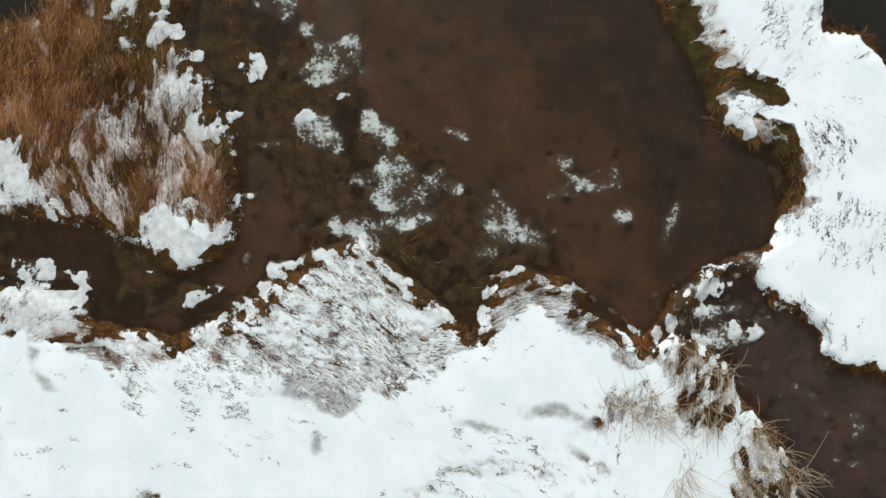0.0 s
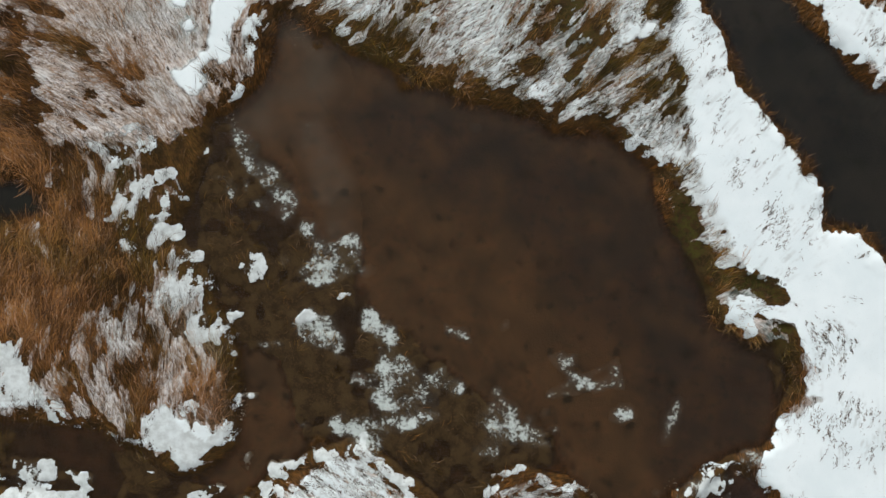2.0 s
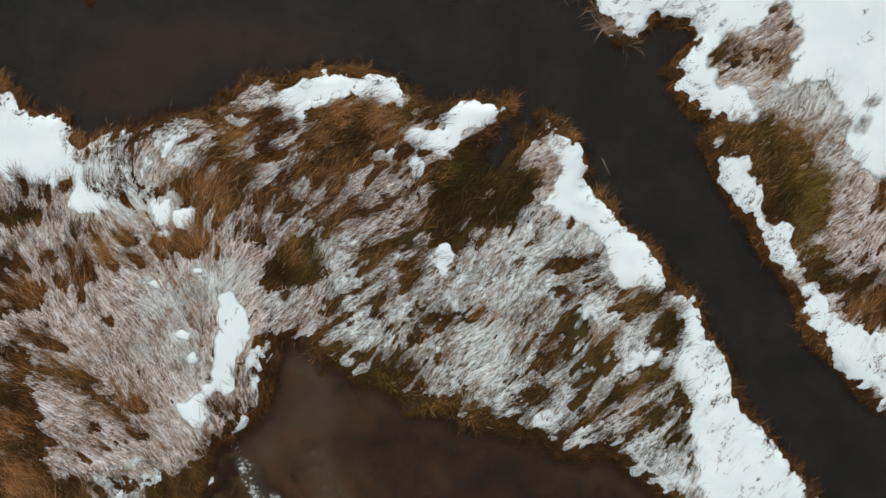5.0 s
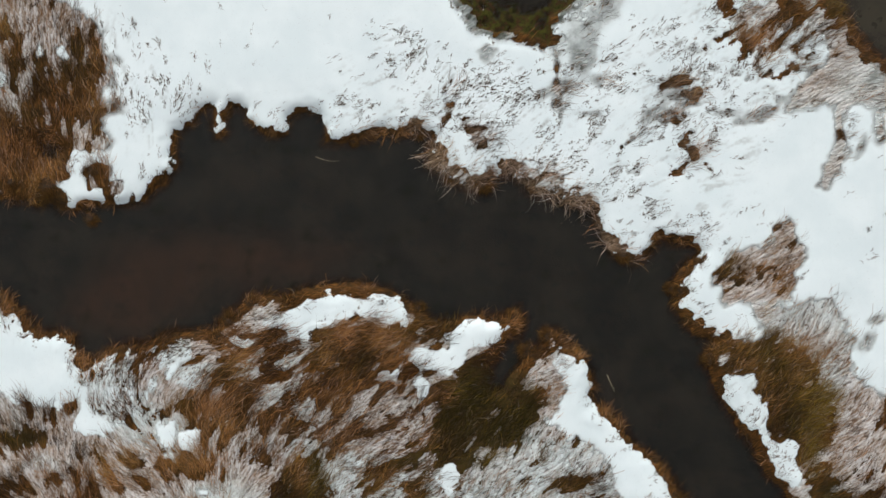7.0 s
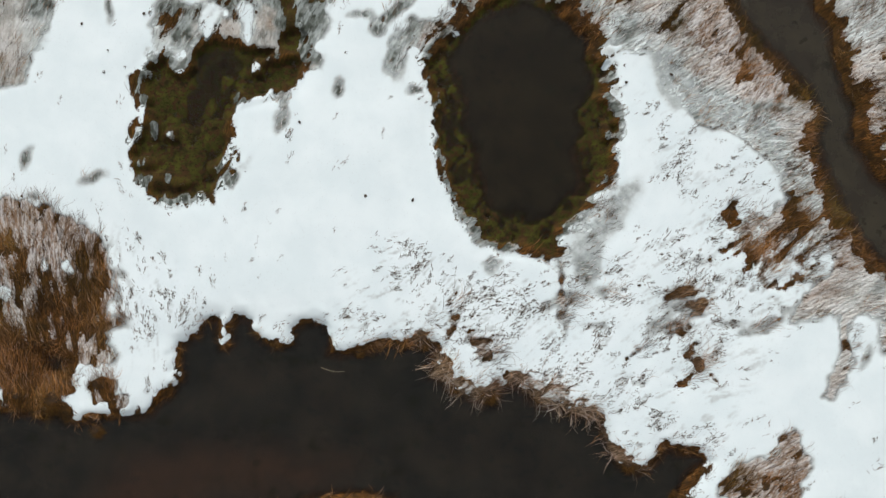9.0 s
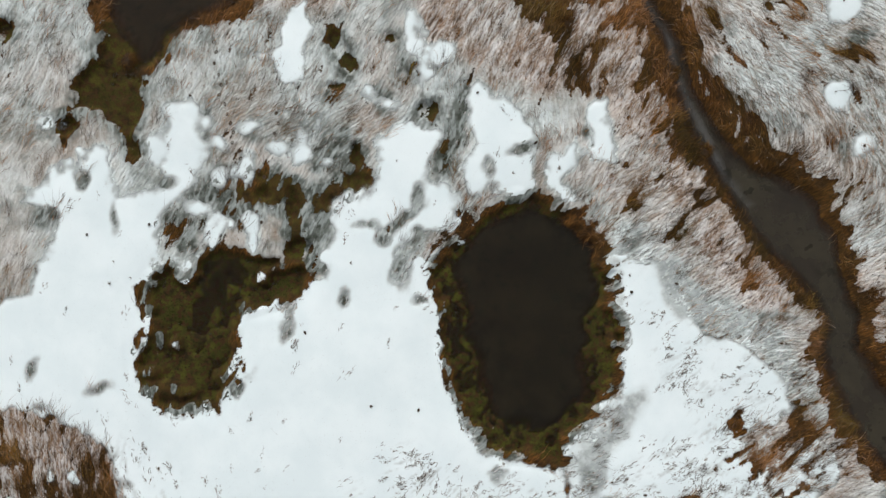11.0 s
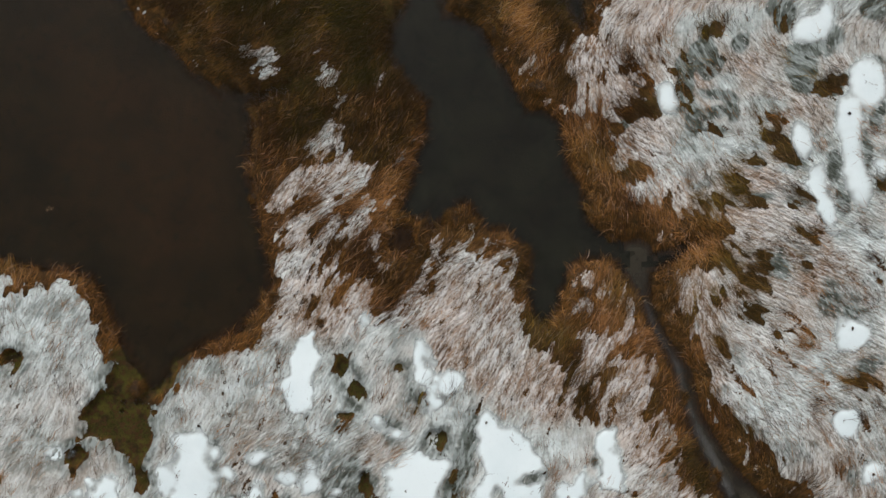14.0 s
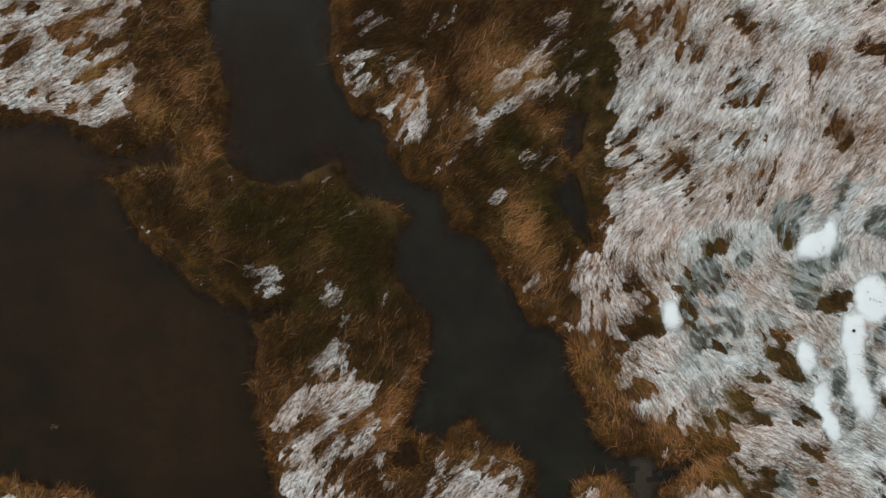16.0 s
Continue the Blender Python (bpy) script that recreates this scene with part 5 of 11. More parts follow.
zone("crumbly shoal", [(-7.88, 7.22), (-6.88, 7.22), (-6.08, 2.82), (-6.88, 0.42), (-8.08, 2.82)], crumbs=0.8,soft=0.4)
zone("crumbly shoal", [(7.92, -1.58), (10.32, -0.58), (12.32, -2.38), (11.32, -3.98), (9.32, -3.98), (7.32, -3.18)], crumbs=0.8,soft=0.3)
zone("dark deep", [(-1.68, 13.24), (5.51, 11.19), (7.49, 8.58), (9.66, 4.57), (5.26, 4.2), (3.48, 7.01), (-0.5, 9.43), (-4.49, 11.46)], alt=0.7,soft=1.4)
zone("dark deep", [(5.92, 9.62), (8.72, 7.22), (12.32, 2.82), (11.72, 0.42), (7.92, -1.18), (6.52, 3.62)], alt=0.7,soft=1.0)
zone("red silt", [(-12.28, 26.66), (-9.46, 27.2), (-6.86, 27.24), (-3.48, 26.46), (-4.7, 25.69), (-7.9, 25.56), (-10.94, 23.63), (-13.53, 24.29)], alt=1,soft=0.9)
zone("red silt", [(-17.1, 65.81), (-13.91, 65.5), (-11.35, 64.41), (-13.16, 63.97), (-17.16, 64.31)], alt=1,soft=0.6)
zone("red silt", [(-14.32, 61.98), (-8.02, 58.58), (-7.36, 54.16), (-9.85, 51.43), (-13.31, 55.94)], alt=0.7,soft=1.2)
blobs("ragged field edge", [(-12.03, 32.86, 0.48, 0.28, -20), (-11.8, 31.75, 0.44, 0.24, 0), (-12.02, 30.66, 0.4, 0.32, 20), (-12, 33.46, 0.4, 0.2, 0)], snow=-0.12,frost=0.35,soft=0.3)
blobs("ragged field edge", [(-12.74, 32.37, 0.4, 0.16, -20), (-12.45, 31.17, 0.32, 0.14, 0), (-12.72, 33.47, 0.44, 0.18, -10)], snow=0.07,frost=0.6,soft=0.25)
blobs("green gaps", [(4.51, 15.14, 0.68, 0.36, -20), (3.47, 15.85, 0.44, 0.24, -20), (5.56, 14.53, 0.44, 0.28, -20), (1.9, 18.66, 0.32, 0.2, -20), (-1.29, 19.39, 0.24, 0.48, 0), (0.89, 17.27, 0.28, 0.16, -20), (6.47, 15.22, 0.24, 0.4, 0), (2.89, 17.65, 0.4, 0.16, -20)], frost=0.2,olive=1,dens=0.8,pale=-0.5,soft=0.25)
zone("reed fringe", [(-5.68, -1.28), (-4.48, -0.14), (-3.48, 0.3), (-2.68, 0.14), (-1.68, -0.54), (-0.48, -1.78), (-0.78, -1.88), (-1.88, -0.92), (-2.88, -0.28), (-3.68, -0.14), (-4.48, -0.58), (-5.28, -1.38)], snow=-0.03,frost=0.4,dens=1.1,pale=0.45,stems=1,soft=0.15)
zone("reed fringe", [(1.32, -2.38), (1.62, -1.38), (2.92, -0.78), (4.02, -0.98), (4.92, -2.02), (4.62, -2.18), (3.82, -1.38), (2.92, -1.18), (2.02, -1.62), (1.68, -2.58)], snow=-0.03,frost=0.4,dens=1.1,pale=0.45,stems=1,soft=0.15)
zone("east bank lace", [(6.27, 12.09), (7.57, 12.18), (8.76, 10.47), (9.35, 8.87), (10.34, 7.26), (10.82, 5.65), (10.02, 5.86), (9.24, 7.67), (8.49, 9.17), (7.76, 9.98), (6.46, 10.79)], snow=0.015,slush=0.8,lace=1,frost=0.9,cool=1,stems=0.7,soft=0.3)

# smaller hollows, tufts and drifts
zone("north west mat", [(-15.57, 70.68), (-10.37, 70.3), (-10.32, 68.89), (-11.45, 68.13), (-11.51, 66.23), (-12.52, 66.06), (-15.33, 66.16)], frost=0.85, cool=0.5, calm=0.2, soft=0.2)
blobs("north west brown", [(-13.42, 69.0, 1.0, 0.36, 20), (-12.21, 69.36, 0.8, 0.3, 20), (-12.03, 68.55, 0.6, 0.24, 0), (-15.05, 68.45, 0.4, 1.0, 0), (-11.7, 66.73, 0.5, 0.4, 0), (-13.25, 68.19, 0.7, 0.16, 0), (-14.2, 69.83, 0.6, 0.16, 0), (-13.29, 66.99, 0.6, 0.16, 0)], frost=0.3, pale=0.2, soft=0.15)
blobs("north west white", [(-10.91, 67.31, 0.36, 0.6, -20), (-11.32, 66.02, 0.8, 0.2, 0), (-12.23, 65.85, 0.36, 0.16, 0), (-9.12, 65.74, 0.2, 0.1, 0), (-10.4, 69.4, 0.36, 0.2, 0)], frost=0.8, cool=0.6, soft=0.12)
zone("west reed bed", [(-11.39, 69.73), (-8.77, 70.04), (-7.67, 67.2), (-7.67, 64.19), (-9.38, 64.05), (-10.96, 64.7), (-10.53, 65.69), (-10.64, 68.3)], frost=0.04, dens=1.2, pale=0.15, olive=0.35)
zone("island mat edge", [(-7.0, 57.55), (-5.42, 56.69), (-5.25, 55.88), (-5.88, 55.0), (-6.72, 54.13), (-6.88, 52.29), (-7.37, 52.75), (-7.15, 55.95)], frost=0.02, dens=1.2, pale=0.2, olive=0.3, soft=0.2)
zone("island mat", [(-5.04, 56.07), (-3.85, 55.83), (-2.83, 56.3), (-2.65, 55.79), (-2.07, 54.97), (-2.72, 53.79), (-3.93, 53.43), (-4.37, 52.44), (-6.18, 52.26), (-6.62, 53.92), (-6.5, 54.42), (-5.69, 54.89)], frost=0.8, cool=0.4, calm=0.1, soft=0.15)
blobs("island mat gaps", [(-3.08, 54.9, 0.6, 0.28, 40), (-3.9, 54.43, 0.7, 0.16, 40), (-1.86, 55.36, 0.7, 0.8, 0), (-2.92, 53.59, 1.2, 0.36, 40), (-3.15, 52.8, 1.2, 0.36, 0), (-5.09, 54.67, 0.36, 0.12, 40)], frost=0.15, pale=0.35, soft=0.15)
blobs("island mat tufts", [(-4.31, 57.05, 0.68, 0.28, 35), (-3.31, 56.82, 0.36, 0.24, 40), (-3.55, 58.63, 0.14, 0.2, 0), (-4.02, 59.55, 0.2, 0.36, 0), (-4.04, 58.95, 0.16, 0.12, 0), (-6.21, 59.93, 0.36, 0.52, -30), (-6.9, 60.51, 0.16, 0.24, 0)], frost=0.78, cool=0.6, soft=0.12)
blobs("east bank rime", [(3.16, 67.02, 1.2, 0.4, 35), (4.21, 68.39, 0.28, 0.56, -30), (1.19, 65.29, 0.52, 0.68, -20), (2.31, 65.85, 0.48, 0.2, 0), (1.82, 66.07, 0.28, 0.2, 0), (-1.08, 66.17, 0.44, 0.68, -20), (-1.03, 64.96, 0.4, 0.4, 0), (-2.24, 67.61, 0.6, 0.44, 0), (-2.49, 68.92, 0.2, 0.4, 0), (-1.04, 67.37, 0.28, 0.12, 40), (4.55, 66.57, 0.56, 0.24, 30)], frost=0.74, soft=0.2)
zone("east mat fringe", [(6.67, 69.91), (9.47, 69.81), (9.22, 68.22), (8.18, 67.25), (6.99, 67.69), (6.42, 68.72)], frost=0.6, pale=0.3, soft=0.3)
blobs("east mat gaps", [(10.96, 66.35, 0.28, 0.8, -20), (10.67, 66.76, 0.2, 0.5, 0), (11.43, 65.53, 0.24, 0.6, -25), (13.4, 67.27, 0.2, 0.24, 0), (9.39, 64.6, 0.36, 0.12, 0), (8.16, 63.74, 0.44, 0.24, 0), (9.41, 68.01, 0.2, 0.8, -40), (15.01, 67.52, 0.6, 0.16, 0), (15.8, 67.29, 0.6, 0.2, 0), (7.09, 64.88, 0.2, 0.8, -35), (14.52, 64.93, 0.16, 0.5, -30)], frost=0.35, pale=0.1, soft=0.15)
zone("hollow floor", [(8.37, 61.03), (12.0, 61.7), (15.79, 62.37), (15.47, 53.16), (12.14, 54.08), (10.18, 55.55), (8.6, 56.2), (8.47, 58.21)], snow=-0.13, frost=0.97, cool=0.95, calm=0.85, soft=0.4)
blobs("sodden rime", [(8.8, 59.01, 0.32, 1.2, 0), (9.33, 59.79, 0.8, 0.48, 30), (12.16, 60.69, 0.44, 1.0, 0), (13.09, 58.46, 0.8, 1.0, 0), (10.25, 57.55, 0.8, 0.36, 0), (14.22, 62.23, 0.4, 0.6, 0), (13.53, 59.64, 1.2, 0.4, 0), (9.06, 57.99, 0.8, 0.72, 0), (14.96, 60.4, 0.8, 0.4, 0), (9.57, 55.37, 0.8, 0.6, 0), (12.15, 54.48, 0.8, 0.4, 0), (14.62, 56.4, 0.32, 0.8, 0), (11.07, 58.12, 1.0, 0.36, 0)], wet=0.9, cool=1, soft=0.4)
blobs("sodden hollow", [(8.79, 58.81, 0.22, 0.88, 0), (7.81, 57.76, 0.48, 0.16, 15), (7.26, 58.16, 0.16, 0.4, 0), (12.12, 60.7, 0.18, 0.52, 0), (11.65, 57.5, 0.36, 0.16, 0), (12.22, 56.48, 0.32, 0.48, -30), (12.7, 55.86, 0.28, 0.28, 0), (14.4, 58.61, 0.36, 0.44, 0), (13.08, 58.06, 0.2, 0.48, 0), (14.16, 57.42, 0.44, 0.12, 0), (9.75, 54.56, 0.48, 0.32, 30), (10.84, 54.42, 0.4, 0.2, 20), (9.34, 60.19, 0.36, 0.16, 0), (10.04, 57.36, 0.48, 0.1, 0), (11.83, 56.8, 0.2, 0.24, 0)], frost=0.1, olive=0.7, pale=-0.2, dens=0.8, soft=0.18)
zone("hollow south brown", [(6.14, 54.69), (7.52, 53.94), (7.9, 53.32), (9.31, 53.57), (10.73, 53.92), (12.15, 54.38), (12.12, 53.48), (10.11, 53.34), (8.88, 52.79), (7.11, 53.65), (5.92, 54.09)], frost=0.2, pale=0.3, soft=0.25)
blobs("north hollow drift", [(12.86, 60.59, 0.85, 0.29, 25), (14.91, 58.89, 0.45, 0.4, 0), (14.49, 57.3, 0.54, 0.58, -20), (14.31, 56.11, 0.29, 0.67, 0), (13.51, 54.23, 0.29, 0.72, 10), (13.49, 54.93, 0.38, 0.36, 0), (12.21, 55.18, 0.45, 0.29, 0), (14.97, 54.68, 0.22, 0.45, 0), (13.04, 56.85, 0.13, 0.4, 0)], snow=0.13, lace=0.15, soft=0.3)
zone("creek head rim", [(4.48, 57.75), (5.67, 57.32), (6.22, 55.5), (6.59, 54.28), (7.57, 53.55), (8.98, 53.81), (10.39, 53.93), (9.56, 52.99), (8.33, 52.03), (7.61, 51.64), (7.87, 50.23), (8.44, 49.01), (7.84, 49.03), (7.1, 51.26), (6.7, 51.27), (6.86, 49.86), (5.45, 49.5), (4.46, 49.93), (3.45, 49.96), (4.3, 51.34), (5.14, 52.72), (5.01, 55.33)], frost=0.05, dens=1.2, pale=0.3, olive=0.3, soft=0.2)
zone("creek head mat", [(5.56, 56.72), (6.68, 57.49), (8.49, 57.44), (10.47, 56.57), (10.24, 55.58), (8.82, 55.02), (8.4, 54.43), (8.98, 53.81), (8.17, 53.53), (7.57, 53.49), (7.48, 53.96), (6.59, 54.32), (6.12, 55.5)], frost=0.88, cool=0.4, calm=0.15, soft=0.15)
blobs("creek head gaps", [(6.73, 55.68, 0.48, 0.2, 30), (8.1, 54.64, 0.52, 0.24, 45), (7.58, 54.05, 0.4, 0.12, 0), (9.83, 55.29, 0.4, 0.28, -20), (9.41, 54.6, 0.4, 0.28, 30), (10.8, 54.46, 0.36, 0.2, 0), (9.07, 56.72, 0.36, 0.48, -30), (9.79, 54.09, 0.8, 0.12, 15)], frost=0.2, pale=0.2, olive=0.5, soft=0.18)
zone("creek east mat", [(8.6, 51.21), (10.38, 53.67), (12.39, 53.71), (15.53, 51.61), (15.46, 49.21), (12.23, 48.3), (10.22, 48.16), (8.85, 49.2)], frost=0.86, cool=0.3, calm=0.35, soft=0.4)
blobs("creek east gaps", [(11.13, 51.94, 0.68, 0.68, 0), (12.94, 52.19, 0.48, 0.68, 0), (11.08, 50.24, 0.6, 0.4, 20), (11.75, 52.43, 0.4, 0.4, 0), (12.78, 53.4, 0.36, 0.2, 0), (13.0, 54.09, 0.16, 0.4, 0), (12.21, 54.42, 0.48, 0.28, 0), (8.67, 50.21, 0.44, 0.2, 0), (12.07, 49.61, 0.28, 0.12, 0), (9.51, 51.19, 0.2, 0.6, -40), (10.35, 52.57, 0.16, 0.8, -35), (10.9, 50.85, 0.28, 0.6, 0)], frost=0.22, olive=0.9, pale=-0.1, dens=0.8, soft=0.2)
blobs("creek east wet", [(11.73, 51.72, 0.32, 0.6, -30), (12.31, 50.91, 1.0, 0.6, 0), (9.03, 55.61, 0.6, 0.6, 0), (10.48, 57.18, 0.8, 0.4, 0), (13.31, 51.08, 1.0, 0.6, 0)], wet=0.5, cool=1, soft=0.4)
blobs("creek east brown", [(9.51, 47.98, 0.28, 0.48, -30), (10.57, 46.54, 0.28, 0.72, 20), (10.15, 45.75, 0.4, 0.6, 0), (11.13, 44.92, 0.8, 0.48, -20), (11.91, 44.3, 0.6, 0.68, 0), (12.08, 43.39, 0.8, 0.24, 0), (13.49, 43.35, 0.28, 0.36, 0), (9.89, 43.76, 0.4, 0.6, 0), (7.18, 47.05, 0.4, 1.2, -8), (4.6, 47.92, 0.24, 1.2, 0), (4.96, 46.71, 0.48, 0.6, 0), (5.61, 48.29, 0.4, 0.8, 0), (6.15, 46.07, 0.16, 0.32, 0), (6.45, 42.65, 0.6, 0.28, 60), (5.81, 41.47, 0.32, 0.8, 10), (5.09, 44.1, 0.6, 0.16, 0), (8.66, 42.99, 0.16, 0.52, -35), (8.33, 41.8, 0.4, 0.2, 0)], frost=0.12, olive=0.4, pale=0.2, soft=0.2)
blobs("creek west olive", [(8.43, 45.4, 0.32, 0.8, 0), (8.61, 44.6, 0.28, 0.48, 0)], frost=0.02, olive=1, dens=1, pale=-0.2, soft=0.2)
zone("hollow felt", [(-16.12, 45.72), (-16.19, 43.32), (-15.27, 40.48), (-10.06, 40.33), (-8.42, 41.69), (-6.43, 41.23), (-5.65, 40.56), (-4.05, 40.16), (-2.05, 40.1), (-0.31, 42.05), (0.85, 43.22), (2.66, 43.47), (3.85, 42.93), (4.27, 43.52), (5.28, 43.89), (6.29, 44.06), (6.37, 46.67), (4.96, 46.71), (4.18, 47.53), (3.03, 49.17), (-1.74, 50.52), (-3.76, 50.17), (-6.36, 50.25), (-9.22, 48.53), (-10.7, 45.97)], snow=-0.15, slush=0, frost=0.98, moss=0, dens=0.7, lace=0.15, cool=0.55, calm=0.9, stems=0, crumbs=0, soft=0.3)
zone("hollow upper mat", [(-0.94, 50.49), (1.14, 53.04), (2.49, 51.39), (2.84, 49.58), (4.22, 48.74), (4.17, 47.13), (2.17, 47.19), (0.79, 48.03), (-0.59, 48.68)], frost=0.93, cool=0.05, calm=0.25, soft=0.5)
zone("inlet mud", [(-11.79, 49.81), (-9.19, 49.73), (-9.82, 48.55), (-10.6, 47.97), (-10.83, 46.97), (-10.93, 46.37), (-10.89, 45.07), (-11.21, 44.94), (-11.4, 46.15), (-11.96, 46.3), (-12.22, 46.77), (-12.88, 46.79), (-13.26, 47.48), (-12.64, 48.23), (-12.03, 48.61)], snow=-0.2, frost=0, dens=0.35, moss=0.75, olive=0.7, soft=0.15)
blobs("inlet mud", [(-13.26, 46.2, 0.36, 0.24, 20), (-13.36, 45.64, 0.12, 0.28, 0), (-15.41, 49.51, 0.28, 0.16, 0)], frost=0.1, dens=0.4, moss=0.8, soft=0.15)
zone("sodden mat", [(-6.87, 43.35), (-6.14, 44.17), (-5.14, 44.2), (-4.75, 43.83), (-3.74, 44.16), (-3.29, 44.34), (-3.06, 45.34), (-2.79, 45.63), (-2.89, 44.43), (-3.85, 43.72), (-4.09, 42.16), (-4.82, 41.28), (-5.7, 42.21), (-5.98, 42.82)], frost=0.85, dens=0.3, moss=0.2, olive=0.9, wet=0.95, cool=0.9, soft=0.25)
blobs("sodden mat", [(-7.46, 43.62, 0.6, 0.18, 0), (-5.96, 43.62, 0.68, 0.36, 0), (-5.37, 43.0, 0.24, 0.6, 0), (-5.21, 41.59, 0.52, 0.48, 0), (-6.43, 41.23, 0.6, 0.2, 0), (-3.11, 44.94, 0.16, 0.48, 0)], frost=0.02, dens=0.4, moss=0.9, olive=0.8, soft=0.15)
blobs("sodden rime", [(-4.1, 45.37, 1.0, 1.0, 0), (-4.78, 42.58, 0.6, 0.8, 0), (-3.85, 46.97, 0.48, 0.4, 0), (-5.48, 46.21, 0.8, 0.48, 0), (-6.69, 45.85, 0.4, 0.4, 0), (-8.29, 46.3, 0.4, 0.72, 0), (-7.95, 44.08, 0.6, 0.6, 0), (0.53, 46.04, 0.48, 1.2, -15), (0.09, 44.85, 0.4, 0.8, 0), (2.71, 44.97, 0.8, 0.4, 25), (-1.41, 48.1, 0.24, 0.6, 0), (-9.2, 42.31, 0.4, 0.8, 0), (-2.05, 46.91, 0.4, 0.6, 0)], wet=0.6, cool=1, soft=0.4)
blobs("olive ribbons", [(-3.56, 48.76, 0.28, 0.72, 25), (-3.18, 48.15, 0.2, 0.48, 10), (-3.84, 47.37, 0.32, 0.16, 0), (-1.69, 49.01, 0.32, 0.12, -40), (-1.12, 47.89, 0.12, 0.4, 0), (-0.56, 46.51, 0.4, 0.32, 0)], frost=0.08, dens=0.5, moss=0.7, olive=1, soft=0.15)
blobs("wet ribbons", [(0.53, 46.04, 0.18, 1.08, -15), (0.06, 45.05, 0.18, 0.68, -10)], frost=0.8, wet=1, cool=1, moss=0.25, soft=0.2)
zone("hollow snow", [(-15.08, 43.59), (-14.06, 44.16), (-13.95, 44.7), (-13.14, 44.79), (-12.88, 45.43), (-12.32, 45.61), (-11.93, 45.2), (-11.85, 44.39), (-11.47, 43.74), (-10.97, 43.63), (-10.12, 43.94), (-9.9, 44.74), (-9.87, 45.54), (-9.59, 46.13), (-9.18, 46.72), (-8.92, 47.12), (-8.63, 46.81), (-8.7, 45.91), (-8.48, 45.2), (-8.71, 44.1), (-9.38, 43.32), (-10.0, 42.54), (-10.27, 41.54), (-10.5, 39.14), (-14.91, 39.27), (-14.55, 41.27), (-14.03, 41.75), (-13.81, 42.65), (-14.09, 43.16)], snow=0.13, lace=0.12, soft=0.36)
zone("hollow snow", [(-4.21, 43.07), (-3.71, 43.65), (-3.04, 43.9), (-2.49, 44.32), (-2.3, 45.32), (-2.04, 46.01), (-1.03, 46.24), (-0.64, 45.93), (-0.2, 45.82), (0.02, 45.55), (-0.14, 44.95), (-0.49, 44.16), (-0.09, 43.89), (0.5, 43.63), (0.54, 42.79), (0.02, 42.28), (-0.99, 42.07), (-1.61, 41.49), (-2.09, 38.89), (-4.09, 38.95), (-4.51, 41.17), (-4.2, 41.92), (-3.83, 42.35)], snow=0.13, lace=0.12, soft=0.36)
zone("hollow snow", [(1.38, 47.52), (1.81, 47.36), (2.2, 46.87), (2.87, 46.33), (3.37, 45.71), (3.42, 45.31), (3.2, 44.76), (3.28, 44.11), (3.16, 43.51), (2.66, 43.37), (1.66, 43.6), (0.96, 43.42), (0.52, 44.23), (1.11, 45.18), (1.03, 45.98), (0.85, 46.59), (0.97, 47.19)], snow=0.13, lace=0.12, soft=0.34)
zone("hollow snow", [(3.61, 44.24), (3.7, 44.74), (4.19, 44.93), (4.73, 45.55), (4.79, 44.91), (4.69, 44.27), (4.2, 44.08), (4.31, 43.52), (4.49, 42.99), (4.05, 42.93), (3.71, 43.7)], snow=0.12, lace=0.12, soft=0.28)
zone("hollow snow", [(5.05, 46.27), (5.36, 46.58), (5.76, 46.49), (5.86, 45.84), (6.16, 45.03), (6.09, 44.27), (5.54, 44.45), (4.94, 44.7), (5.17, 45.5)], snow=0.12, lace=0.12, soft=0.28)
zone("hollow snow", [(-6.02, 48.43), (-5.59, 49.22), (-5.16, 50.21), (-4.79, 50.5), (-4.62, 49.4), (-4.72, 48.2), (-4.84, 47.66), (-5.44, 47.52), (-5.79, 47.93)], snow=0.12, lace=0.3, soft=0.2)
zone("hollow snow", [(-1.36, 50.1), (-0.86, 49.99), (-0.42, 49.07), (-0.45, 48.07), (-0.18, 47.66), (-0.8, 47.12), (-1.13, 47.65), (-0.89, 48.28), (-1.18, 49.1)], snow=0.12, lace=0.12, soft=0.28)
blobs("hollow drift", [(-8.29, 46.2, 0.31, 0.36, -30), (-7.87, 45.48, 0.27, 0.27, 0), (-7.03, 44.61, 0.31, 0.67, 0), (-5.12, 44.96, 0.4, 0.4, 0), (-4.12, 44.65, 0.25, 0.2, 0), (-4.38, 46.08, 0.13, 0.31, 0), (-8.78, 43.26, 0.34, 0.27, 0), (-8.3, 42.39, 0.29, 0.63, 0), (-6.8, 42.14, 0.27, 0.63, 0), (-7.59, 42.63, 0.18, 0.22, 0), (-6.17, 43.09, 0.11, 0.16, 0), (-9.53, 41.32, 0.36, 0.16, 0), (0.1, 48.46, 0.54, 0.49, 0), (-6.31, 48.52, 0.31, 0.18, 0), (-2.55, 47.09, 0.31, 0.22, 0), (-1.86, 46.71, 0.4, 0.22, 0), (-13.9, 46.34, 0.31, 0.16, 0), (6.79, 40.52, 0.9, 0.58, 0), (0.61, 41.78, 0.27, 0.18, 0)], snow=0.13, lace=0.12, soft=0.3)
blobs("hollow drift", [(12.03, 55.23, 0.29, 0.22, 0), (14.27, 49.6, 0.4, 0.27, 45), (13.98, 46.52, 0.38, 0.4, 0), (14.83, 44.78, 0.34, 0.4, 0), (12.58, 56.71, 0.16, 0.45, 0)], snow=0.13, lace=0.12, soft=0.3)
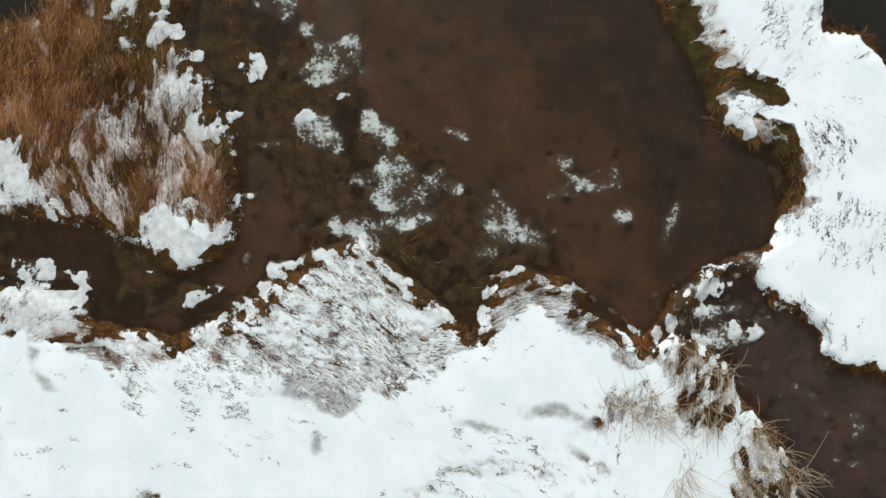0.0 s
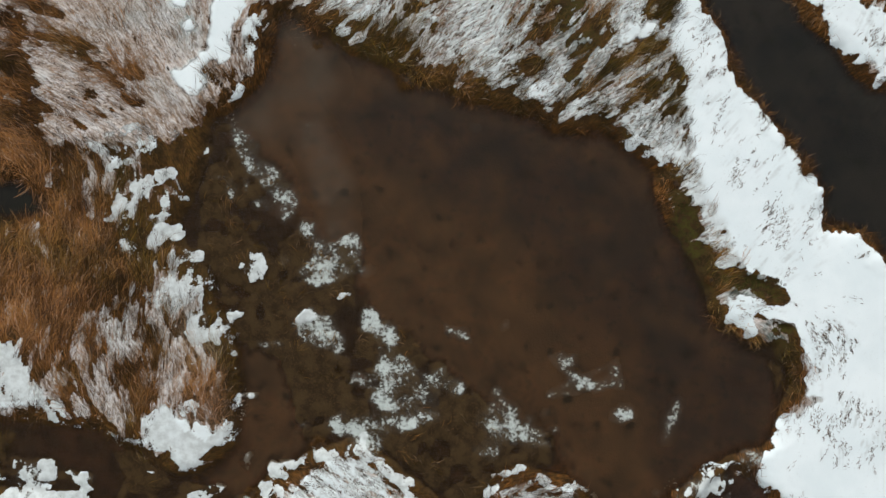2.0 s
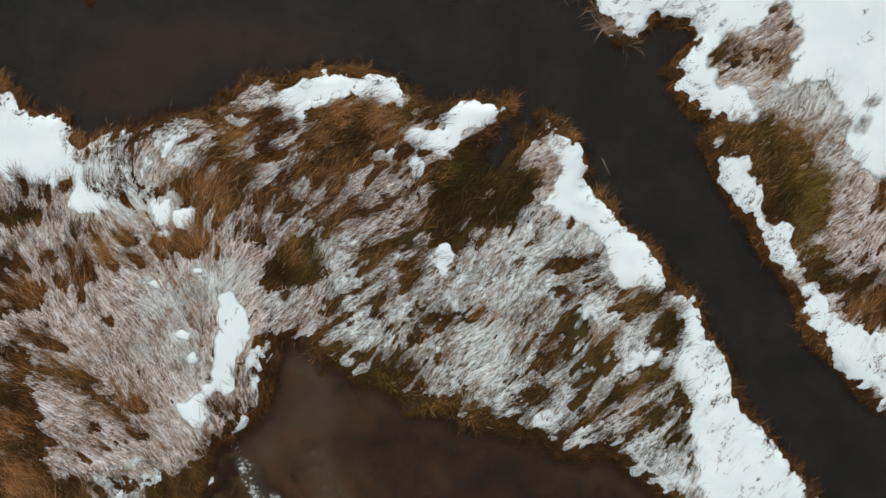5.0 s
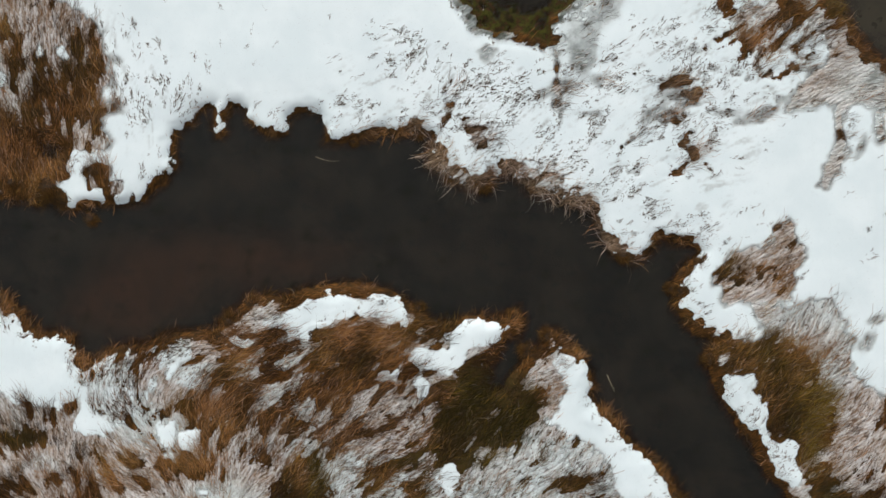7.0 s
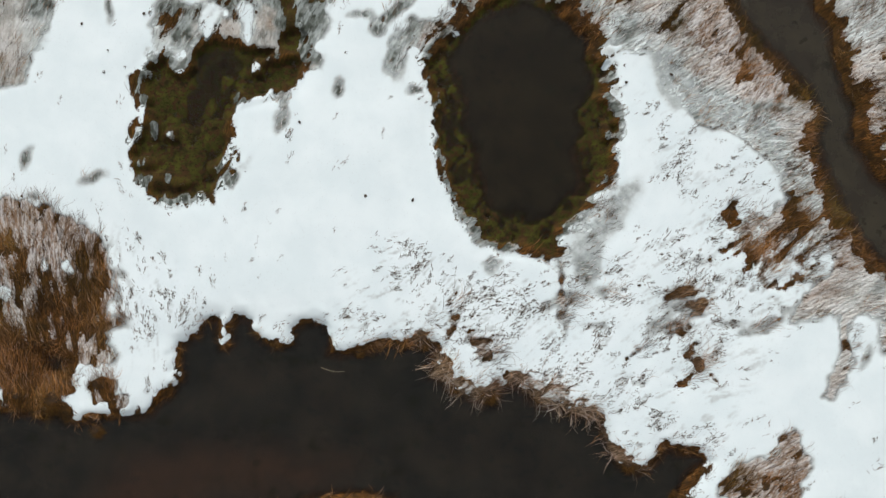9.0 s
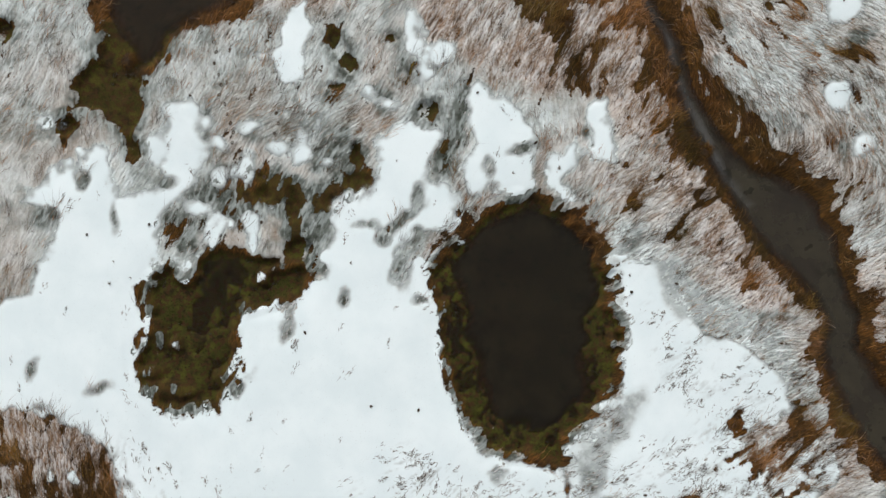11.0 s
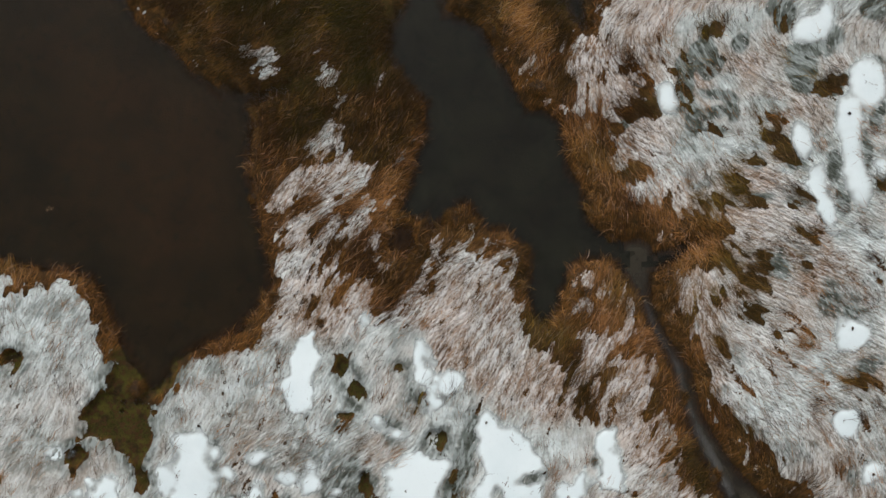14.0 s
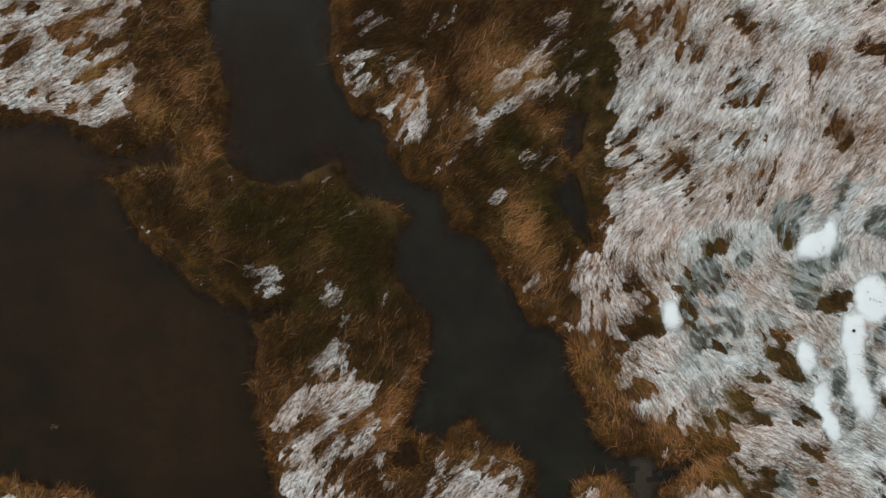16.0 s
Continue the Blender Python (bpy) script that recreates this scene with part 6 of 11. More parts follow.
blobs("grey hollow", [(-12.86, 44.32, 0.26, 0.36, 0), (-9.75, 44.21, 0.32, 0.22, 0), (-14.16, 42.96, 0.52, 0.44, 0), (-11.69, 42.95, 0.12, 0.36, 0), (2.71, 45.01, 0.48, 0.18, 25), (1.58, 44.36, 0.18, 0.36, 0), (5.09, 45.46, 0.16, 0.24, 0), (-1.58, 42.49, 0.88, 0.2, 35), (-0.91, 43.37, 0.2, 0.48, -15), (-2.2, 41.95, 0.24, 0.28, 0), (-2.78, 42.42, 0.36, 0.16, 0)], snow=-0.1, frost=0.95, wet=0.5, cool=0.8, lace=0.15, soft=0.2)
zone("far west rime", [(-15.92, 52.54), (-14.92, 52.71), (-14.11, 52.78), (-13.52, 52.47), (-12.92, 52.45), (-12.74, 51.64), (-12.37, 50.63), (-12.1, 49.62), (-12.62, 49.03), (-13.84, 48.46), (-16.05, 48.13)], frost=0.97, cool=1, calm=0.75, snow=-0.09, slush=0.3, crumbs=0, soft=0.2)
blobs("far west gaps", [(-14.93, 52.27, 0.52, 0.2, 20), (-15.41, 49.61, 0.28, 0.16, 0)], frost=0.1, soft=0.15)
zone("creek felt", [(4.44, 42.61), (6.45, 42.96), (10.46, 43.06), (11.02, 41.04), (12.79, 39.99), (13.47, 39.17), (12.84, 37.78), (13.62, 36.96), (13.38, 35.26), (12.27, 35.19), (11.91, 36.6), (11.12, 37.38), (9.14, 38.32), (8.16, 39.26), (8.19, 40.31), (7.41, 41.09), (6.4, 40.75), (5.69, 40.77), (5.22, 41.79)], snow=-0.15, slush=0, frost=0.97, cool=0.45, calm=0.6, crumbs=0, lace=0.3, stems=0, soft=0.25)
blobs("creek felt gaps", [(6.02, 41.87, 0.18, 0.8, -25), (8.42, 41.66, 0.28, 0.24, 0), (8.12, 41.51, 0.12, 0.28, 0), (12.26, 36.19, 0.24, 0.92, 0), (11.32, 37.22, 0.36, 0.2, 20), (12.71, 36.78, 0.16, 0.4, 0), (13.13, 37.27, 0.28, 0.28, 0), (6.62, 41.75, 0.16, 0.24, -30), (5.31, 41.58, 0.12, 0.32, 0)], frost=0.15, olive=0.5, pale=0.1, soft=0.15)
blobs("sodden rime", [(8.95, 38.68, 0.8, 0.28, 0), (8.94, 38.08, 0.28, 0.36, 0), (9.37, 39.27, 0.8, 0.28, 0), (6.62, 41.55, 0.28, 0.6, -40), (11.16, 38.83, 0.8, 0.2, 0)], wet=0.5, cool=1, soft=0.35)
zone("creek olive bank", [(10.46, 43.06), (11.26, 42.84), (11.44, 41.83), (12.01, 40.81), (11.42, 41.03), (11.01, 40.84), (10.52, 41.25)], frost=0.02, olive=0.9, pale=0, dens=1.1, soft=0.15)
zone("creek olive bank", [(12.95, 38.38), (13.95, 37.96), (14.3, 35.94), (14.46, 34.53), (15.04, 33.7), (13.86, 34.55), (13.47, 35.16), (13.71, 36.56)], frost=0.03, olive=0.7, pale=0.2, dens=1.1, soft=0.15)
zone("field between pools", [(-11.85, 40.85), (-10.65, 40.74), (-9.04, 40.78), (-4.83, 40.68), (-3.64, 40.41), (-1.66, 39.35), (-0.88, 38.53), (-0.72, 36.92), (-1.77, 34.94), (-11.79, 35.2), (-12.14, 37.21), (-11.87, 40.01)], snow=0.13, slush=0, moss=0, lace=0.2, soft=0.2)
zone("moss pool", [(-10.96, 40.19), (-10.69, 40.62), (-10.24, 41.07), (-9.84, 41.16), (-9.55, 40.56), (-9.25, 40.45), (-8.74, 40.94), (-8.58, 41.53), (-8.02, 41.72), (-7.42, 41.4), (-6.82, 41.29), (-6.43, 41.08), (-6.04, 40.77), (-5.43, 40.95), (-5.03, 41.04), (-5.14, 40.44), (-5.36, 39.85), (-5.66, 39.86), (-5.89, 40.06), (-6.66, 39.68), (-7.17, 39.39), (-7.59, 38.9), (-7.71, 37.9), (-7.93, 37.31), (-8.14, 36.91), (-8.32, 36.21), (-8.95, 36.37), (-9.2, 36.03), (-9.76, 36.35), (-10.36, 36.26), (-10.91, 36.78), (-10.89, 37.38), (-11.02, 37.79), (-10.67, 38.18), (-10.46, 38.77), (-10.25, 39.17), (-10.64, 39.58)], snow=-0.3, frost=0, dens=0, moss=1, olive=0.7, lace=1, soft=0.15)
blobs("moss pool rime", [(-10.57, 37.37, 0.48, 0.28, 20), (-10.66, 40.38, 0.2, 0.4, 0), (-10.35, 36.77, 0.6, 0.2, 10), (-9.7, 38.43, 0.16, 0.2, 0), (-7.96, 36.2, 0.28, 0.4, 0), (-10.3, 38.67, 0.24, 0.48, 0)], frost=0.6, moss=0.35, wet=0.9, cool=0.8, soft=0.2)
blobs("moss pool snow", [(-9.7, 38.43, 0.18, 0.2, 0), (-6.54, 40.76, 0.22, 0.27, 0), (-10.49, 40.74, 0.16, 0.16, 0), (-6.89, 42.69, 0.36, 0.4, 0), (-8.1, 42.52, 0.31, 0.54, 0), (-9.39, 41.19, 0.27, 0.18, 0)], snow=0.1, moss=0, lace=0.4, soft=0.14)
blobs("grey hollow", [(-5.85, 38.76, 0.22, 0.4, 0), (-5.63, 39.49, 0.1, 0.4, 0), (-3.65, 39.9, 0.2, 0.3, -35), (-4.43, 40.91, 0.32, 0.2, 0), (-14.74, 37.64, 0.2, 0.4, -25), (-12.35, 36.9, 0.44, 0.16, 20), (-7.54, 36.77, 0.3, 0.32, 0), (-0.95, 39.7, 0.32, 0.24, 0), (-1.62, 40.96, 0.2, 0.48, 0), (-14.57, 36.37, 0.2, 0.16, 0), (-9.16, 36.13, 0.2, 0.28, 0)], snow=-0.08, frost=0.95, wet=0.55, cool=0.9, lace=0.15, soft=0.2)
zone("west tufts", [(-16.17, 36.31), (-14.58, 35.97), (-13.58, 35.64), (-12.79, 35.22), (-12.25, 34.61), (-12.03, 33.6), (-12.23, 32.0), (-12.1, 30.79), (-12.36, 30.2), (-12.91, 30.45), (-13.24, 29.42), (-14.15, 29.24), (-13.56, 28.63), (-14.77, 28.42), (-16.37, 28.46)], snow=-0.15, slush=0, frost=0.25, dens=1.2, pale=0.3, olive=0.25, cool=0.1, stems=0.2, soft=0.2)
blobs("west rime", [(-14.6, 35.07, 1.6, 0.68, -15), (-15.07, 32.47, 1.2, 0.8, 0), (-13.2, 34.83, 0.6, 0.48, 30), (-12.9, 31.01, 0.52, 0.6, 0), (-14.03, 33.85, 0.8, 0.32, 0), (-15.43, 33.89, 0.6, 0.48, 0)], frost=0.82, cool=0.2, calm=0.1, soft=0.4)
blobs("west snow", [(-15.66, 32.89, 0.27, 0.29, 0), (-15.85, 29.24, 0.18, 0.4, 0), (-14.23, 33.76, 0.2, 0.22, 0), (-13.47, 33.74, 0.18, 0.22, 0), (-12.89, 29.85, 0.54, 0.54, 0), (-12.96, 28.51, 0.31, 0.45, 0), (-12.47, 28.2, 0.45, 0.18, 0), (-13.39, 29.22, 0.31, 0.18, 0)], snow=0.1, lace=0.6, soft=0.15)
blobs("west bank tufts", [(-12.24, 29.39, 0.48, 0.44, -20), (-11.65, 28.94, 0.36, 0.28, 0), (-11.86, 28.48, 0.16, 0.36, 0)], snow=-0.12, frost=0.25, pale=0.3, soft=0.15)
blobs("grass in the snow", [(8.17, 32.29, 0.54, 0.16, 8), (8.0, 32.05, 0.7, 0.16, 31), (8.6, 31.83, 0.58, 0.16, 12), (8.82, 31.99, 0.28, 0.12, 15), (9.14, 31.74, 0.36, 0.12, -11), (8.87, 31.57, 0.36, 0.12, 13), (8.24, 31.14, 0.6, 0.12, -9), (7.91, 30.97, 0.56, 0.12, -30), (8.29, 30.74, 0.58, 0.12, -22), (11.47, 31.26, 0.58, 0.14, 33), (11.16, 31.07, 0.5, 0.14, 18), (10.92, 30.89, 0.56, 0.14, 4), (8.61, 29.99, 0.42, 0.12, -39), (8.91, 29.84, 0.6, 0.12, -51), (8.86, 29.68, 0.52, 0.12, -48), (8.04, 29.5, 0.38, 0.12, 17), (8.37, 29.37, 0.32, 0.12, 5), (8.27, 29.16, 0.36, 0.12, 9), (6.6, 30.4, 0.22, 0.12, -3)], snow=-0.03, frost=0.5, cool=0.2, dens=1.2, pale=0.68, olive=0.05, stems=1, lace=1, soft=0.2)
blobs("grass in the snow", [(6.91, 30.23, 0.32, 0.12, 7), (6.53, 30.18, 0.36, 0.12, 0), (6.67, 29.34, 0.38, 0.12, 11), (6.61, 29.28, 0.34, 0.12, -13), (6.64, 29.12, 0.32, 0.12, -18), (5.59, 32.49, 0.32, 0.12, -5), (5.68, 32.35, 0.36, 0.12, -3), (5.66, 32.21, 0.22, 0.12, -12), (4.17, 32.15, 0.3, 0.12, 80), (4.06, 31.65, 0.32, 0.12, 81), (4.17, 31.26, 0.48, 0.12, 79), (4.26, 32.35, 0.24, 0.12, 17), (4.25, 32.14, 0.38, 0.12, 20), (4.15, 32.07, 0.28, 0.12, 9), (0.87, 30.93, 0.24, 0.2, 74), (1.13, 30.62, 0.36, 0.2, 87), (1.12, 30.28, 0.32, 0.2, 99), (9.97, 35.49, 0.32, 0.18, 13), (10.21, 35.16, 0.36, 0.18, 6)], snow=-0.03, frost=0.5, cool=0.2, dens=1.2, pale=0.68, olive=0.05, stems=1, lace=1, soft=0.2)
blobs("grass in the snow", [(10.14, 34.94, 0.44, 0.18, 1), (10.33, 35.94, 0.16, 0.12, 105), (10.38, 35.78, 0.24, 0.12, 107), (10.32, 35.56, 0.24, 0.12, 77), (11.45, 32.74, 0.5, 0.12, -27), (11.12, 32.61, 0.72, 0.12, 0), (10.72, 32.52, 0.78, 0.12, -33), (12.5, 32.96, 0.56, 0.12, 10), (12.49, 32.78, 0.58, 0.12, -11), (12.33, 32.64, 0.58, 0.12, 10), (0.16, 32.23, 0.36, 0.18, 73), (0.19, 31.69, 0.56, 0.18, 94), (0.02, 31.17, 0.54, 0.18, 91), (10.16, 33.42, 0.74, 0.16, -15), (10.66, 33.23, 0.74, 0.16, -7), (10.35, 33.01, 0.78, 0.16, -15), (12.19, 33.67, 0.5, 0.12, 0), (12.39, 33.46, 0.48, 0.12, -16), (12.66, 33.32, 0.38, 0.12, 12)], snow=-0.03, frost=0.5, cool=0.2, dens=1.2, pale=0.68, olive=0.05, stems=1, lace=1, soft=0.2)
blobs("wet shade in snow", [(10.16, 31.19, 0.52, 0.14, 0), (7.46, 31.2, 0.48, 0.2, 30), (5.39, 31.23, 0.4, 0.1, 0), (3.67, 32.0, 0.28, 0.24, 0), (4.91, 33.37, 0.4, 0.8, 10), (1.6, 33.46, 0.4, 0.4, 20)], snow=-0.02, frost=0.95, wet=0.4, cool=1, lace=0.15, soft=0.25)
zone("tan mat", [(9.77, 25.23), (10.24, 26.18), (11.65, 26.54), (11.71, 27.14), (12.08, 27.46), (12.47, 27.16), (12.46, 26.64), (12.84, 26.15), (12.53, 25.56), (12.1, 24.57), (9.8, 24.63)], snow=-0.1, frost=0.86, cool=-0.3, calm=0.3, lace=0.2, pale=0.3, soft=0.18)
blobs("tan mat gaps", [(10.42, 25.31, 0.6, 0.16, 20), (12.02, 25.17, 0.52, 0.2, 20), (12.07, 27.07, 0.24, 0.16, 0)], frost=0.3, soft=0.15)
zone("east felt", [(12.17, 31.34), (12.99, 31.96), (13.41, 32.55), (14.22, 33.14), (14.65, 33.93), (15.85, 33.9), (15.78, 31.19), (14.78, 31.48), (14.41, 31.13), (14.19, 30.13), (14.13, 29.53), (13.55, 28.64), (13.2, 28.51), (13.75, 30.14), (13.9, 31.3), (13.18, 31.52)], snow=-0.1, frost=0.96, cool=0.5, calm=0.7, lace=0.15, stems=0, soft=0.2)
blobs("east felt", [(14.74, 29.81, 0.14, 0.44, -30), (15.4, 30.5, 0.24, 0.56, 0)], snow=-0.08, frost=0.95, cool=0.8, lace=0.15, soft=0.18)
zone("brown band", [(8.78, 33.63), (9.64, 34.09), (10.65, 34.39), (12.26, 34.73), (13.06, 34.57), (12.74, 33.77), (11.82, 33.4), (10.41, 32.87), (9.45, 33.06)], snow=-0.05, frost=0.72, pale=0.35, cool=0.4, calm=0.1, lace=1, stems=0.8, soft=0.2)
ribbon("hay fringe", [(-0.52, 29.1, 0.52), (0.49, 29.07, 0.64), (1.59, 29.04, 0.36)], snow=-0.1, frost=0.25, pale=0.75, dens=1.2, soft=0.15)
ribbon("hay fringe", [(2.3, 29.43, 0.36), (3.29, 28.9, 0.56), (4.28, 28.37, 0.56), (5.07, 28.15, 0.4), (5.36, 27.34, 0.44), (5.84, 26.73, 0.36), (6.62, 25.95, 0.24)], snow=-0.1, frost=0.25, pale=0.75, dens=1.2, soft=0.15)
ribbon("hay fringe", [(6.65, 27.01, 0.12), (7.65, 26.99, 0.24), (8.65, 26.66, 0.2), (9.24, 26.34, 0.16)], snow=-0.08, frost=0.2, pale=0.4, dens=1.2, soft=0.12)
zone("west warm mat", [(-16.09, 21.08), (-13.29, 20.46), (-9.69, 19.43), (-7.69, 19.21), (-6.29, 18.8), (-6.7, 17.2), (-6.92, 15.0), (-7.74, 12.2), (-8.95, 11.21), (-10.76, 11.02), (-12.76, 11.24), (-13.57, 11.04), (-13.96, 12.45), (-14.54, 14.06), (-16.15, 14.27)], snow=-0.15, slush=0, frost=0.9, cool=-0.25, calm=0.25, pale=0.5, lace=0.5, soft=0.3)
blobs("west grey mat", [(-9.71, 16.82, 1.6, 1.2, 20), (-11.73, 15.24, 1.8, 0.8, 0), (-9.75, 12.41, 1.2, 0.8, 0), (-7.7, 18.01, 1.0, 0.8, 0), (-10.48, 20.64, 1.2, 1.0, 0), (-9.13, 14.62, 0.8, 1.0, 0)], cool=0.45, calm=0.6, frost=0.96, soft=0.7)
zone("west brown streaks", [(-16.11, 19.08), (-15.11, 19.07), (-14.52, 17.46), (-14.52, 16.66), (-16.13, 16.88)], frost=0.4, pale=0.4, soft=0.3)
blobs("west brown streaks", [(-15.3, 20.04, 0.8, 0.4, 0), (-14.93, 15.86, 0.8, 0.22, 0), (-14.64, 14.36, 1.2, 0.28, -10), (-10.84, 13.27, 0.72, 0.28, 10), (-12.71, 18.05, 0.28, 0.18, 0), (-13.3, 19.46, 0.28, 0.2, -40), (-11.69, 19.65, 0.6, 0.2, -40), (-10.3, 18.43, 0.8, 0.2, -15), (-9.69, 19.03, 1.0, 0.24, 10), (-12.92, 17.25, 0.16, 0.4, 0), (-11.92, 16.44, 0.2, 0.16, 0), (-8.49, 19.12, 0.48, 0.24, 0), (-11.35, 12.23, 1.0, 0.16, 20), (-13.54, 14.65, 1.0, 0.2, -25), (-12.74, 14.04, 0.6, 0.16, -20)], frost=0.3, pale=0.5, olive=0.2, soft=0.22)
zone("dark reed pocket", [(-16.15, 14.07), (-14.94, 14.16), (-14.51, 13.25), (-14.36, 12.25), (-14.97, 11.45), (-16.17, 11.86)], frost=0.02, olive=0.6, pale=-0.3, soft=0.2)
blobs("bank drift", [(-12.49, 20.66, 0.67, 0.49, 0), (-12.68, 21.36, 0.36, 0.36, 0), (-9.99, 20.19, 0.31, 0.38, 0), (-9.19, 20.03, 0.43, 0.43, 0), (-9.99, 19.47, 0.31, 0.2, 0), (-8.8, 18.22, 0.29, 0.22, 0), (-10.35, 17.79, 0.54, 0.18, -15), (-9.32, 15.9, 0.4, 0.2, 0), (-8.92, 15.09, 0.29, 0.29, 0)], snow=0.1, lace=0.6, soft=0.18)
zone("leaning drift", [(-8.06, 17.31), (-7.7, 17.49), (-7.14, 17.01), (-6.95, 16.2), (-7.24, 15.56), (-7.44, 14.8), (-7.37, 14.04), (-7.65, 13.64), (-8.09, 13.77), (-8.26, 13.16), (-8.46, 12.65), (-8.94, 12.81), (-9.5, 13.29), (-9.9, 13.62), (-8.98, 13.57), (-8.73, 14.21), (-8.37, 14.37), (-8.2, 15.01), (-8.0, 15.81), (-8.03, 16.61)], snow=0.12, lace=0.4, stems=0, soft=0.18)
blobs("pond edge drift", [(-6.72, 15.1, 0.29, 0.58, -15), (-6.76, 14.3, 0.31, 0.27, 0), (-6.94, 12.55, 0.67, 0.27, 15), (-7.24, 12.19, 0.31, 0.18, 0), (-6.33, 12.89, 0.31, 0.13, 30)], snow=0.07, lace=1, slush=0.3, soft=0.15)
zone("brown meadow", [(-9.67, 22.44), (-6.07, 21.41), (-2.85, 22.18), (-0.45, 22.16), (0.02, 20.56), (-0.87, 19.56), (-3.27, 19.78), (-4.48, 19.19), (-3.7, 16.98), (-4.51, 15.58), (-5.71, 15.79), (-6.3, 17.2), (-5.89, 18.8), (-7.29, 19.41), (-9.08, 20.63)], frost=0.5, cool=0.2, pale=0.6, dens=1.2, olive=0.1, snow=-0.15, soft=0.3)
zone("olive tuft", [(-5.88, 19.4), (-4.68, 19.39), (-4.49, 18.59), (-4.9, 17.19), (-5.5, 17.19), (-6.1, 17.8)], frost=0.05, olive=0.9, pale=-0.2, soft=0.25)
blobs("brown meadow rime", [(-5.28, 19.7, 0.6, 0.32, 20), (-2.87, 20.58, 0.44, 0.32, 0), (-1.67, 20.27, 0.48, 0.28, 20), (-6.07, 20.81, 0.48, 0.2, 30), (-4.77, 20.59, 0.28, 0.28, 0), (-3.86, 21.19, 0.4, 0.24, 0), (-7.08, 20.01, 0.52, 0.12, 15), (-5.4, 17.29, 0.4, 0.32, 0), (-4.8, 16.29, 0.28, 0.48, 30), (-5.9, 16.79, 0.4, 0.6, -20), (-1.67, 19.57, 0.48, 0.16, 0)], frost=0.78, cool=0.4, soft=0.22)
zone("cool meadow mat", [(-4.24, 19.19), (-2.87, 19.62), (-1.84, 19.01), (-1.44, 18.56), (-0.44, 17.79), (-1.29, 16.76), (-1.8, 15.4), (-2.51, 15.06), (-3.87, 15.58), (-4.14, 16.38), (-3.7, 17.18), (-4.45, 17.99)], frost=0.88, cool=1, calm=0.1, olive=0.4, snow=-0.055, lace=1, slush=0.3, soft=0.25)
blobs("cool meadow gaps", [(-3.4, 16.47, 0.2, 0.36, 0), (-2.6, 16.61, 0.36, 0.2, 0), (-1.88, 18.77, 0.36, 0.16, 20), (-2.89, 17.67, 0.28, 0.12, 40), (-1.28, 17.76, 0.2, 0.4, 0)], frost=0.1, olive=0.7, pale=0, soft=0.14)
zone("pond brow", [(-5.71, 15.79), (-4.51, 15.28), (-3.31, 14.67), (-2.12, 14.16), (-0.92, 13.35), (-0.04, 12.92), (1.48, 12.13), (3.08, 11.71), (4.28, 11.3), (5.88, 11.29), (5.88, 11.79), (3.48, 12.31), (1.48, 12.93), (-0.03, 13.74), (-1.71, 14.86), (-3.71, 15.37), (-4.91, 15.78)], frost=0.15, pale=0.25, olive=0.45, snow=-0.2, soft=0.2)
blobs("pond brow rime", [(-1.32, 13.65, 0.6, 0.24, -15), (-3.71, 14.73, 0.28, 0.16, 0), (1.08, 12.53, 1.0, 0.28, -10), (3.48, 12.21, 0.6, 0.28, 0), (4.48, 11.8, 0.8, 0.16, 0)], frost=0.85, cool=0.8, soft=0.18)
zone("meadow olive", [(0.15, 22.16), (2.96, 22.14), (2.95, 20.53), (2.34, 19.74), (1.33, 18.74), (0.32, 18.35), (-0.07, 19.76)], frost=0.12, olive=0.95, pale=-0.25, dens=1.1, snow=-0.2, soft=0.3)
zone("meadow streaks", [(0.0, 18.15), (1.33, 18.34), (3.54, 19.53), (5.15, 19.71), (6.13, 18.1), (7.33, 16.89), (7.92, 15.08), (8.3, 12.85), (6.29, 12.09), (3.48, 12.51), (0.29, 13.94), (-0.9, 15.15)], frost=0.76, cool=1, calm=0.15, olive=0.5, pale=0.45, snow=-0.06, lace=1, slush=0.3, soft=0.3)
blobs("meadow rime", [(2.13, 18.84, 0.72, 0.24, 20), (2.94, 19.73, 0.24, 0.48, -20), (1.43, 19.44, 0.32, 0.16, 0), (3.63, 18.42, 0.32, 0.52, -25), (0.92, 17.14, 0.68, 0.48, 0), (5.24, 18.61, 1.0, 0.52, -30), (1.9, 14.53, 1.0, 0.4, 25), (5.9, 13.7, 1.2, 0.6, 20), (0.3, 15.74, 0.6, 0.6, 0), (3.51, 16.32, 0.8, 0.28, 20), (5.12, 16.31, 0.6, 0.6, 0)], frost=0.93, cool=0.55, calm=0.2, soft=0.25)
blobs("meadow gaps", [(4.13, 18.12, 0.44, 0.24, 0), (5.03, 17.27, 0.52, 0.1, 10), (3.6, 14.82, 0.2, 0.72, -20), (2.4, 15.33, 0.36, 0.16, 0), (1.31, 16.34, 0.24, 0.16, 0), (0.11, 16.35, 0.32, 0.2, 0), (2.31, 16.33, 0.16, 0.28, 0)], frost=0.25, olive=0.5, pale=0.2, soft=0.18)
blobs("green gaps", [(5.3, 14.5, 0.2, 0.56, -25), (4.5, 14.21, 0.24, 0.32, 0), (5.9, 13.49, 0.36, 0.16, 30), (3.49, 13.71, 0.28, 0.16, 0), (4.69, 13.1, 0.28, 0.18, 0), (7.3, 12.88, 0.32, 0.14, 0), (8.5, 13.47, 0.24, 0.16, 40)], frost=0.3, olive=1, pale=-0.4, moss=0.3, soft=0.2)
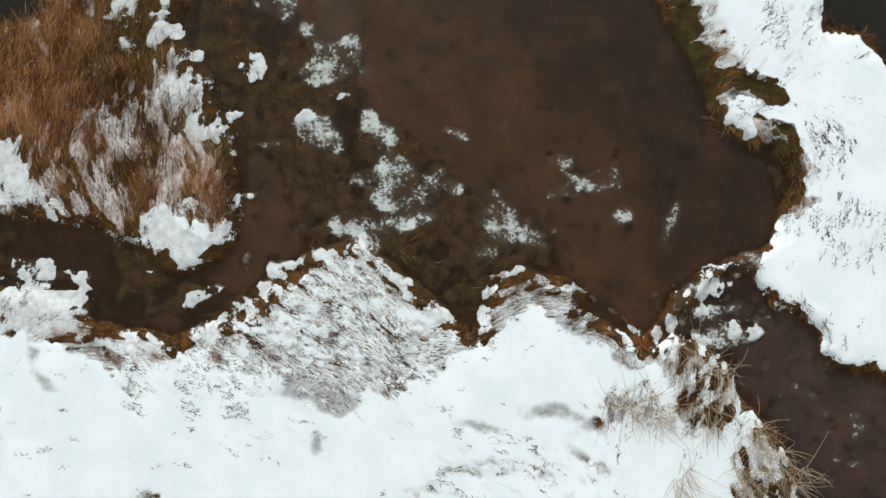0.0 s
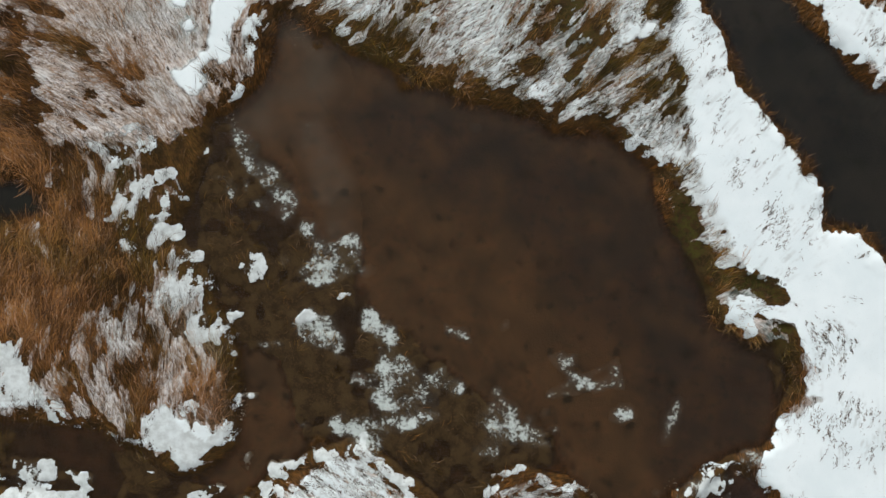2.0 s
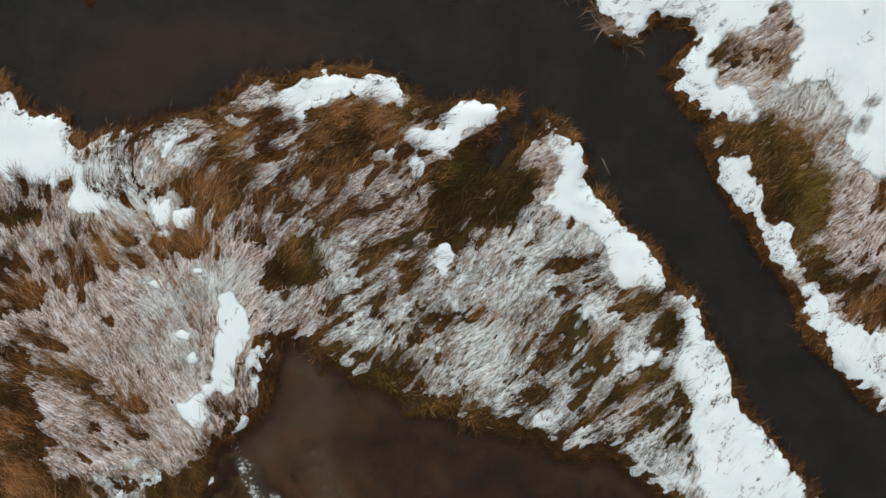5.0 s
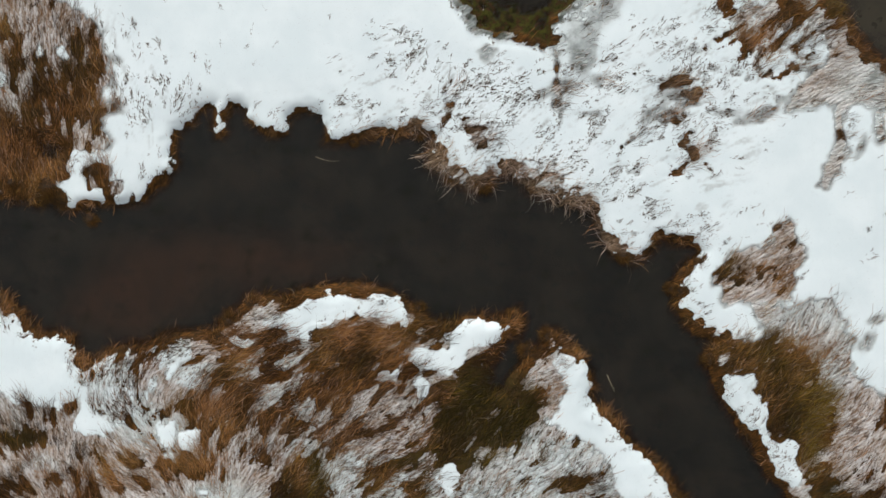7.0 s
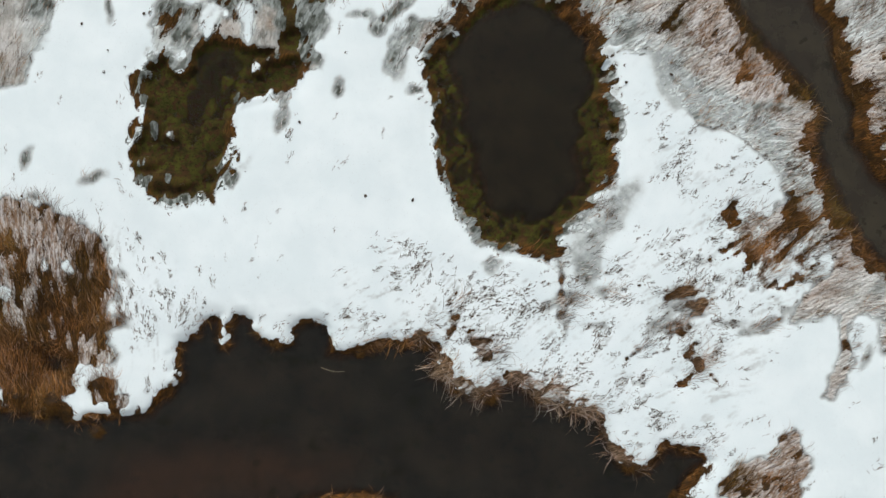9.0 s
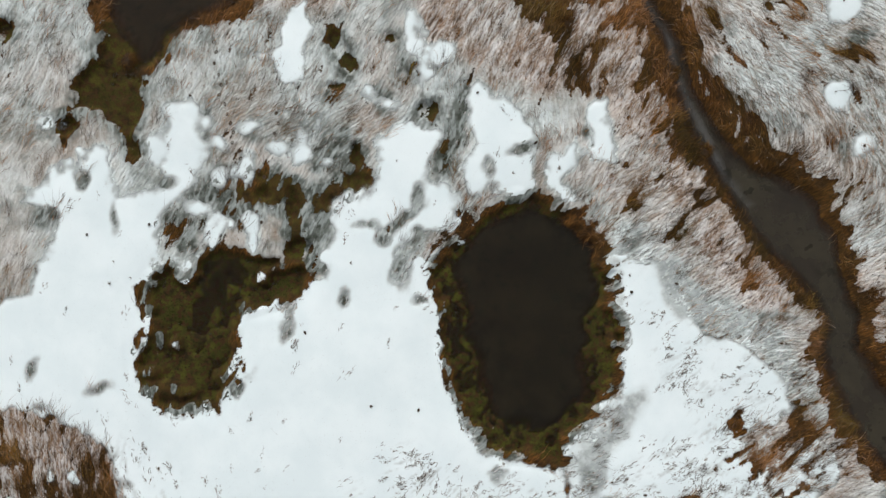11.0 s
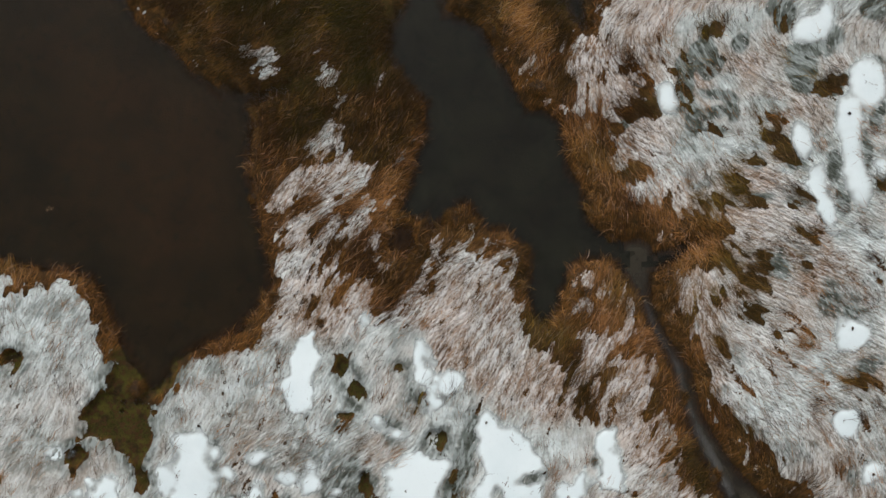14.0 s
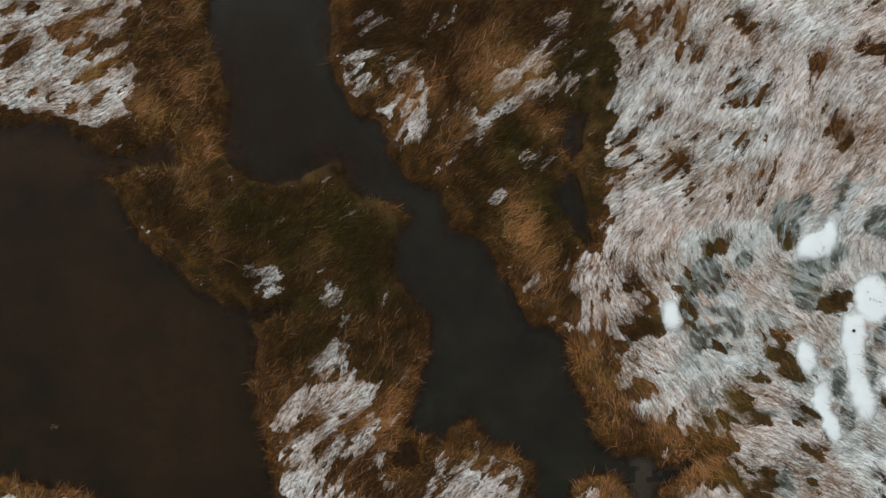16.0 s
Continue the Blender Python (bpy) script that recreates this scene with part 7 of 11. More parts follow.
zone("bank strip", [(4.16, 21.93), (5.08, 21.92), (5.07, 20.76), (5.67, 20.59), (6.39, 19.81), (7.18, 19.06), (7.54, 18.09), (8.01, 17.41), (7.33, 16.99), (6.37, 17.4), (6.13, 18.1), (5.34, 19.31), (4.38, 19.72), (4.47, 20.08), (3.35, 20.25), (4.15, 20.64)], snow=0.11, frost=0.9, lace=0.5, soft=0.16)
blobs("bank strip drift", [(3.62, 17.2, 0.54, 0.2, 0), (6.61, 14.57, 0.67, 0.31, 20), (7.31, 14.79, 0.54, 0.22, 10), (5.12, 16.51, 0.54, 0.22, 20)], snow=0.06, lace=0.6, soft=0.2)
blobs("bank strip gaps", [(7.03, 16.59, 0.72, 0.22, -5), (7.76, 15.79, 0.24, 0.56, 0), (7.31, 14.19, 0.24, 0.48, -20), (6.62, 16.54, 0.24, 0.16, 0)], snow=-0.2, frost=0.03, pale=0.3, dens=1.2, soft=0.15)
zone("east bank strip", [(9.73, 21.88), (10.78, 21.88), (10.89, 21.27), (11.37, 20.47), (11.2, 19.67), (12.16, 19.56), (12.4, 18.86), (12.15, 18.02), (11.83, 17.86), (11.39, 18.66), (10.96, 19.47), (10.2, 20.48)], snow=0.1, lace=0.7, stems=0.6, soft=0.15)
zone("east bank strip", [(12.5, 17.37), (13.15, 17.37), (13.38, 16.44), (13.86, 16.0), (15.54, 15.46), (16.34, 15.22), (16.32, 13.21), (15.36, 12.98), (15.12, 13.82), (14.93, 14.63), (14.53, 14.73), (14.12, 14.31), (13.72, 14.4), (13.17, 15.4), (12.78, 16.21)], snow=0.1, lace=0.7, stems=0.4, soft=0.15)
zone("east brown", [(11.18, 22.07), (13.18, 22.06), (13.78, 21.05), (13.16, 19.85), (12.35, 18.05), (13.75, 17.84), (15.55, 17.63), (15.54, 16.03), (13.94, 16.14), (13.34, 17.04), (12.35, 17.65), (12.26, 19.46), (11.36, 19.67), (11.47, 20.47)], snow=-0.2, frost=0.12, olive=0.5, pale=0.1, dens=1.2, soft=0.2)
zone("east streaks", [(13.78, 22.05), (16.39, 22.03), (16.36, 17.82), (14.35, 17.84), (12.96, 18.85), (13.57, 20.25)], snow=-0.15, frost=0.78, cool=0.1, pale=0.5, calm=0.1, soft=0.3)
blobs("moss on the shore", [(8.56, 7.86, 0.48, 0.88, 10), (8.85, 6.86, 0.36, 0.48, 0), (10.85, 5.74, 0.88, 0.34, -10), (11.65, 5.33, 0.4, 0.2, 0), (11.94, 4.27, 0.52, 0.32, 0), (9.05, 5.85, 0.4, 0.16, -20)], snow=-0.25, frost=0, moss=0.6, olive=1, dens=0.7, pale=-0.2, soft=0.18)
zone("reed edge", [(-12.57, 9.83), (-11.97, 9.83), (-11.68, 8.22), (-12.19, 8.02), (-12.58, 8.83)], frost=0.7, pale=0.7, soft=0.25)
zone("bare shoal", [(-11.46, 10.62), (-8.75, 11.4), (-7.95, 12.0), (-6.35, 10.98), (-5.16, 8.97), (-1.4, 3.73), (-7.41, 3.78), (-8.19, 5.79), (-9.78, 7.8), (-11.18, 8.02)], snow=-0.15, crumbs=0, film=0, frost=0, dens=0.12, olive=0.5, shoal=1, pale=-0.2, soft=0.3)
blobs("shoal snow", [(-10.52, 10.72, 0.31, 0.2, 0), (-12.17, 10.71, 0.22, 0.16, 0), (-11.47, 10.12, 0.45, 0.13, 20), (-9.97, 9.81, 0.67, 0.29, 15), (-10.67, 9.32, 0.4, 0.27, -40), (-9.27, 8.98, 0.25, 0.13, 0), (-11.34, 8.72, 0.58, 0.27, 20), (-11.78, 8.18, 0.25, 0.2, 0), (-11.06, 8.4, 0.18, 0.13, 0), (-9.85, 8.97, 0.18, 0.31, 0), (-9.98, 8.29, 0.4, 0.09, 0), (-9.84, 7.64, 0.76, 0.25, 20), (-11.19, 7.29, 0.49, 0.09, 15), (-9.19, 6.88, 0.85, 0.25, 15), (-9.1, 5.49, 0.81, 0.54, -40), (-8.68, 4.63, 0.25, 0.36, 0), (-6.75, 6.48, 0.49, 0.58, 0), (-8.56, 10.48, 0.16, 0.31, -30), (-7.3, 4.74, 0.31, 0.09, 15)], snow=0.075, island=0.7, slush=0.35, lace=1, frost=0.5, soft=0.13)
blobs("shoal snow", [(-3.39, 5.53, 0.43, 0.09, 25), (-3.37, 6.91, 0.29, 0.16, 15), (-7.76, 5.26, 0.22, 0.09, 0), (-6.2, 5.13, 0.13, 0.09, 0), (-4.9, 4.72, 0.54, 0.36, 15)], snow=0.075, island=0.7, slush=0.35, lace=1, frost=0.5, soft=0.13)
blobs("slush film", [(-7.53, 9.15, 0.31, 0.49, 0), (-6.27, 8.68, 0.45, 0.25, -15), (-4.77, 7.97, 0.4, 0.27, 0), (-4.04, 7.06, 0.31, 0.67, 15), (-3.77, 7.46, 0.45, 0.22, 0), (-2.98, 6.31, 0.49, 0.16, 15), (-2.59, 4.74, 0.4, 0.34, -30), (-2.03, 4.38, 0.4, 0.27, 0), (-5.68, 6.77, 0.18, 0.31, -20), (-5.36, 8.81, 0.27, 0.54, 0), (-6.96, 9.39, 0.13, 0.45, 0), (-4.58, 6.36, 0.54, 0.45, 0), (-8.16, 9.7, 0.45, 0.13, 0)], film=0.86, soft=0.2)
ribbon("shore veil", [(-7.39, 11.59, 0.44), (-6.95, 10.59, 0.6), (-6.36, 9.98, 0.52), (-5.76, 9.18, 0.56), (-5.47, 8.57, 0.36)], veil=1, film=0.72, soft=0.25)
zone("bare shoal", [(-7.7, 4.03), (-3.29, 4.07), (-1.28, 3.83), (0.72, 2.83), (4.33, 3.03), (6.53, 3.03), (6.53, 0.62), (5.33, 0.02), (3.33, -0.74), (1.92, -0.68), (0.32, -2.29), (-1.28, -1.38), (-2.89, 0.02), (-3.89, 0.02), (-5.69, -0.98), (-7.1, -2.08), (-9.1, -2.99), (-11.71, -2.59), (-13.71, -1.38), (-16.12, -1.18), (-16.12, 1.12), (-14.51, 1.02), (-13.11, 0.92), (-10.7, 0.02), (-7.3, 0.42), (-7.1, 2.23)], snow=-0.15, island=0, crumbs=0, film=0, slush=0, frost=0, dens=0.08, olive=0.5, pale=-0.2, soft=0.25)
zone("left field", [(-16.12, 4.03), (-14.91, 3.93), (-14.67, 3.03), (-14.27, 2.43), (-14.07, 1.82), (-13.27, 1.7), (-13.19, 1.22), (-13.91, 0.92), (-14.51, 1.42), (-15.11, 1.72), (-16.12, 1.52)], snow=0.06, island=0.5, slush=0.45, lace=1, frost=0.8, crumbs=0, soft=0.18)
zone("rimed reeds", [(-13.51, 4.23), (-12.11, 5.23), (-9.9, 5.53), (-9.0, 6.43), (-8.66, 5.03), (-9.7, 4.33), (-9.0, 3.47), (-7.66, 2.83), (-7.7, 2.23), (-7.7, 1.02), (-8.9, 1.22), (-9.7, 1.38), (-10.7, 0.98), (-11.11, 0.42), (-12.31, 0.82), (-13.01, 2.23)], snow=-0.15, slush=0, frost=0.46, cool=0, pale=0.6, dens=1.2, calm=0.1, lace=1, crumbs=0, soft=0.4)
blobs("rimed reeds", [(-8.5, 3.13, 0.72, 0.28, -35), (-11.91, 1.82, 0.48, 0.8, 25), (-9.7, 2.23, 0.48, 0.4, 0), (-9.3, 5.43, 0.72, 0.4, 40), (-11.51, 3.83, 0.4, 0.6, 20), (-7.9, 2.73, 0.28, 0.2, 0)], frost=0.9, cool=0.2, soft=0.3)
zone("left drift", [(-10.8, 1.1), (-10.1, 1.5), (-9.66, 1.3), (-9.26, 0.62), (-8.3, 0.42), (-7.7, 0.98), (-7.5, 0.9), (-7.6, 0.22), (-8.26, -0.18), (-8.78, -0.58), (-9.46, -0.78), (-9.74, -0.08), (-10.54, 0.22)], snow=0.1, island=0.6, lace=0.9, slush=0.1, frost=0.8, soft=0.16)
ribbon("shoal curl", [(-8.86, 4.73, 0.2), (-8.98, 4.19, 0.26), (-8.34, 3.99, 0.18), (-7.74, 4.27, 0.18), (-7.62, 4.75, 0.12)], snow=0.07, island=0.7, lace=1, slush=0.3, soft=0.12)
blobs("shoal snow", [(-8.9, 1.5, 0.45, 0.34, 0), (-14.47, -0.62, 0.72, 0.38, 10), (-13.41, -0.8, 0.22, 0.11, 0), (-12.81, -0.9, 0.25, 0.25, 0), (-8.26, -1.42, 0.38, 0.27, 0), (-9.14, -1.58, 0.18, 0.18, 0), (-7.0, -0.48, 0.22, 0.27, 0), (-6.17, -0.66, 0.13, 0.27, 0), (-10.5, -0.82, 0.16, 0.07, 0), (-6.8, 2.0, 0.29, 0.16, 20), (-7.3, 4.83, 0.25, 0.09, 0), (-6.78, 1.2, 0.22, 0.07, 0), (-8.0, 2.59, 0.18, 0.13, 0), (-7.5, 3.43, 0.18, 0.09, 30), (-15.31, -0.54, 0.16, 0.22, 0)], snow=0.07, island=0.7, slush=0.35, lace=1, soft=0.12)
blobs("slush film", [(-4.65, 4.47, 0.76, 0.45, 10), (-4.49, 3.93, 0.67, 0.31, 0), (-2.69, 4.53, 0.29, 0.4, -20), (-2.04, 4.07, 0.38, 0.49, 0), (-1.68, 2.83, 0.54, 0.34, 0), (-1.68, 1.98, 0.94, 0.45, 20), (-2.89, 0.82, 0.63, 0.38, 0), (-2.59, 0.18, 0.36, 0.49, 0), (-3.69, 0.82, 0.45, 0.31, 0), (-0.88, 3.39, 0.13, 0.2, 0), (-0.16, 2.59, 0.36, 0.31, 0), (-6.45, 3.71, 0.27, 0.16, 0), (-3.85, 3.67, 0.18, 0.4, 0), (-3.25, 2.39, 0.27, 0.18, 40), (0.52, 2.1, 0.29, 0.4, 0), (1.92, 1.22, 0.45, 0.47, 0), (2.97, 0.34, 0.63, 0.31, 0), (1.72, 0.78, 0.81, 0.25, -20), (1.24, 0.02, 0.4, 0.18, 0)], film=0.9, soft=0.22)
blobs("slush film", [(3.69, 1.34, 0.22, 0.18, 0), (4.03, 0.62, 0.22, 0.18, 0), (-4.99, 0.82, 0.18, 0.13, 0), (-5.89, 3.73, 0.18, 0.18, 0)], film=0.9, soft=0.22)
blobs("film snow", [(-0.64, 1.06, 0.45, 0.16, -15), (-0.98, 1.38, 0.31, 0.13, -30), (-4.57, 4.83, 0.31, 0.13, 20), (-2.89, 0.42, 0.18, 0.4, -20), (1.22, 0.98, 0.31, 0.09, 0)], snow=0.05, island=0.7, slush=0.6, lace=1, soft=0.12)
ribbon("slush web", [(4.03, 3.19, 0.1), (4.33, 2.83, 0.16), (4.53, 2.59, 0.1), (5.23, 2.39, 0.16), (5.73, 2.27, 0.24), (6.23, 2.23, 0.28)], film=0.9, soft=0.1)
ribbon("slush web", [(3.69, 1.86, 0.16), (4.33, 2.02, 0.24), (4.73, 1.92, 0.2), (4.93, 2.33, 0.14), (4.33, 2.83, 0.1), (4.73, 3.23, 0.08)], film=0.9, soft=0.1)
ribbon("slush web", [(5.93, 2.83, 0.16), (6.23, 2.83, 0.2), (6.29, 2.12, 0.18)], film=0.88, soft=0.1)
ribbon("slush web", [(6.03, 0.92, 0.2), (6.33, 1.12, 0.28), (6.57, 1.32, 0.16)], film=0.85, soft=0.12)
ribbon("slush web", [(0.56, 4.11, 0.16), (0.92, 3.93, 0.24), (1.08, 3.79, 0.16)], film=0.85, soft=0.12)
ribbon("tan veil", [(8.3, 1.52, 0.28), (8.1, 0.92, 0.44), (7.94, 0.32, 0.36)], veil=0.9, film=0.62, soft=0.2)
zone("reed mat", [(-7.8, -2.39), (-6.9, -2.59), (-7.06, -1.78), (-6.29, -1.18), (-5.69, -1.58), (-4.89, -0.78), (-4.09, -0.58), (-3.69, -0.02), (-2.89, -0.18), (-1.88, -1.18), (-0.98, -1.58), (0.32, -2.59), (0.12, -3.99), (-0.44, -4.63), (-1.24, -4.63), (-1.68, -4.03), (-1.88, -4.43), (-2.69, -5.03), (-3.39, -5.03), (-3.89, -5.63), (-4.49, -5.23), (-5.29, -4.99), (-6.09, -4.43), (-7.7, -3.99)], snow=0, slush=0.35, frost=0.985, cool=0.95, calm=-0.1, lace=1, stems=0.6, dens=0.6, soft=0.25)
blobs("reed mat snow", [(-5.29, -2.39, 0.9, 0.31, -25), (-6.09, -2.99, 0.9, 0.18, -20), (-3.49, -0.58, 0.22, 0.54, 0), (-4.49, -1.38, 0.67, 0.31, -30), (-0.88, -2.39, 0.54, 0.45, 0), (-6.49, -3.99, 0.9, 0.18, 0), (-7.3, -3.69, 0.45, 0.13, 0)], snow=0.06, lace=1, soft=0.2)
ribbon("reed rim", [(-7.0, -1.88, 0.24), (-6.29, -2.39, 0.2), (-6.9, -2.63, 0.16)], snow=-0.2, frost=0.2, pale=0.6, soft=0.12)
ribbon("reed rim", [(-5.59, -1.58, 0.2), (-4.89, -0.68, 0.28), (-3.79, 0.02, 0.32), (-2.69, -0.18, 0.24), (-1.88, -1.08, 0.28), (-1.28, -1.54, 0.2)], snow=-0.2, frost=0.3, pale=0.6, soft=0.12)
ribbon("reed rim", [(-12.11, -2.99, 0.2), (-11.51, -2.79, 0.2), (-10.7, -2.79, 0.16), (-9.7, -3.29, 0.2), (-9.3, -2.99, 0.16)], snow=-0.15, frost=0.35, pale=0.6, soft=0.15)
zone("west bank mat", [(-11.81, -3.79), (-11.11, -3.19), (-9.7, -3.43), (-8.7, -2.49), (-7.7, -2.29), (-7.7, -3.99), (-9.1, -3.63), (-9.9, -4.03)], snow=-0.03, frost=0.96, slush=0.5, cool=0.8, calm=0, lace=0.8, stems=0.8, soft=0.25)
zone("point mat", [(1.32, -1.28), (2.33, -0.82), (3.93, -0.82), (4.37, -1.18), (4.97, -2.39), (6.37, -3.23), (7.18, -4.03), (6.33, -4.03), (5.13, -3.23), (3.77, -2.43), (3.33, -1.9), (2.33, -2.43), (1.72, -2.83), (1.24, -2.08)], snow=-0.06, frost=0.98, cool=0.95, calm=0.2, slush=0.3, lace=0.7, stems=0.5, soft=0.2)
blobs("grey in the snow", [(3.43, -5.79, 0.6, 0.18, 0), (4.49, -5.79, 0.44, 0.12, -20), (5.57, -6.11, 0.68, 0.18, 20), (1.32, -6.31, 0.52, 0.12, -10), (5.17, -7.44, 0.68, 0.14, -30), (-14.51, -3.71, 0.18, 0.4, 0), (-14.11, -4.63, 0.36, 0.18, -40), (5.83, -3.03, 0.8, 0.24, -30), (-5.09, -5.11, 0.4, 0.08, 0), (-3.93, -5.43, 0.32, 0.2, 0), (-4.49, -6.84, 0.14, 0.3, 0)], snow=-0.02, frost=0.97, wet=0.35, cool=1, lace=0.15, soft=0.25)
blobs("stems in the snow", [(2.83, -7.7, 0.88, 0.18, -8), (1.32, -7.8, 0.8, 0.24, 0), (6.13, -5.59, 0.48, 0.32, -40), (7.34, -5.79, 0.72, 0.4, -40), (-0.88, -8.64, 0.52, 0.24, 0), (-10.46, -8.64, 0.28, 0.14, 0), (-11.11, -4.79, 0.28, 0.48, 0), (5.73, -7.9, 0.4, 0.16, 0)], snow=0, frost=0.9, cool=0.8, slush=0.5, pale=0.5, stems=1, lace=1, soft=0.25)
blobs("outlet snow", [(8.14, -2.59, 0.29, 0.36, 0), (7.58, -3.03, 0.25, 0.25, 0), (9.14, -2.1, 0.18, 0.2, 0), (9.78, -1.42, 0.25, 0.27, 0), (8.98, -1.5, 0.34, 0.11, 0), (10.46, -2.79, 0.22, 0.45, 0), (11.15, -3.03, 0.27, 0.27, 0), (11.79, -1.98, 0.11, 0.31, 0), (9.38, -3.23, 0.45, 0.2, 0)], snow=0.07, island=0.8, slush=0.45, lace=1, soft=0.12)
blobs("outlet slush", [(7.54, -1.62, 0.18, 0.2, 0), (8.34, -1.78, 0.27, 0.22, 0), (9.94, -3.19, 0.9, 0.4, 0), (9.54, -2.18, 0.67, 0.22, 0), (10.94, -1.18, 0.18, 0.18, 0)], film=0.88, soft=0.2)
zone("bank snow", [(-16.2, 24.38), (-15.4, 24.37), (-14.8, 23.92), (-13.61, 23.69), (-13.32, 23.13), (-12.98, 22.6), (-12.59, 22.47), (-12.84, 21.91), (-13.4, 21.68), (-13.85, 21.21), (-14.45, 21.34), (-15.05, 21.71), (-16.25, 21.78)], snow=0.1, lace=0.7, soft=0.16)
zone("stemmy bank", [(-12.99, 22.48), (-11.81, 23.26), (-10.98, 22.48), (-11.0, 21.28), (-9.81, 20.81), (-11.86, 20.59), (-12.85, 21.47)], snow=-0.03, frost=0.97, cool=0.8, calm=0, stems=1, lace=1, slush=0.4, soft=0.25)
blobs("stemmy bank", [(-9.56, 23.21, 0.52, 0.48, 0), (-8.92, 22.14, 0.68, 0.44, -20), (-10.39, 22.03, 0.24, 0.36, -30), (-8.62, 22.44, 0.4, 0.2, 0)], snow=0, frost=0.95, cool=0.8, stems=1, lace=1, slush=0.4, soft=0.2)
blobs("bank brown", [(-10.78, 22.64, 0.22, 0.52, -15), (-7.79, 23.62, 0.6, 0.6, 0), (-7.42, 22.21, 0.52, 1.0, 0), (-9.24, 21.14, 1.2, 0.16, 10), (-4.6, 22.76, 1.4, 0.28, 10), (-2.98, 23.73, 1.2, 0.28, 0), (-3.81, 21.94, 1.6, 0.24, 10), (-5.84, 20.78, 1.0, 0.2, 15), (-5.48, 18.67, 0.4, 1.0, 0), (-7.64, 20.81, 0.32, 0.8, 0)], snow=-0.2, frost=0.12, pale=0.5, olive=0.15, dens=1.2, soft=0.25)
blobs("bank dark olive", [(-15.18, 20.15, 0.84, 0.36, 0), (0.99, 21.45, 0.68, 1.0, 0), (0.17, 20.47, 0.8, 0.8, 0), (1.56, 19.64, 0.48, 0.48, 0)], snow=-0.2, frost=0.06, olive=0.95, pale=-0.25, dens=1.1, soft=0.25)
blobs("bank rime", [(-14.29, 19.29, 0.72, 0.36, -20), (-6.2, 22.79, 1.0, 0.48, 15), (-6.23, 21.39, 0.6, 0.4, 20), (-5.03, 21.16, 0.48, 0.4, -20), (-4.62, 21.96, 0.48, 0.16, 30), (-5.46, 19.77, 0.6, 0.28, 0), (-3.04, 20.63, 0.36, 0.32, 0), (1.74, 18.93, 0.6, 0.24, 20), (2.86, 19.61, 0.24, 0.52, -30)], frost=0.88, cool=0.6, soft=0.22)
blobs("bank drift", [(-0.75, 22.69, 0.54, 0.49, 30), (-2.21, 22.07, 0.45, 0.22, 15), (-0.97, 21.65, 0.25, 0.45, 20), (-5.68, 23.98, 0.76, 0.31, -15), (-7.39, 23.45, 0.49, 0.18, -10), (-4.99, 23.47, 0.67, 0.13, 0), (0.93, 23.62, 1.08, 0.29, 5), (0.21, 22.67, 0.45, 0.45, 0), (-12.56, 20.67, 0.63, 0.49, 0)], snow=0.09, lace=0.9, soft=0.16)
zone("creek west mat", [(6.25, 46.07), (6.98, 47.25), (8.01, 46.62), (8.13, 45.41), (8.19, 44.01), (9.08, 43.34), (9.84, 41.95), (10.61, 40.93), (11.79, 40.05), (12.75, 38.86), (9.94, 38.54), (7.97, 39.8), (6.24, 42.46), (5.26, 43.09), (6.29, 44.26)], snow=-0.15, slush=0, frost=0.95, cool=0.4, calm=0.4, lace=0.3, dens=1, soft=0.25)
zone("creek near mat", [(5.93, 49.07), (6.74, 49.04), (6.89, 47.45), (6.55, 46.06), (5.95, 46.08), (5.8, 47.89)], frost=0.9, cool=0.1, calm=0.2, soft=0.2)
zone("creek far mat", [(9.44, 48.96), (12.25, 48.88), (15.38, 46.4), (15.29, 43.2), (14.09, 43.23), (12.72, 44.68), (10.95, 45.73), (10.58, 46.95), (10.02, 48.17)], snow=-0.15, slush=0, frost=0.94, cool=0.35, calm=0.5, soft=0.3)
blobs("creek mat gaps", [(6.45, 42.61, 0.52, 0.2, 60), (5.91, 41.37, 0.24, 0.68, 10), (5.09, 44.1, 0.52, 0.12, 0), (8.66, 42.99, 0.12, 0.44, -35), (8.33, 41.8, 0.36, 0.16, 0), (10.57, 46.54, 0.2, 0.6, 20), (9.61, 47.88, 0.24, 0.36, -30), (10.93, 44.93, 0.6, 0.24, -20), (14.28, 43.03, 0.28, 0.6, -20), (7.69, 43.82, 0.4, 0.1, 0)], frost=0.12, olive=0.5, pale=0.3, soft=0.18)
blobs("creek mat wet", [(12.15, 45.7, 0.8, 0.48, 0), (8.9, 44.19, 0.4, 0.4, 0), (7.72, 45.02, 0.8, 0.28, 0), (14.13, 44.84, 0.48, 0.8, 0)], wet=0.4, cool=1, soft=0.4)
blobs("hollow drift", [(13.98, 46.52, 0.43, 0.45, 0), (14.83, 44.78, 0.38, 0.45, 0), (6.79, 40.52, 0.99, 0.63, 0)], snow=0.12, lace=0.15, soft=0.24)
zone("east field", [(13.58, 24.62), (16.29, 24.77), (16.22, 21.37), (15.42, 21.14), (14.62, 21.36), (14.27, 22.0), (14.49, 22.8), (14.05, 23.21), (13.86, 23.82)], snow=0.11, lace=0.2, soft=0.2)
zone("east felt", [(10.67, 24.38), (12.27, 24.25), (13.57, 24.42), (13.86, 23.62), (14.25, 22.81), (14.12, 21.2), (13.02, 21.63), (13.04, 22.83), (12.25, 23.45), (10.85, 23.67)], snow=-0.12, frost=0.95, cool=0.5, calm=0.35, lace=0.2, soft=0.25)
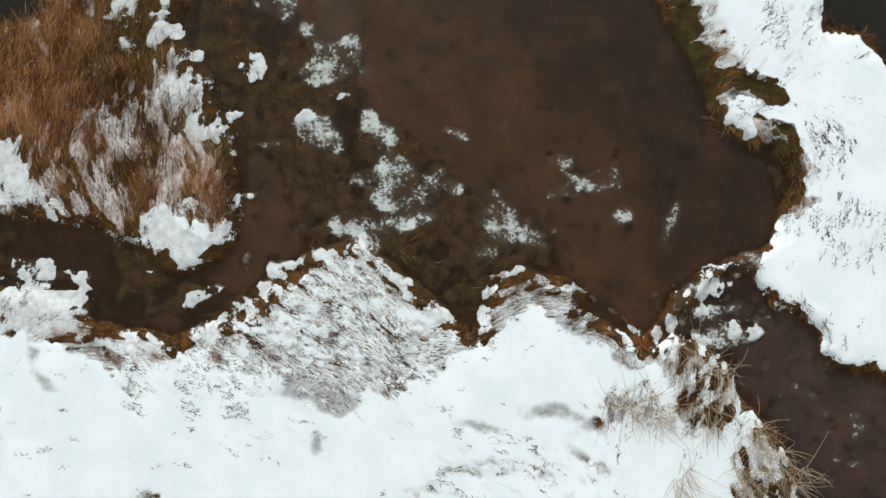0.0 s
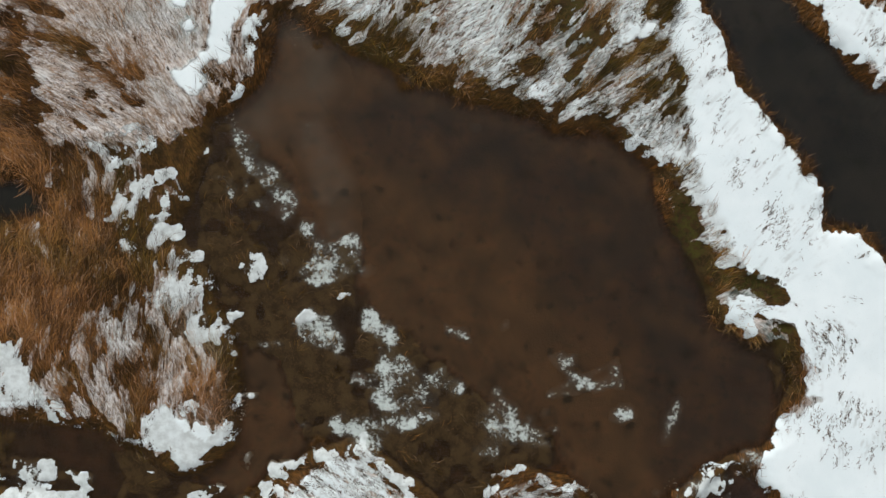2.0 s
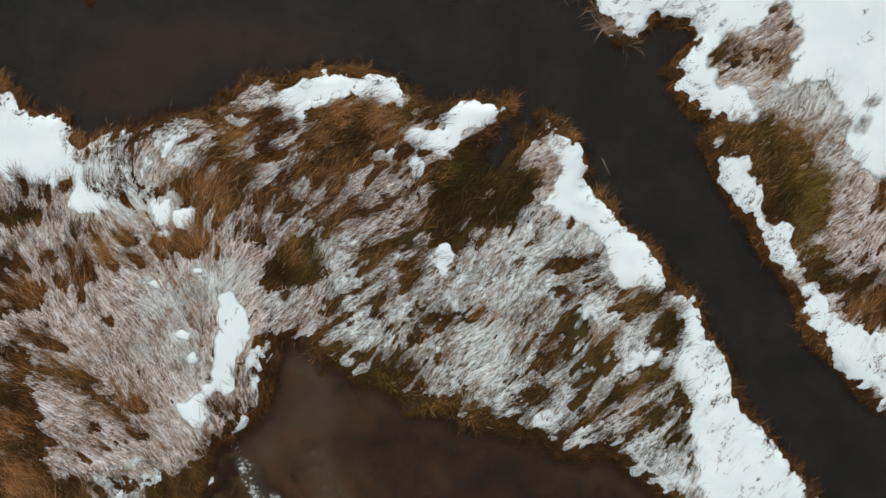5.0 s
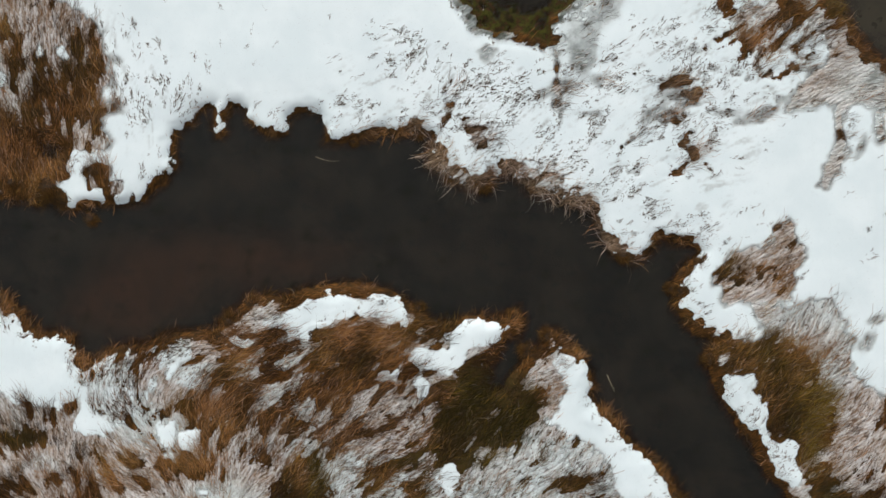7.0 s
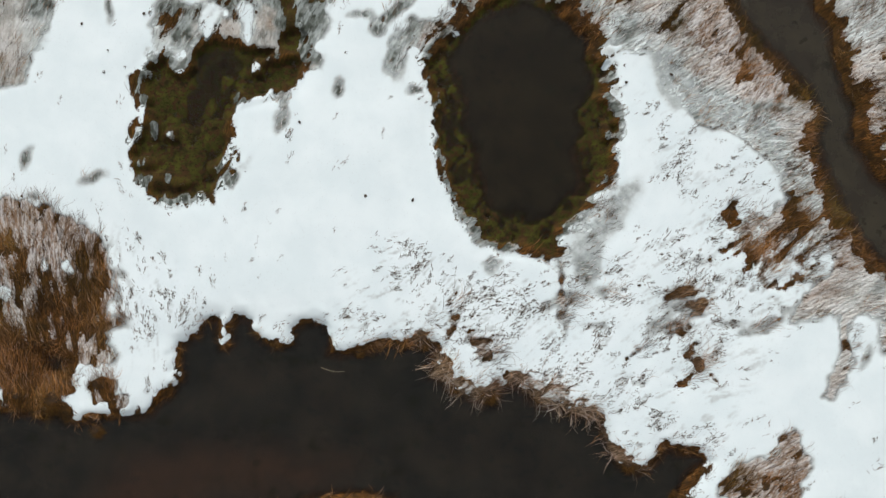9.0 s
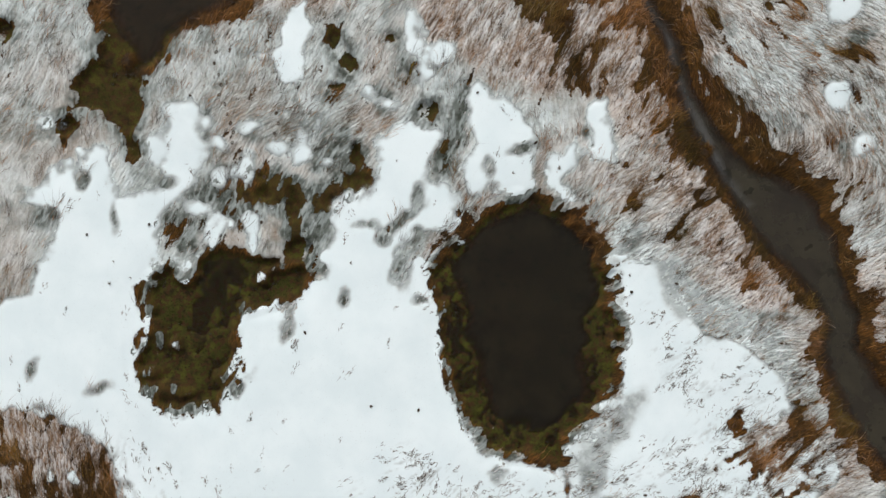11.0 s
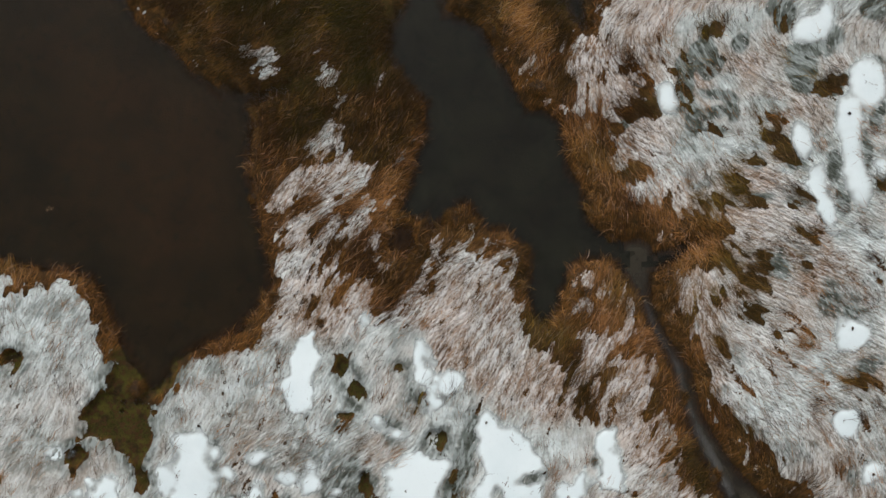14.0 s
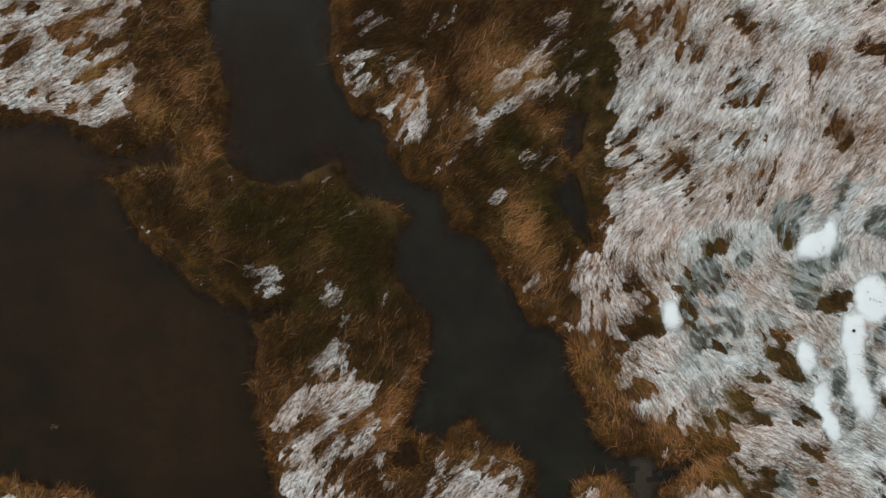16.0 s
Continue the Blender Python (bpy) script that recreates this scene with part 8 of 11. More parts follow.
blobs("east felt", [(14.85, 22.96, 0.16, 0.4, -30), (15.17, 23.79, 0.28, 0.12, 30)], snow=-0.05, frost=0.95, cool=0.9, wet=0.3, lace=0.15, soft=0.15)
zone("far bank mat", [(13.79, 43.72), (15.57, 44.17), (16.6, 43.74), (16.46, 38.93), (15.41, 38.56), (14.51, 40.79), (14.06, 42.6)], snow=-0.12, frost=0.94, cool=0.6, calm=0.55, soft=0.25)
zone("pond side mat", [(4.58, 44.08), (5.79, 44.45), (6.45, 42.82), (5.9, 41.23), (5.35, 41.65), (5.15, 42.86)], frost=0.92, cool=0.3, calm=0.2, soft=0.2)
blobs("thawing drift", [(8.1, 58.13, 0.27, 0.58, -10), (11.13, 59.73, 0.4, 0.22, 0), (10.1, 58.96, 0.45, 0.18, 30), (9.21, 56.58, 0.22, 0.4, 0), (11.01, 56.32, 0.54, 0.18, 0)], snow=0.02, slush=0.7, lace=0.12, cool=1, soft=0.3)
ribbon("south shore", [(-16.12, -1.28, 0.68), (-13.71, -1.98, 0.68), (-12.11, -3.03, 0.6), (-9.1, -3.19, 0.48), (-7.1, -2.23, 0.48), (-5.99, -1.18, 0.48), (-3.69, 0.02, 0.6), (-1.68, -1.42, 0.52), (0.32, -2.79, 0.52), (1.28, -1.58, 0.4), (2.33, -0.78, 0.4), (4.33, -1.18, 0.4), (6.33, -3.19, 0.4), (7.34, -3.99, 0.4)], dens=0.3, fringe=0, soft=0.3)
zone("hollow felt", [(8.16, 59.9), (9.2, 60.87), (10.2, 60.83), (11.02, 61.41), (11.84, 61.88), (13.26, 62.54), (14.47, 62.5), (16.48, 62.63), (16.16, 53.21), (12.96, 53.52), (11.79, 54.56), (10.21, 55.22), (8.82, 55.47), (8.04, 56.29), (7.68, 57.51)], snow=-0.1, slush=0, frost=1.02, cool=0.6, calm=0.65, wet=0, lace=0.15, pale=0.3, soft=0.4)
blobs("hollow tan", [(11.05, 59.4, 0.48, 0.32, 0), (11.92, 58.37, 0.4, 0.28, 0), (10.82, 55.4, 1.0, 0.32, 10), (12.91, 57.94, 0.6, 0.4, 0), (9.13, 58.87, 0.4, 0.32, 0), (13.96, 59.3, 0.52, 0.32, 0)], cool=0.15, calm=0.3, soft=0.25)
blobs("hollow pale", [(9.26, 56.65, 1.0, 0.6, 20), (12.82, 61.35, 0.8, 0.4, 30), (11.31, 57.99, 0.8, 0.2, -10), (11.0, 60.81, 0.8, 0.28, 30), (13.45, 56.11, 0.4, 1.0, 0), (10.13, 58.83, 0.4, 0.28, 0), (14.43, 61.29, 0.8, 0.32, 20)], wet=0, cool=1, calm=0.9, slush=0.4, soft=0.2)
blobs("hollow wet", [(9.25, 59.96, 0.44, 0.4, 20), (9.47, 59.46, 0.4, 0.52, 0), (10.66, 60.1, 0.26, 0.3, 0), (12.77, 59.1, 0.52, 0.8, 10), (13.17, 59.83, 0.8, 0.24, 0), (13.99, 60.27, 0.4, 0.4, 0), (15.47, 61.34, 0.44, 0.48, 0), (14.09, 61.95, 0.16, 0.36, -10), (15.41, 57.73, 0.28, 0.72, 0), (13.87, 55.62, 0.32, 0.52, 0), (9.79, 58.34, 0.6, 0.2, -10), (9.53, 57.65, 0.52, 0.2, 10), (10.3, 57.82, 0.18, 0.44, 0), (12.54, 61.96, 0.6, 0.32, 30), (11.93, 61.58, 0.24, 0.6, 0), (15.56, 59.25, 0.28, 0.28, 0), (14.2, 54.48, 0.32, 0.48, 0), (8.88, 57.47, 0.32, 0.6, 0), (14.97, 56.06, 0.24, 0.72, 0)], wet=1, cool=1, calm=0.6, soft=0.14)
blobs("hollow gaps", [(12.23, 61.01, 0.28, 0.62, -10), (12.16, 60.61, 0.26, 0.26, 0), (8.69, 58.76, 0.32, 0.88, -5), (8.59, 59.48, 0.24, 0.32, 0), (7.55, 57.92, 0.46, 0.26, 30), (8.4, 57.93, 0.32, 0.24, 0), (13.73, 58.51, 0.46, 0.4, 0), (14.34, 58.79, 0.36, 0.2, 10), (11.67, 57.5, 0.32, 0.16, 0), (11.59, 56.86, 0.32, 0.18, 40), (12.11, 56.26, 0.32, 0.44, 30), (12.5, 55.78, 0.28, 0.24, -20), (12.49, 54.54, 0.58, 0.26, 10), (12.98, 54.12, 0.26, 0.36, 30), (10.0, 54.78, 0.78, 0.36, 20), (10.79, 54.44, 0.58, 0.2, 0), (10.61, 55.21, 0.36, 0.2, 0), (11.13, 55.79, 0.26, 0.12, 0), (9.59, 57.04, 0.36, 0.1, 0)], snow=-0.2, frost=0.2, dens=0.4, olive=0.85, pale=-0.15, wet=0.8, soft=0.1)
blobs("hollow gaps", [(14.34, 57.53, 0.2, 0.16, -30), (15.44, 55.0, 0.32, 0.32, 0), (6.71, 55.62, 0.46, 0.24, 25), (6.53, 57.41, 0.72, 0.16, 35), (9.59, 60.55, 0.36, 0.2, 30), (9.75, 59.41, 0.32, 0.16, 30)], snow=-0.2, frost=0.2, dens=0.4, olive=0.85, pale=-0.15, wet=0.8, soft=0.1)
blobs("hollow brown gaps", [(12.79, 54.37, 0.28, 0.16, 0), (9.79, 54.63, 0.36, 0.14, 15), (13.93, 58.4, 0.16, 0.12, 0), (6.47, 57.39, 0.44, 0.08, 35), (11.69, 57.48, 0.18, 0.08, 0)], olive=0.1, pale=0.3, dens=0.9, soft=0.08)
blobs("hollow thaw", [(13.2, 60.57, 0.83, 0.49, 20), (13.65, 60.96, 0.45, 0.74, -25), (15.08, 58.77, 0.69, 0.74, 0), (15.22, 58.16, 0.52, 0.56, 0), (14.46, 57.38, 0.6, 0.92, 0), (14.39, 56.48, 0.45, 0.74, 0), (14.66, 55.17, 0.45, 0.92, 15), (14.48, 55.78, 0.43, 0.56, 0), (13.22, 54.76, 0.52, 0.96, 10), (13.5, 54.01, 0.47, 0.69, 0), (12.01, 55.12, 0.54, 0.47, 0), (12.68, 56.54, 0.4, 0.69, 0), (8.07, 58.26, 0.38, 0.63, 0), (15.48, 55.54, 0.34, 0.47, 0)], snow=0.02, lace=0.15, slush=0.8, stems=0, wet=0, cool=1, soft=0.22)
blobs("hollow drift", [(13.2, 60.57, 0.67, 0.34, 20), (13.65, 60.96, 0.29, 0.58, -25), (15.08, 58.77, 0.54, 0.58, 0), (15.22, 58.16, 0.36, 0.4, 0), (14.46, 57.38, 0.45, 0.76, 0), (14.39, 56.48, 0.29, 0.58, 0), (14.66, 55.17, 0.29, 0.76, 15), (14.48, 55.78, 0.27, 0.4, 0), (13.22, 54.76, 0.36, 0.81, 10), (13.5, 54.01, 0.31, 0.54, 0), (12.01, 55.12, 0.38, 0.31, 0), (12.68, 56.54, 0.25, 0.54, 0), (8.07, 58.26, 0.22, 0.47, 0), (15.48, 55.54, 0.18, 0.31, 0)], snow=0.14, lace=0.15, slush=0.1, stems=0, soft=0.2)
ribbon("hollow curl", [(14.03, 61.31, 0.28), (14.25, 61.94, 0.24), (14.67, 62.49, 0.28), (15.28, 62.97, 0.24)], snow=0.06, slush=0.5, lace=0.15, soft=0.2)
ribbon("hollow curl", [(11.26, 56.49, 0.24), (10.25, 56.42, 0.28), (9.26, 56.85, 0.24)], snow=0.03, slush=0.8, lace=0.15, soft=0.2)
zone("channel murk", [(-7.97, 69.27), (-5.37, 69.18), (-4.22, 67.34), (-2.7, 64.88), (-1.56, 63.13), (-3.15, 63.39), (-4.76, 63.44), (-6.74, 64.21), (-7.68, 65.85)], alt=1, soft=0.6)
blobs("thin rime", [(-12.44, 67.61, 1.0, 0.24, 15), (-14.28, 66.57, 1.2, 0.2, 0), (-11.16, 66.97, 0.4, 0.8, 0), (-1.83, 67.05, 1.2, 0.8, 0), (-1.48, 65.44, 1.0, 0.8, -40), (2.57, 66.71, 1.8, 0.6, 30)], frost=0.42, pale=0.55, soft=0.25)
blobs("shore slush", [(-14.62, -0.75, 0.9, 0.49, -10), (-13.08, -0.97, 0.45, 0.29, -30), (-12.76, -1.37, 0.36, 0.16, 0), (-15.07, -1.93, 0.72, 0.67, 0), (-13.64, -1.85, 0.94, 0.45, 0), (-8.67, -1.63, 0.76, 0.36, 20), (-8.01, -1.37, 0.31, 0.22, 0), (-7.03, -0.43, 0.27, 0.36, 0), (-6.04, -0.75, 0.22, 0.4, 0), (-10.43, -0.87, 0.18, 0.11, 0), (-6.04, -1.52, 0.4, 0.4, 0), (-6.58, 1.11, 0.31, 0.11, 0), (-9.55, 5.52, 0.76, 0.49, 30), (-8.9, 5.94, 0.36, 0.45, 0)], snow=0.06, island=0.7, slush=0.65, lace=1, frost=0.8, soft=0.15)
ribbon("shore rime", [(-14.52, -2.57, 0.52), (-12.72, -3.17, 0.48), (-10.72, -3.18, 0.48), (-8.91, -3.38, 0.4), (-7.31, -1.98, 0.48), (-5.7, -0.67, 0.48), (-4.5, -0.07, 0.52), (-2.9, -0.18, 0.48), (-1.29, -1.18, 0.48), (0.11, -2.58, 0.48)], snow=0.035, island=0.7, slush=0.7, lace=1, soft=0.25)
ribbon("shore rime", [(1.31, -2.38, 0.4), (1.71, -1.18, 0.4), (2.72, -0.78, 0.36), (4.32, -1.18, 0.36), (5.92, -1.99, 0.36), (7.12, -3.19, 0.32)], snow=0.035, island=0.7, slush=0.7, lace=1, soft=0.25)
zone("creek head rime", [(6.09, 55.13), (7.48, 54.45), (9.1, 55.04), (10.33, 55.8), (12.72, 55.33), (13.65, 53.09), (13.17, 50.7), (12.5, 48.31), (10.62, 45.97), (9.87, 47.59), (8.92, 49.23), (8.46, 50.65), (8.99, 51.63), (10.02, 52.6), (9.86, 53.61), (8.07, 54.27)], snow=-0.1, slush=0, frost=0.87, cool=0.12, calm=0.35, dens=0.9, wet=0, lace=0.3, soft=0.2)
ribbon("side inlet bank", [(6.47, 54.32, 0.8), (7.46, 53.89, 0.8), (8.65, 53.65, 0.6), (9.65, 53.52, 0.48), (9.02, 52.43, 0.52), (8.0, 51.87, 0.6), (7.76, 50.87, 0.52), (8.43, 49.65, 0.48), (9.09, 48.42, 0.48), (9.55, 47.2, 0.48)], frost=0.1, pale=0.25, olive=0.25, dens=1.2, wet=0, soft=0.15)
blobs("creek head gaps", [(11.05, 51.91, 0.52, 0.78, -15), (10.74, 50.42, 0.52, 0.32, 0), (9.68, 54.52, 0.62, 0.26, 15), (10.29, 55.2, 0.52, 0.24, -25), (10.81, 54.48, 0.32, 0.16, 0), (12.59, 54.49, 0.52, 0.28, 0), (12.81, 53.32, 0.34, 0.2, 0), (12.84, 52.31, 0.26, 0.4, 0), (10.29, 49.07, 0.42, 0.32, -40), (9.74, 49.84, 0.18, 0.36, -20), (11.64, 49.79, 0.16, 0.28, 0), (8.69, 50.28, 0.26, 0.32, 0), (10.35, 46.46, 0.26, 0.44, 20), (10.87, 46.36, 0.18, 0.4, 20), (14.56, 48.09, 0.24, 0.16, 0), (9.67, 47.86, 0.28, 0.28, 0), (6.91, 55.61, 0.52, 0.24, 20)], snow=-0.2, frost=0.25, olive=0.65, pale=0.05, dens=0.8, wet=0.3, soft=0.13)
blobs("creek head wet", [(11.86, 52.14, 0.3, 0.48, 15), (11.25, 54.67, 0.36, 0.16, 0), (14.91, 48.64, 0.6, 0.32, 20), (14.17, 50.47, 0.6, 0.24, 0)], wet=0.75, cool=1, soft=0.2)
blobs("creek head pink", [(8.7, 55.25, 0.6, 0.24, 20), (9.98, 51.2, 0.52, 0.4, 0), (10.09, 48.19, 0.8, 0.4, 10), (11.32, 49.15, 0.6, 0.4, 0)], cool=-0.2, calm=0.3, frost=0.88, soft=0.3)
blobs("creek head drift", [(14.4, 49.64, 0.58, 0.29, 35), (14.11, 46.54, 0.45, 0.49, 0)], snow=0.13, lace=0.2, slush=0.1, soft=0.2)
zone("creek bank rime", [(8.36, 51.58), (9.0, 49.55), (9.84, 47.32), (10.8, 45.89), (12.16, 44.65), (13.75, 44.1), (14.38, 44.99), (12.21, 46.25), (10.86, 47.9), (10.31, 49.92), (9.76, 51.54)], frost=0.92, cool=0.15, calm=0.15, dens=0.9, soft=0.2)
zone("creek bank rime", [(6.65, 48.02), (7.41, 46.79), (8.46, 44.76), (9.51, 43.02), (10.46, 41.29), (11.42, 39.66), (12.17, 37.83), (10.96, 37.87), (9.83, 40.3), (8.49, 42.35), (7.54, 44.18), (6.59, 46.01), (6.03, 47.43)], frost=0.93, cool=0.2, calm=0.2, dens=0.9, soft=0.2)
blobs("creek bank rime", [(6.25, 48.13, 0.72, 1.0, -15), (5.48, 49.16, 0.6, 0.24, 30), (6.89, 49.41, 0.2, 0.56, -20), (6.0, 50.04, 0.8, 0.16, 35)], frost=0.82, cool=0, soft=0.25)
blobs("creek bank gaps", [(7.97, 45.37, 0.26, 0.78, 25), (9.01, 43.14, 0.2, 0.68, 30), (7.21, 46.6, 0.16, 0.58, 20), (10.21, 46.51, 0.62, 0.2, -40), (9.69, 49.33, 0.2, 0.58, 20), (11.39, 45.47, 0.58, 0.16, -30), (10.64, 40.68, 0.26, 0.62, 25), (9.13, 50.75, 0.52, 0.16, 30)], frost=0.2, olive=0.45, pale=0.25, soft=0.15)
blobs("pool rime", [(-8.12, 43.64, 1.2, 0.44, 0), (-9.35, 42.67, 0.72, 0.4, 0), (-6.94, 42.8, 0.52, 0.44, 0), (-5.9, 43.97, 0.36, 0.72, 0), (-5.04, 42.54, 0.32, 0.48, 0)], frost=0.88, moss=0.15, wet=0.5, cool=1, calm=0.5, soft=0.3)
blobs("pool olive", [(-3.1, 43.99, 0.52, 0.4, -20), (-3.92, 43.35, 0.4, 0.24, 0), (-6.5, 44.19, 0.4, 0.16, 0)], frost=0.1, moss=0.6, olive=0.8, soft=0.2)
zone("field by the creek", [(8.64, 36.08), (10.94, 36.02), (11.23, 35.41), (10.1, 34.64), (11.06, 32.81), (10.45, 32.42), (8.86, 32.86)], snow=0.09, stems=1, lace=0.7, soft=0.2)
ribbon("thaw edge", [(7.85, 40.71, 0.8), (8.42, 39.49, 1.2), (10.0, 38.65, 1.0), (11.39, 38.01, 0.8), (12.15, 36.39, 0.6)], snow=0, slush=0.8, frost=1, cool=1, wet=0.2, lace=0.15, soft=0.35)
ribbon("thaw edge", [(6.73, 36.12, 0.52), (5.81, 35.14, 1.08), (4.88, 34.06, 0.92), (4.06, 33.58, 0.52)], snow=0.02, slush=0.9, cool=1, lace=0.15, soft=0.3)
ribbon("crack", [(3.97, 33.74, 0.14), (4.09, 32.98, 0.16), (4.03, 32.18, 0.2)], snow=-0.1, frost=0.4, pale=0.1, soft=0.12)
blobs("brown streaks", [(11.9, 34.35, 0.76, 0.24, 25), (10.89, 33.86, 0.76, 0.2, 10), (10.12, 35.2, 0.32, 0.24, 60), (12.67, 34.73, 0.36, 0.28, 30), (11.28, 33.36, 0.6, 0.12, 10)], snow=-0.1, frost=0.3, pale=0.1, olive=0.1, cool=0.1, dens=1.2, lace=1, soft=0.18)
blobs("bank rime", [(12.72, 36.78, 0.32, 1.2, -10), (13.13, 35.56, 0.2, 0.6, -10)], frost=0.92, cool=0.7, calm=0.2, soft=0.2)
ribbon("hay fringe", [(-1.01, 31.0, 0.48), (-0.53, 30.18, 0.52), (-0.25, 29.38, 0.72), (0.34, 28.96, 0.8), (1.34, 28.94, 0.6)], snow=-0.06, frost=0.4, pale=0.8, dens=1.2, stems=1, lace=1, soft=0.2)
ribbon("hay fringe", [(2.26, 29.51, 0.44), (2.95, 29.1, 0.72), (3.84, 28.67, 0.76), (4.74, 28.31, 0.56), (5.23, 28.04, 0.36), (5.35, 27.33, 0.36), (5.9, 26.62, 0.36), (6.39, 26.11, 0.32)], snow=-0.06, frost=0.4, pale=0.8, dens=1.2, stems=1, lace=1, soft=0.2)
blobs("hay in the snow", [(1.15, 30.8, 0.32, 0.18, -20), (1.28, 30.34, 0.28, 0.28, 0)], snow=-0.06, frost=0.45, pale=0.8, stems=1, lace=1, soft=0.14)
blobs("west rust", [(-14.67, 30.23, 1.2, 0.72, 20), (-13.62, 32.01, 1.0, 0.6, -20), (-13.08, 29.39, 0.6, 0.6, 0)], frost=0.22, pale=0.35, olive=0, dens=1.2, soft=0.35)
blobs("west pocket", [(-14.07, 28.57, 0.68, 0.44, 10), (-14.71, 28.33, 0.4, 0.32, 0)], snow=-0.2, frost=0, olive=0.5, pale=-0.5, dens=0.5, soft=0.15)
blobs("meadow rust", [(-14.55, 17.23, 1.2, 0.48, 20), (-14.96, 15.43, 1.0, 0.6, 0), (-13.33, 18.82, 1.0, 0.28, 15), (-6.08, 22.56, 1.2, 0.6, 0), (-4.48, 21.54, 1.0, 0.48, -20), (-7.07, 23.17, 1.2, 0.28, 0), (-1.67, 22.32, 1.0, 0.4, 10), (-15.39, 12.62, 1.2, 0.6, 0)], frost=0.3, pale=0.5, olive=0, dens=1.2, soft=0.3)
blobs("meadow green", [(4.48, 15.64, 0.6, 1.0, -20), (5.07, 14.23, 0.48, 0.4, 0), (3.47, 14.85, 0.32, 0.28, 0), (2.88, 16.06, 0.4, 0.18, 0)], frost=0.35, olive=1, pale=-0.2, moss=0.25, soft=0.25)
zone("cool mat", [(6.48, 70.32), (16.7, 69.96), (16.49, 63.95), (12.49, 64.29), (9.45, 63.4), (5.99, 61.91), (5.91, 65.52)], cool=0.42, calm=0.48, soft=0.6)
zone("cool mats", [(-10.05, 49.34), (-6.01, 50.23), (-1.63, 49.11), (4.31, 46.33), (5.82, 43.28), (8.16, 40.81), (9.28, 37.97), (7.51, 39.22), (5.78, 41.88), (2.23, 43.78), (-2.95, 45.13), (-7.38, 44.45), (-10.2, 43.93)], cool=0.75, calm=0.7, frost=0.97, soft=0.5)
zone("cool mats", [(9.66, 51.19), (16.49, 51.8), (16.18, 40.58), (13.82, 42.45), (11.48, 44.73), (10.14, 47.17)], cool=0.55, calm=0.5, soft=0.5)
blobs("paler rime", [(-5.14, 45.8, 1.2, 0.72, 0), (-3.92, 46.36, 0.6, 0.48, 0)], wet=0.2, soft=0.3)
blobs("grey pool rime", [(-7.82, 42.86, 0.72, 0.4, 20), (-4.66, 41.17, 0.4, 0.28, 0), (-7.58, 37.24, 0.8, 0.4, 0), (-10.0, 36.71, 0.8, 0.28, 0)], frost=0.7, moss=0.3, wet=0.5, cool=1, soft=0.25)
ribbon("shore veil", [(-5.48, 15.48, 0.52), (-4.79, 14.07, 0.88), (-5.09, 12.67, 1.0), (-4.7, 11.06, 1.2), (-3.91, 9.45, 1.4), (-3.72, 7.85, 1.0)], veil=1, film=0, soft=0.35)
blobs("slush film", [(-3.89, 6.85, 0.9, 0.45, 15), (-4.53, 7.41, 0.4, 0.27, 0), (-3.29, 7.04, 0.36, 0.58, 0), (-5.72, 8.66, 0.31, 0.49, 0)], film=0.85, soft=0.2)
blobs("west hay", [(-14.54, 8.52, 1.2, 1.4, 0), (-14.57, 4.31, 1.4, 1.2, 0), (-14.93, 10.73, 0.8, 0.8, 0)], pale=0.66, frost=0.3, olive=0, soft=0.4)
blobs("pool edge snow", [(-10.68, 39.73, 0.27, 0.45, 0), (-10.95, 38.54, 0.22, 0.31, 0), (-10.6, 36.72, 0.31, 0.18, 0), (-9.42, 36.09, 0.36, 0.18, 0), (-7.55, 38.44, 0.22, 0.45, 0), (-7.11, 39.63, 0.31, 0.18, 0), (-9.87, 41.32, 0.36, 0.18, 0), (-8.66, 41.58, 0.31, 0.18, 0), (-0.46, 41.05, 0.18, 0.27, 0), (-0.1, 39.44, 0.16, 0.31, 0), (5.96, 40.87, 0.2, 0.22, 0), (6.12, 39.66, 0.16, 0.4, 0), (0.03, 37.03, 0.16, 0.27, 0), (5.78, 38.07, 0.18, 0.31, 0)], snow=0.045, lace=1, slush=0.7, moss=0.2, island=0.5, soft=0.15)
blobs("creek head rust", [(6.44, 52.85, 1.2, 0.36, -30), (5.18, 51.08, 0.24, 1.12, -10), (6.98, 50.83, 0.36, 0.92, -20), (5.62, 52.27, 0.8, 0.24, 30), (9.25, 53.17, 0.8, 0.24, -30), (4.63, 52.9, 0.32, 0.8, 0)], frost=0.42, pale=0.45, olive=0.1, cool=0, dens=1.2, soft=0.25)
blobs("hollow drift", [(-9.28, 46.53, 0.58, 0.45, 0), (-10.12, 45.35, 0.36, 0.63, 0), (-7.14, 44.46, 0.54, 0.36, 0), (-6.89, 46.05, 0.45, 0.27, 0), (-5.91, 45.22, 0.36, 0.31, 0), (-7.94, 44.28, 0.31, 0.45, 0), (-5.0, 45.6, 0.27, 0.4, 0), (-8.71, 45.51, 0.45, 0.27, 0)], snow=0.11, lace=0.15, slush=0.1, moss=0, soft=0.24)
blobs("bank stems", [(10.95, 11.5, 1.0, 1.2, -35), (12.34, 7.49, 1.2, 1.4, -30), (13.32, 3.47, 1.4, 1.2, 0), (10.36, 13.51, 0.6, 0.8, -30), (14.31, 0.66, 1.2, 1.2, 0)], stems=0.75, lace=1, soft=0.6)
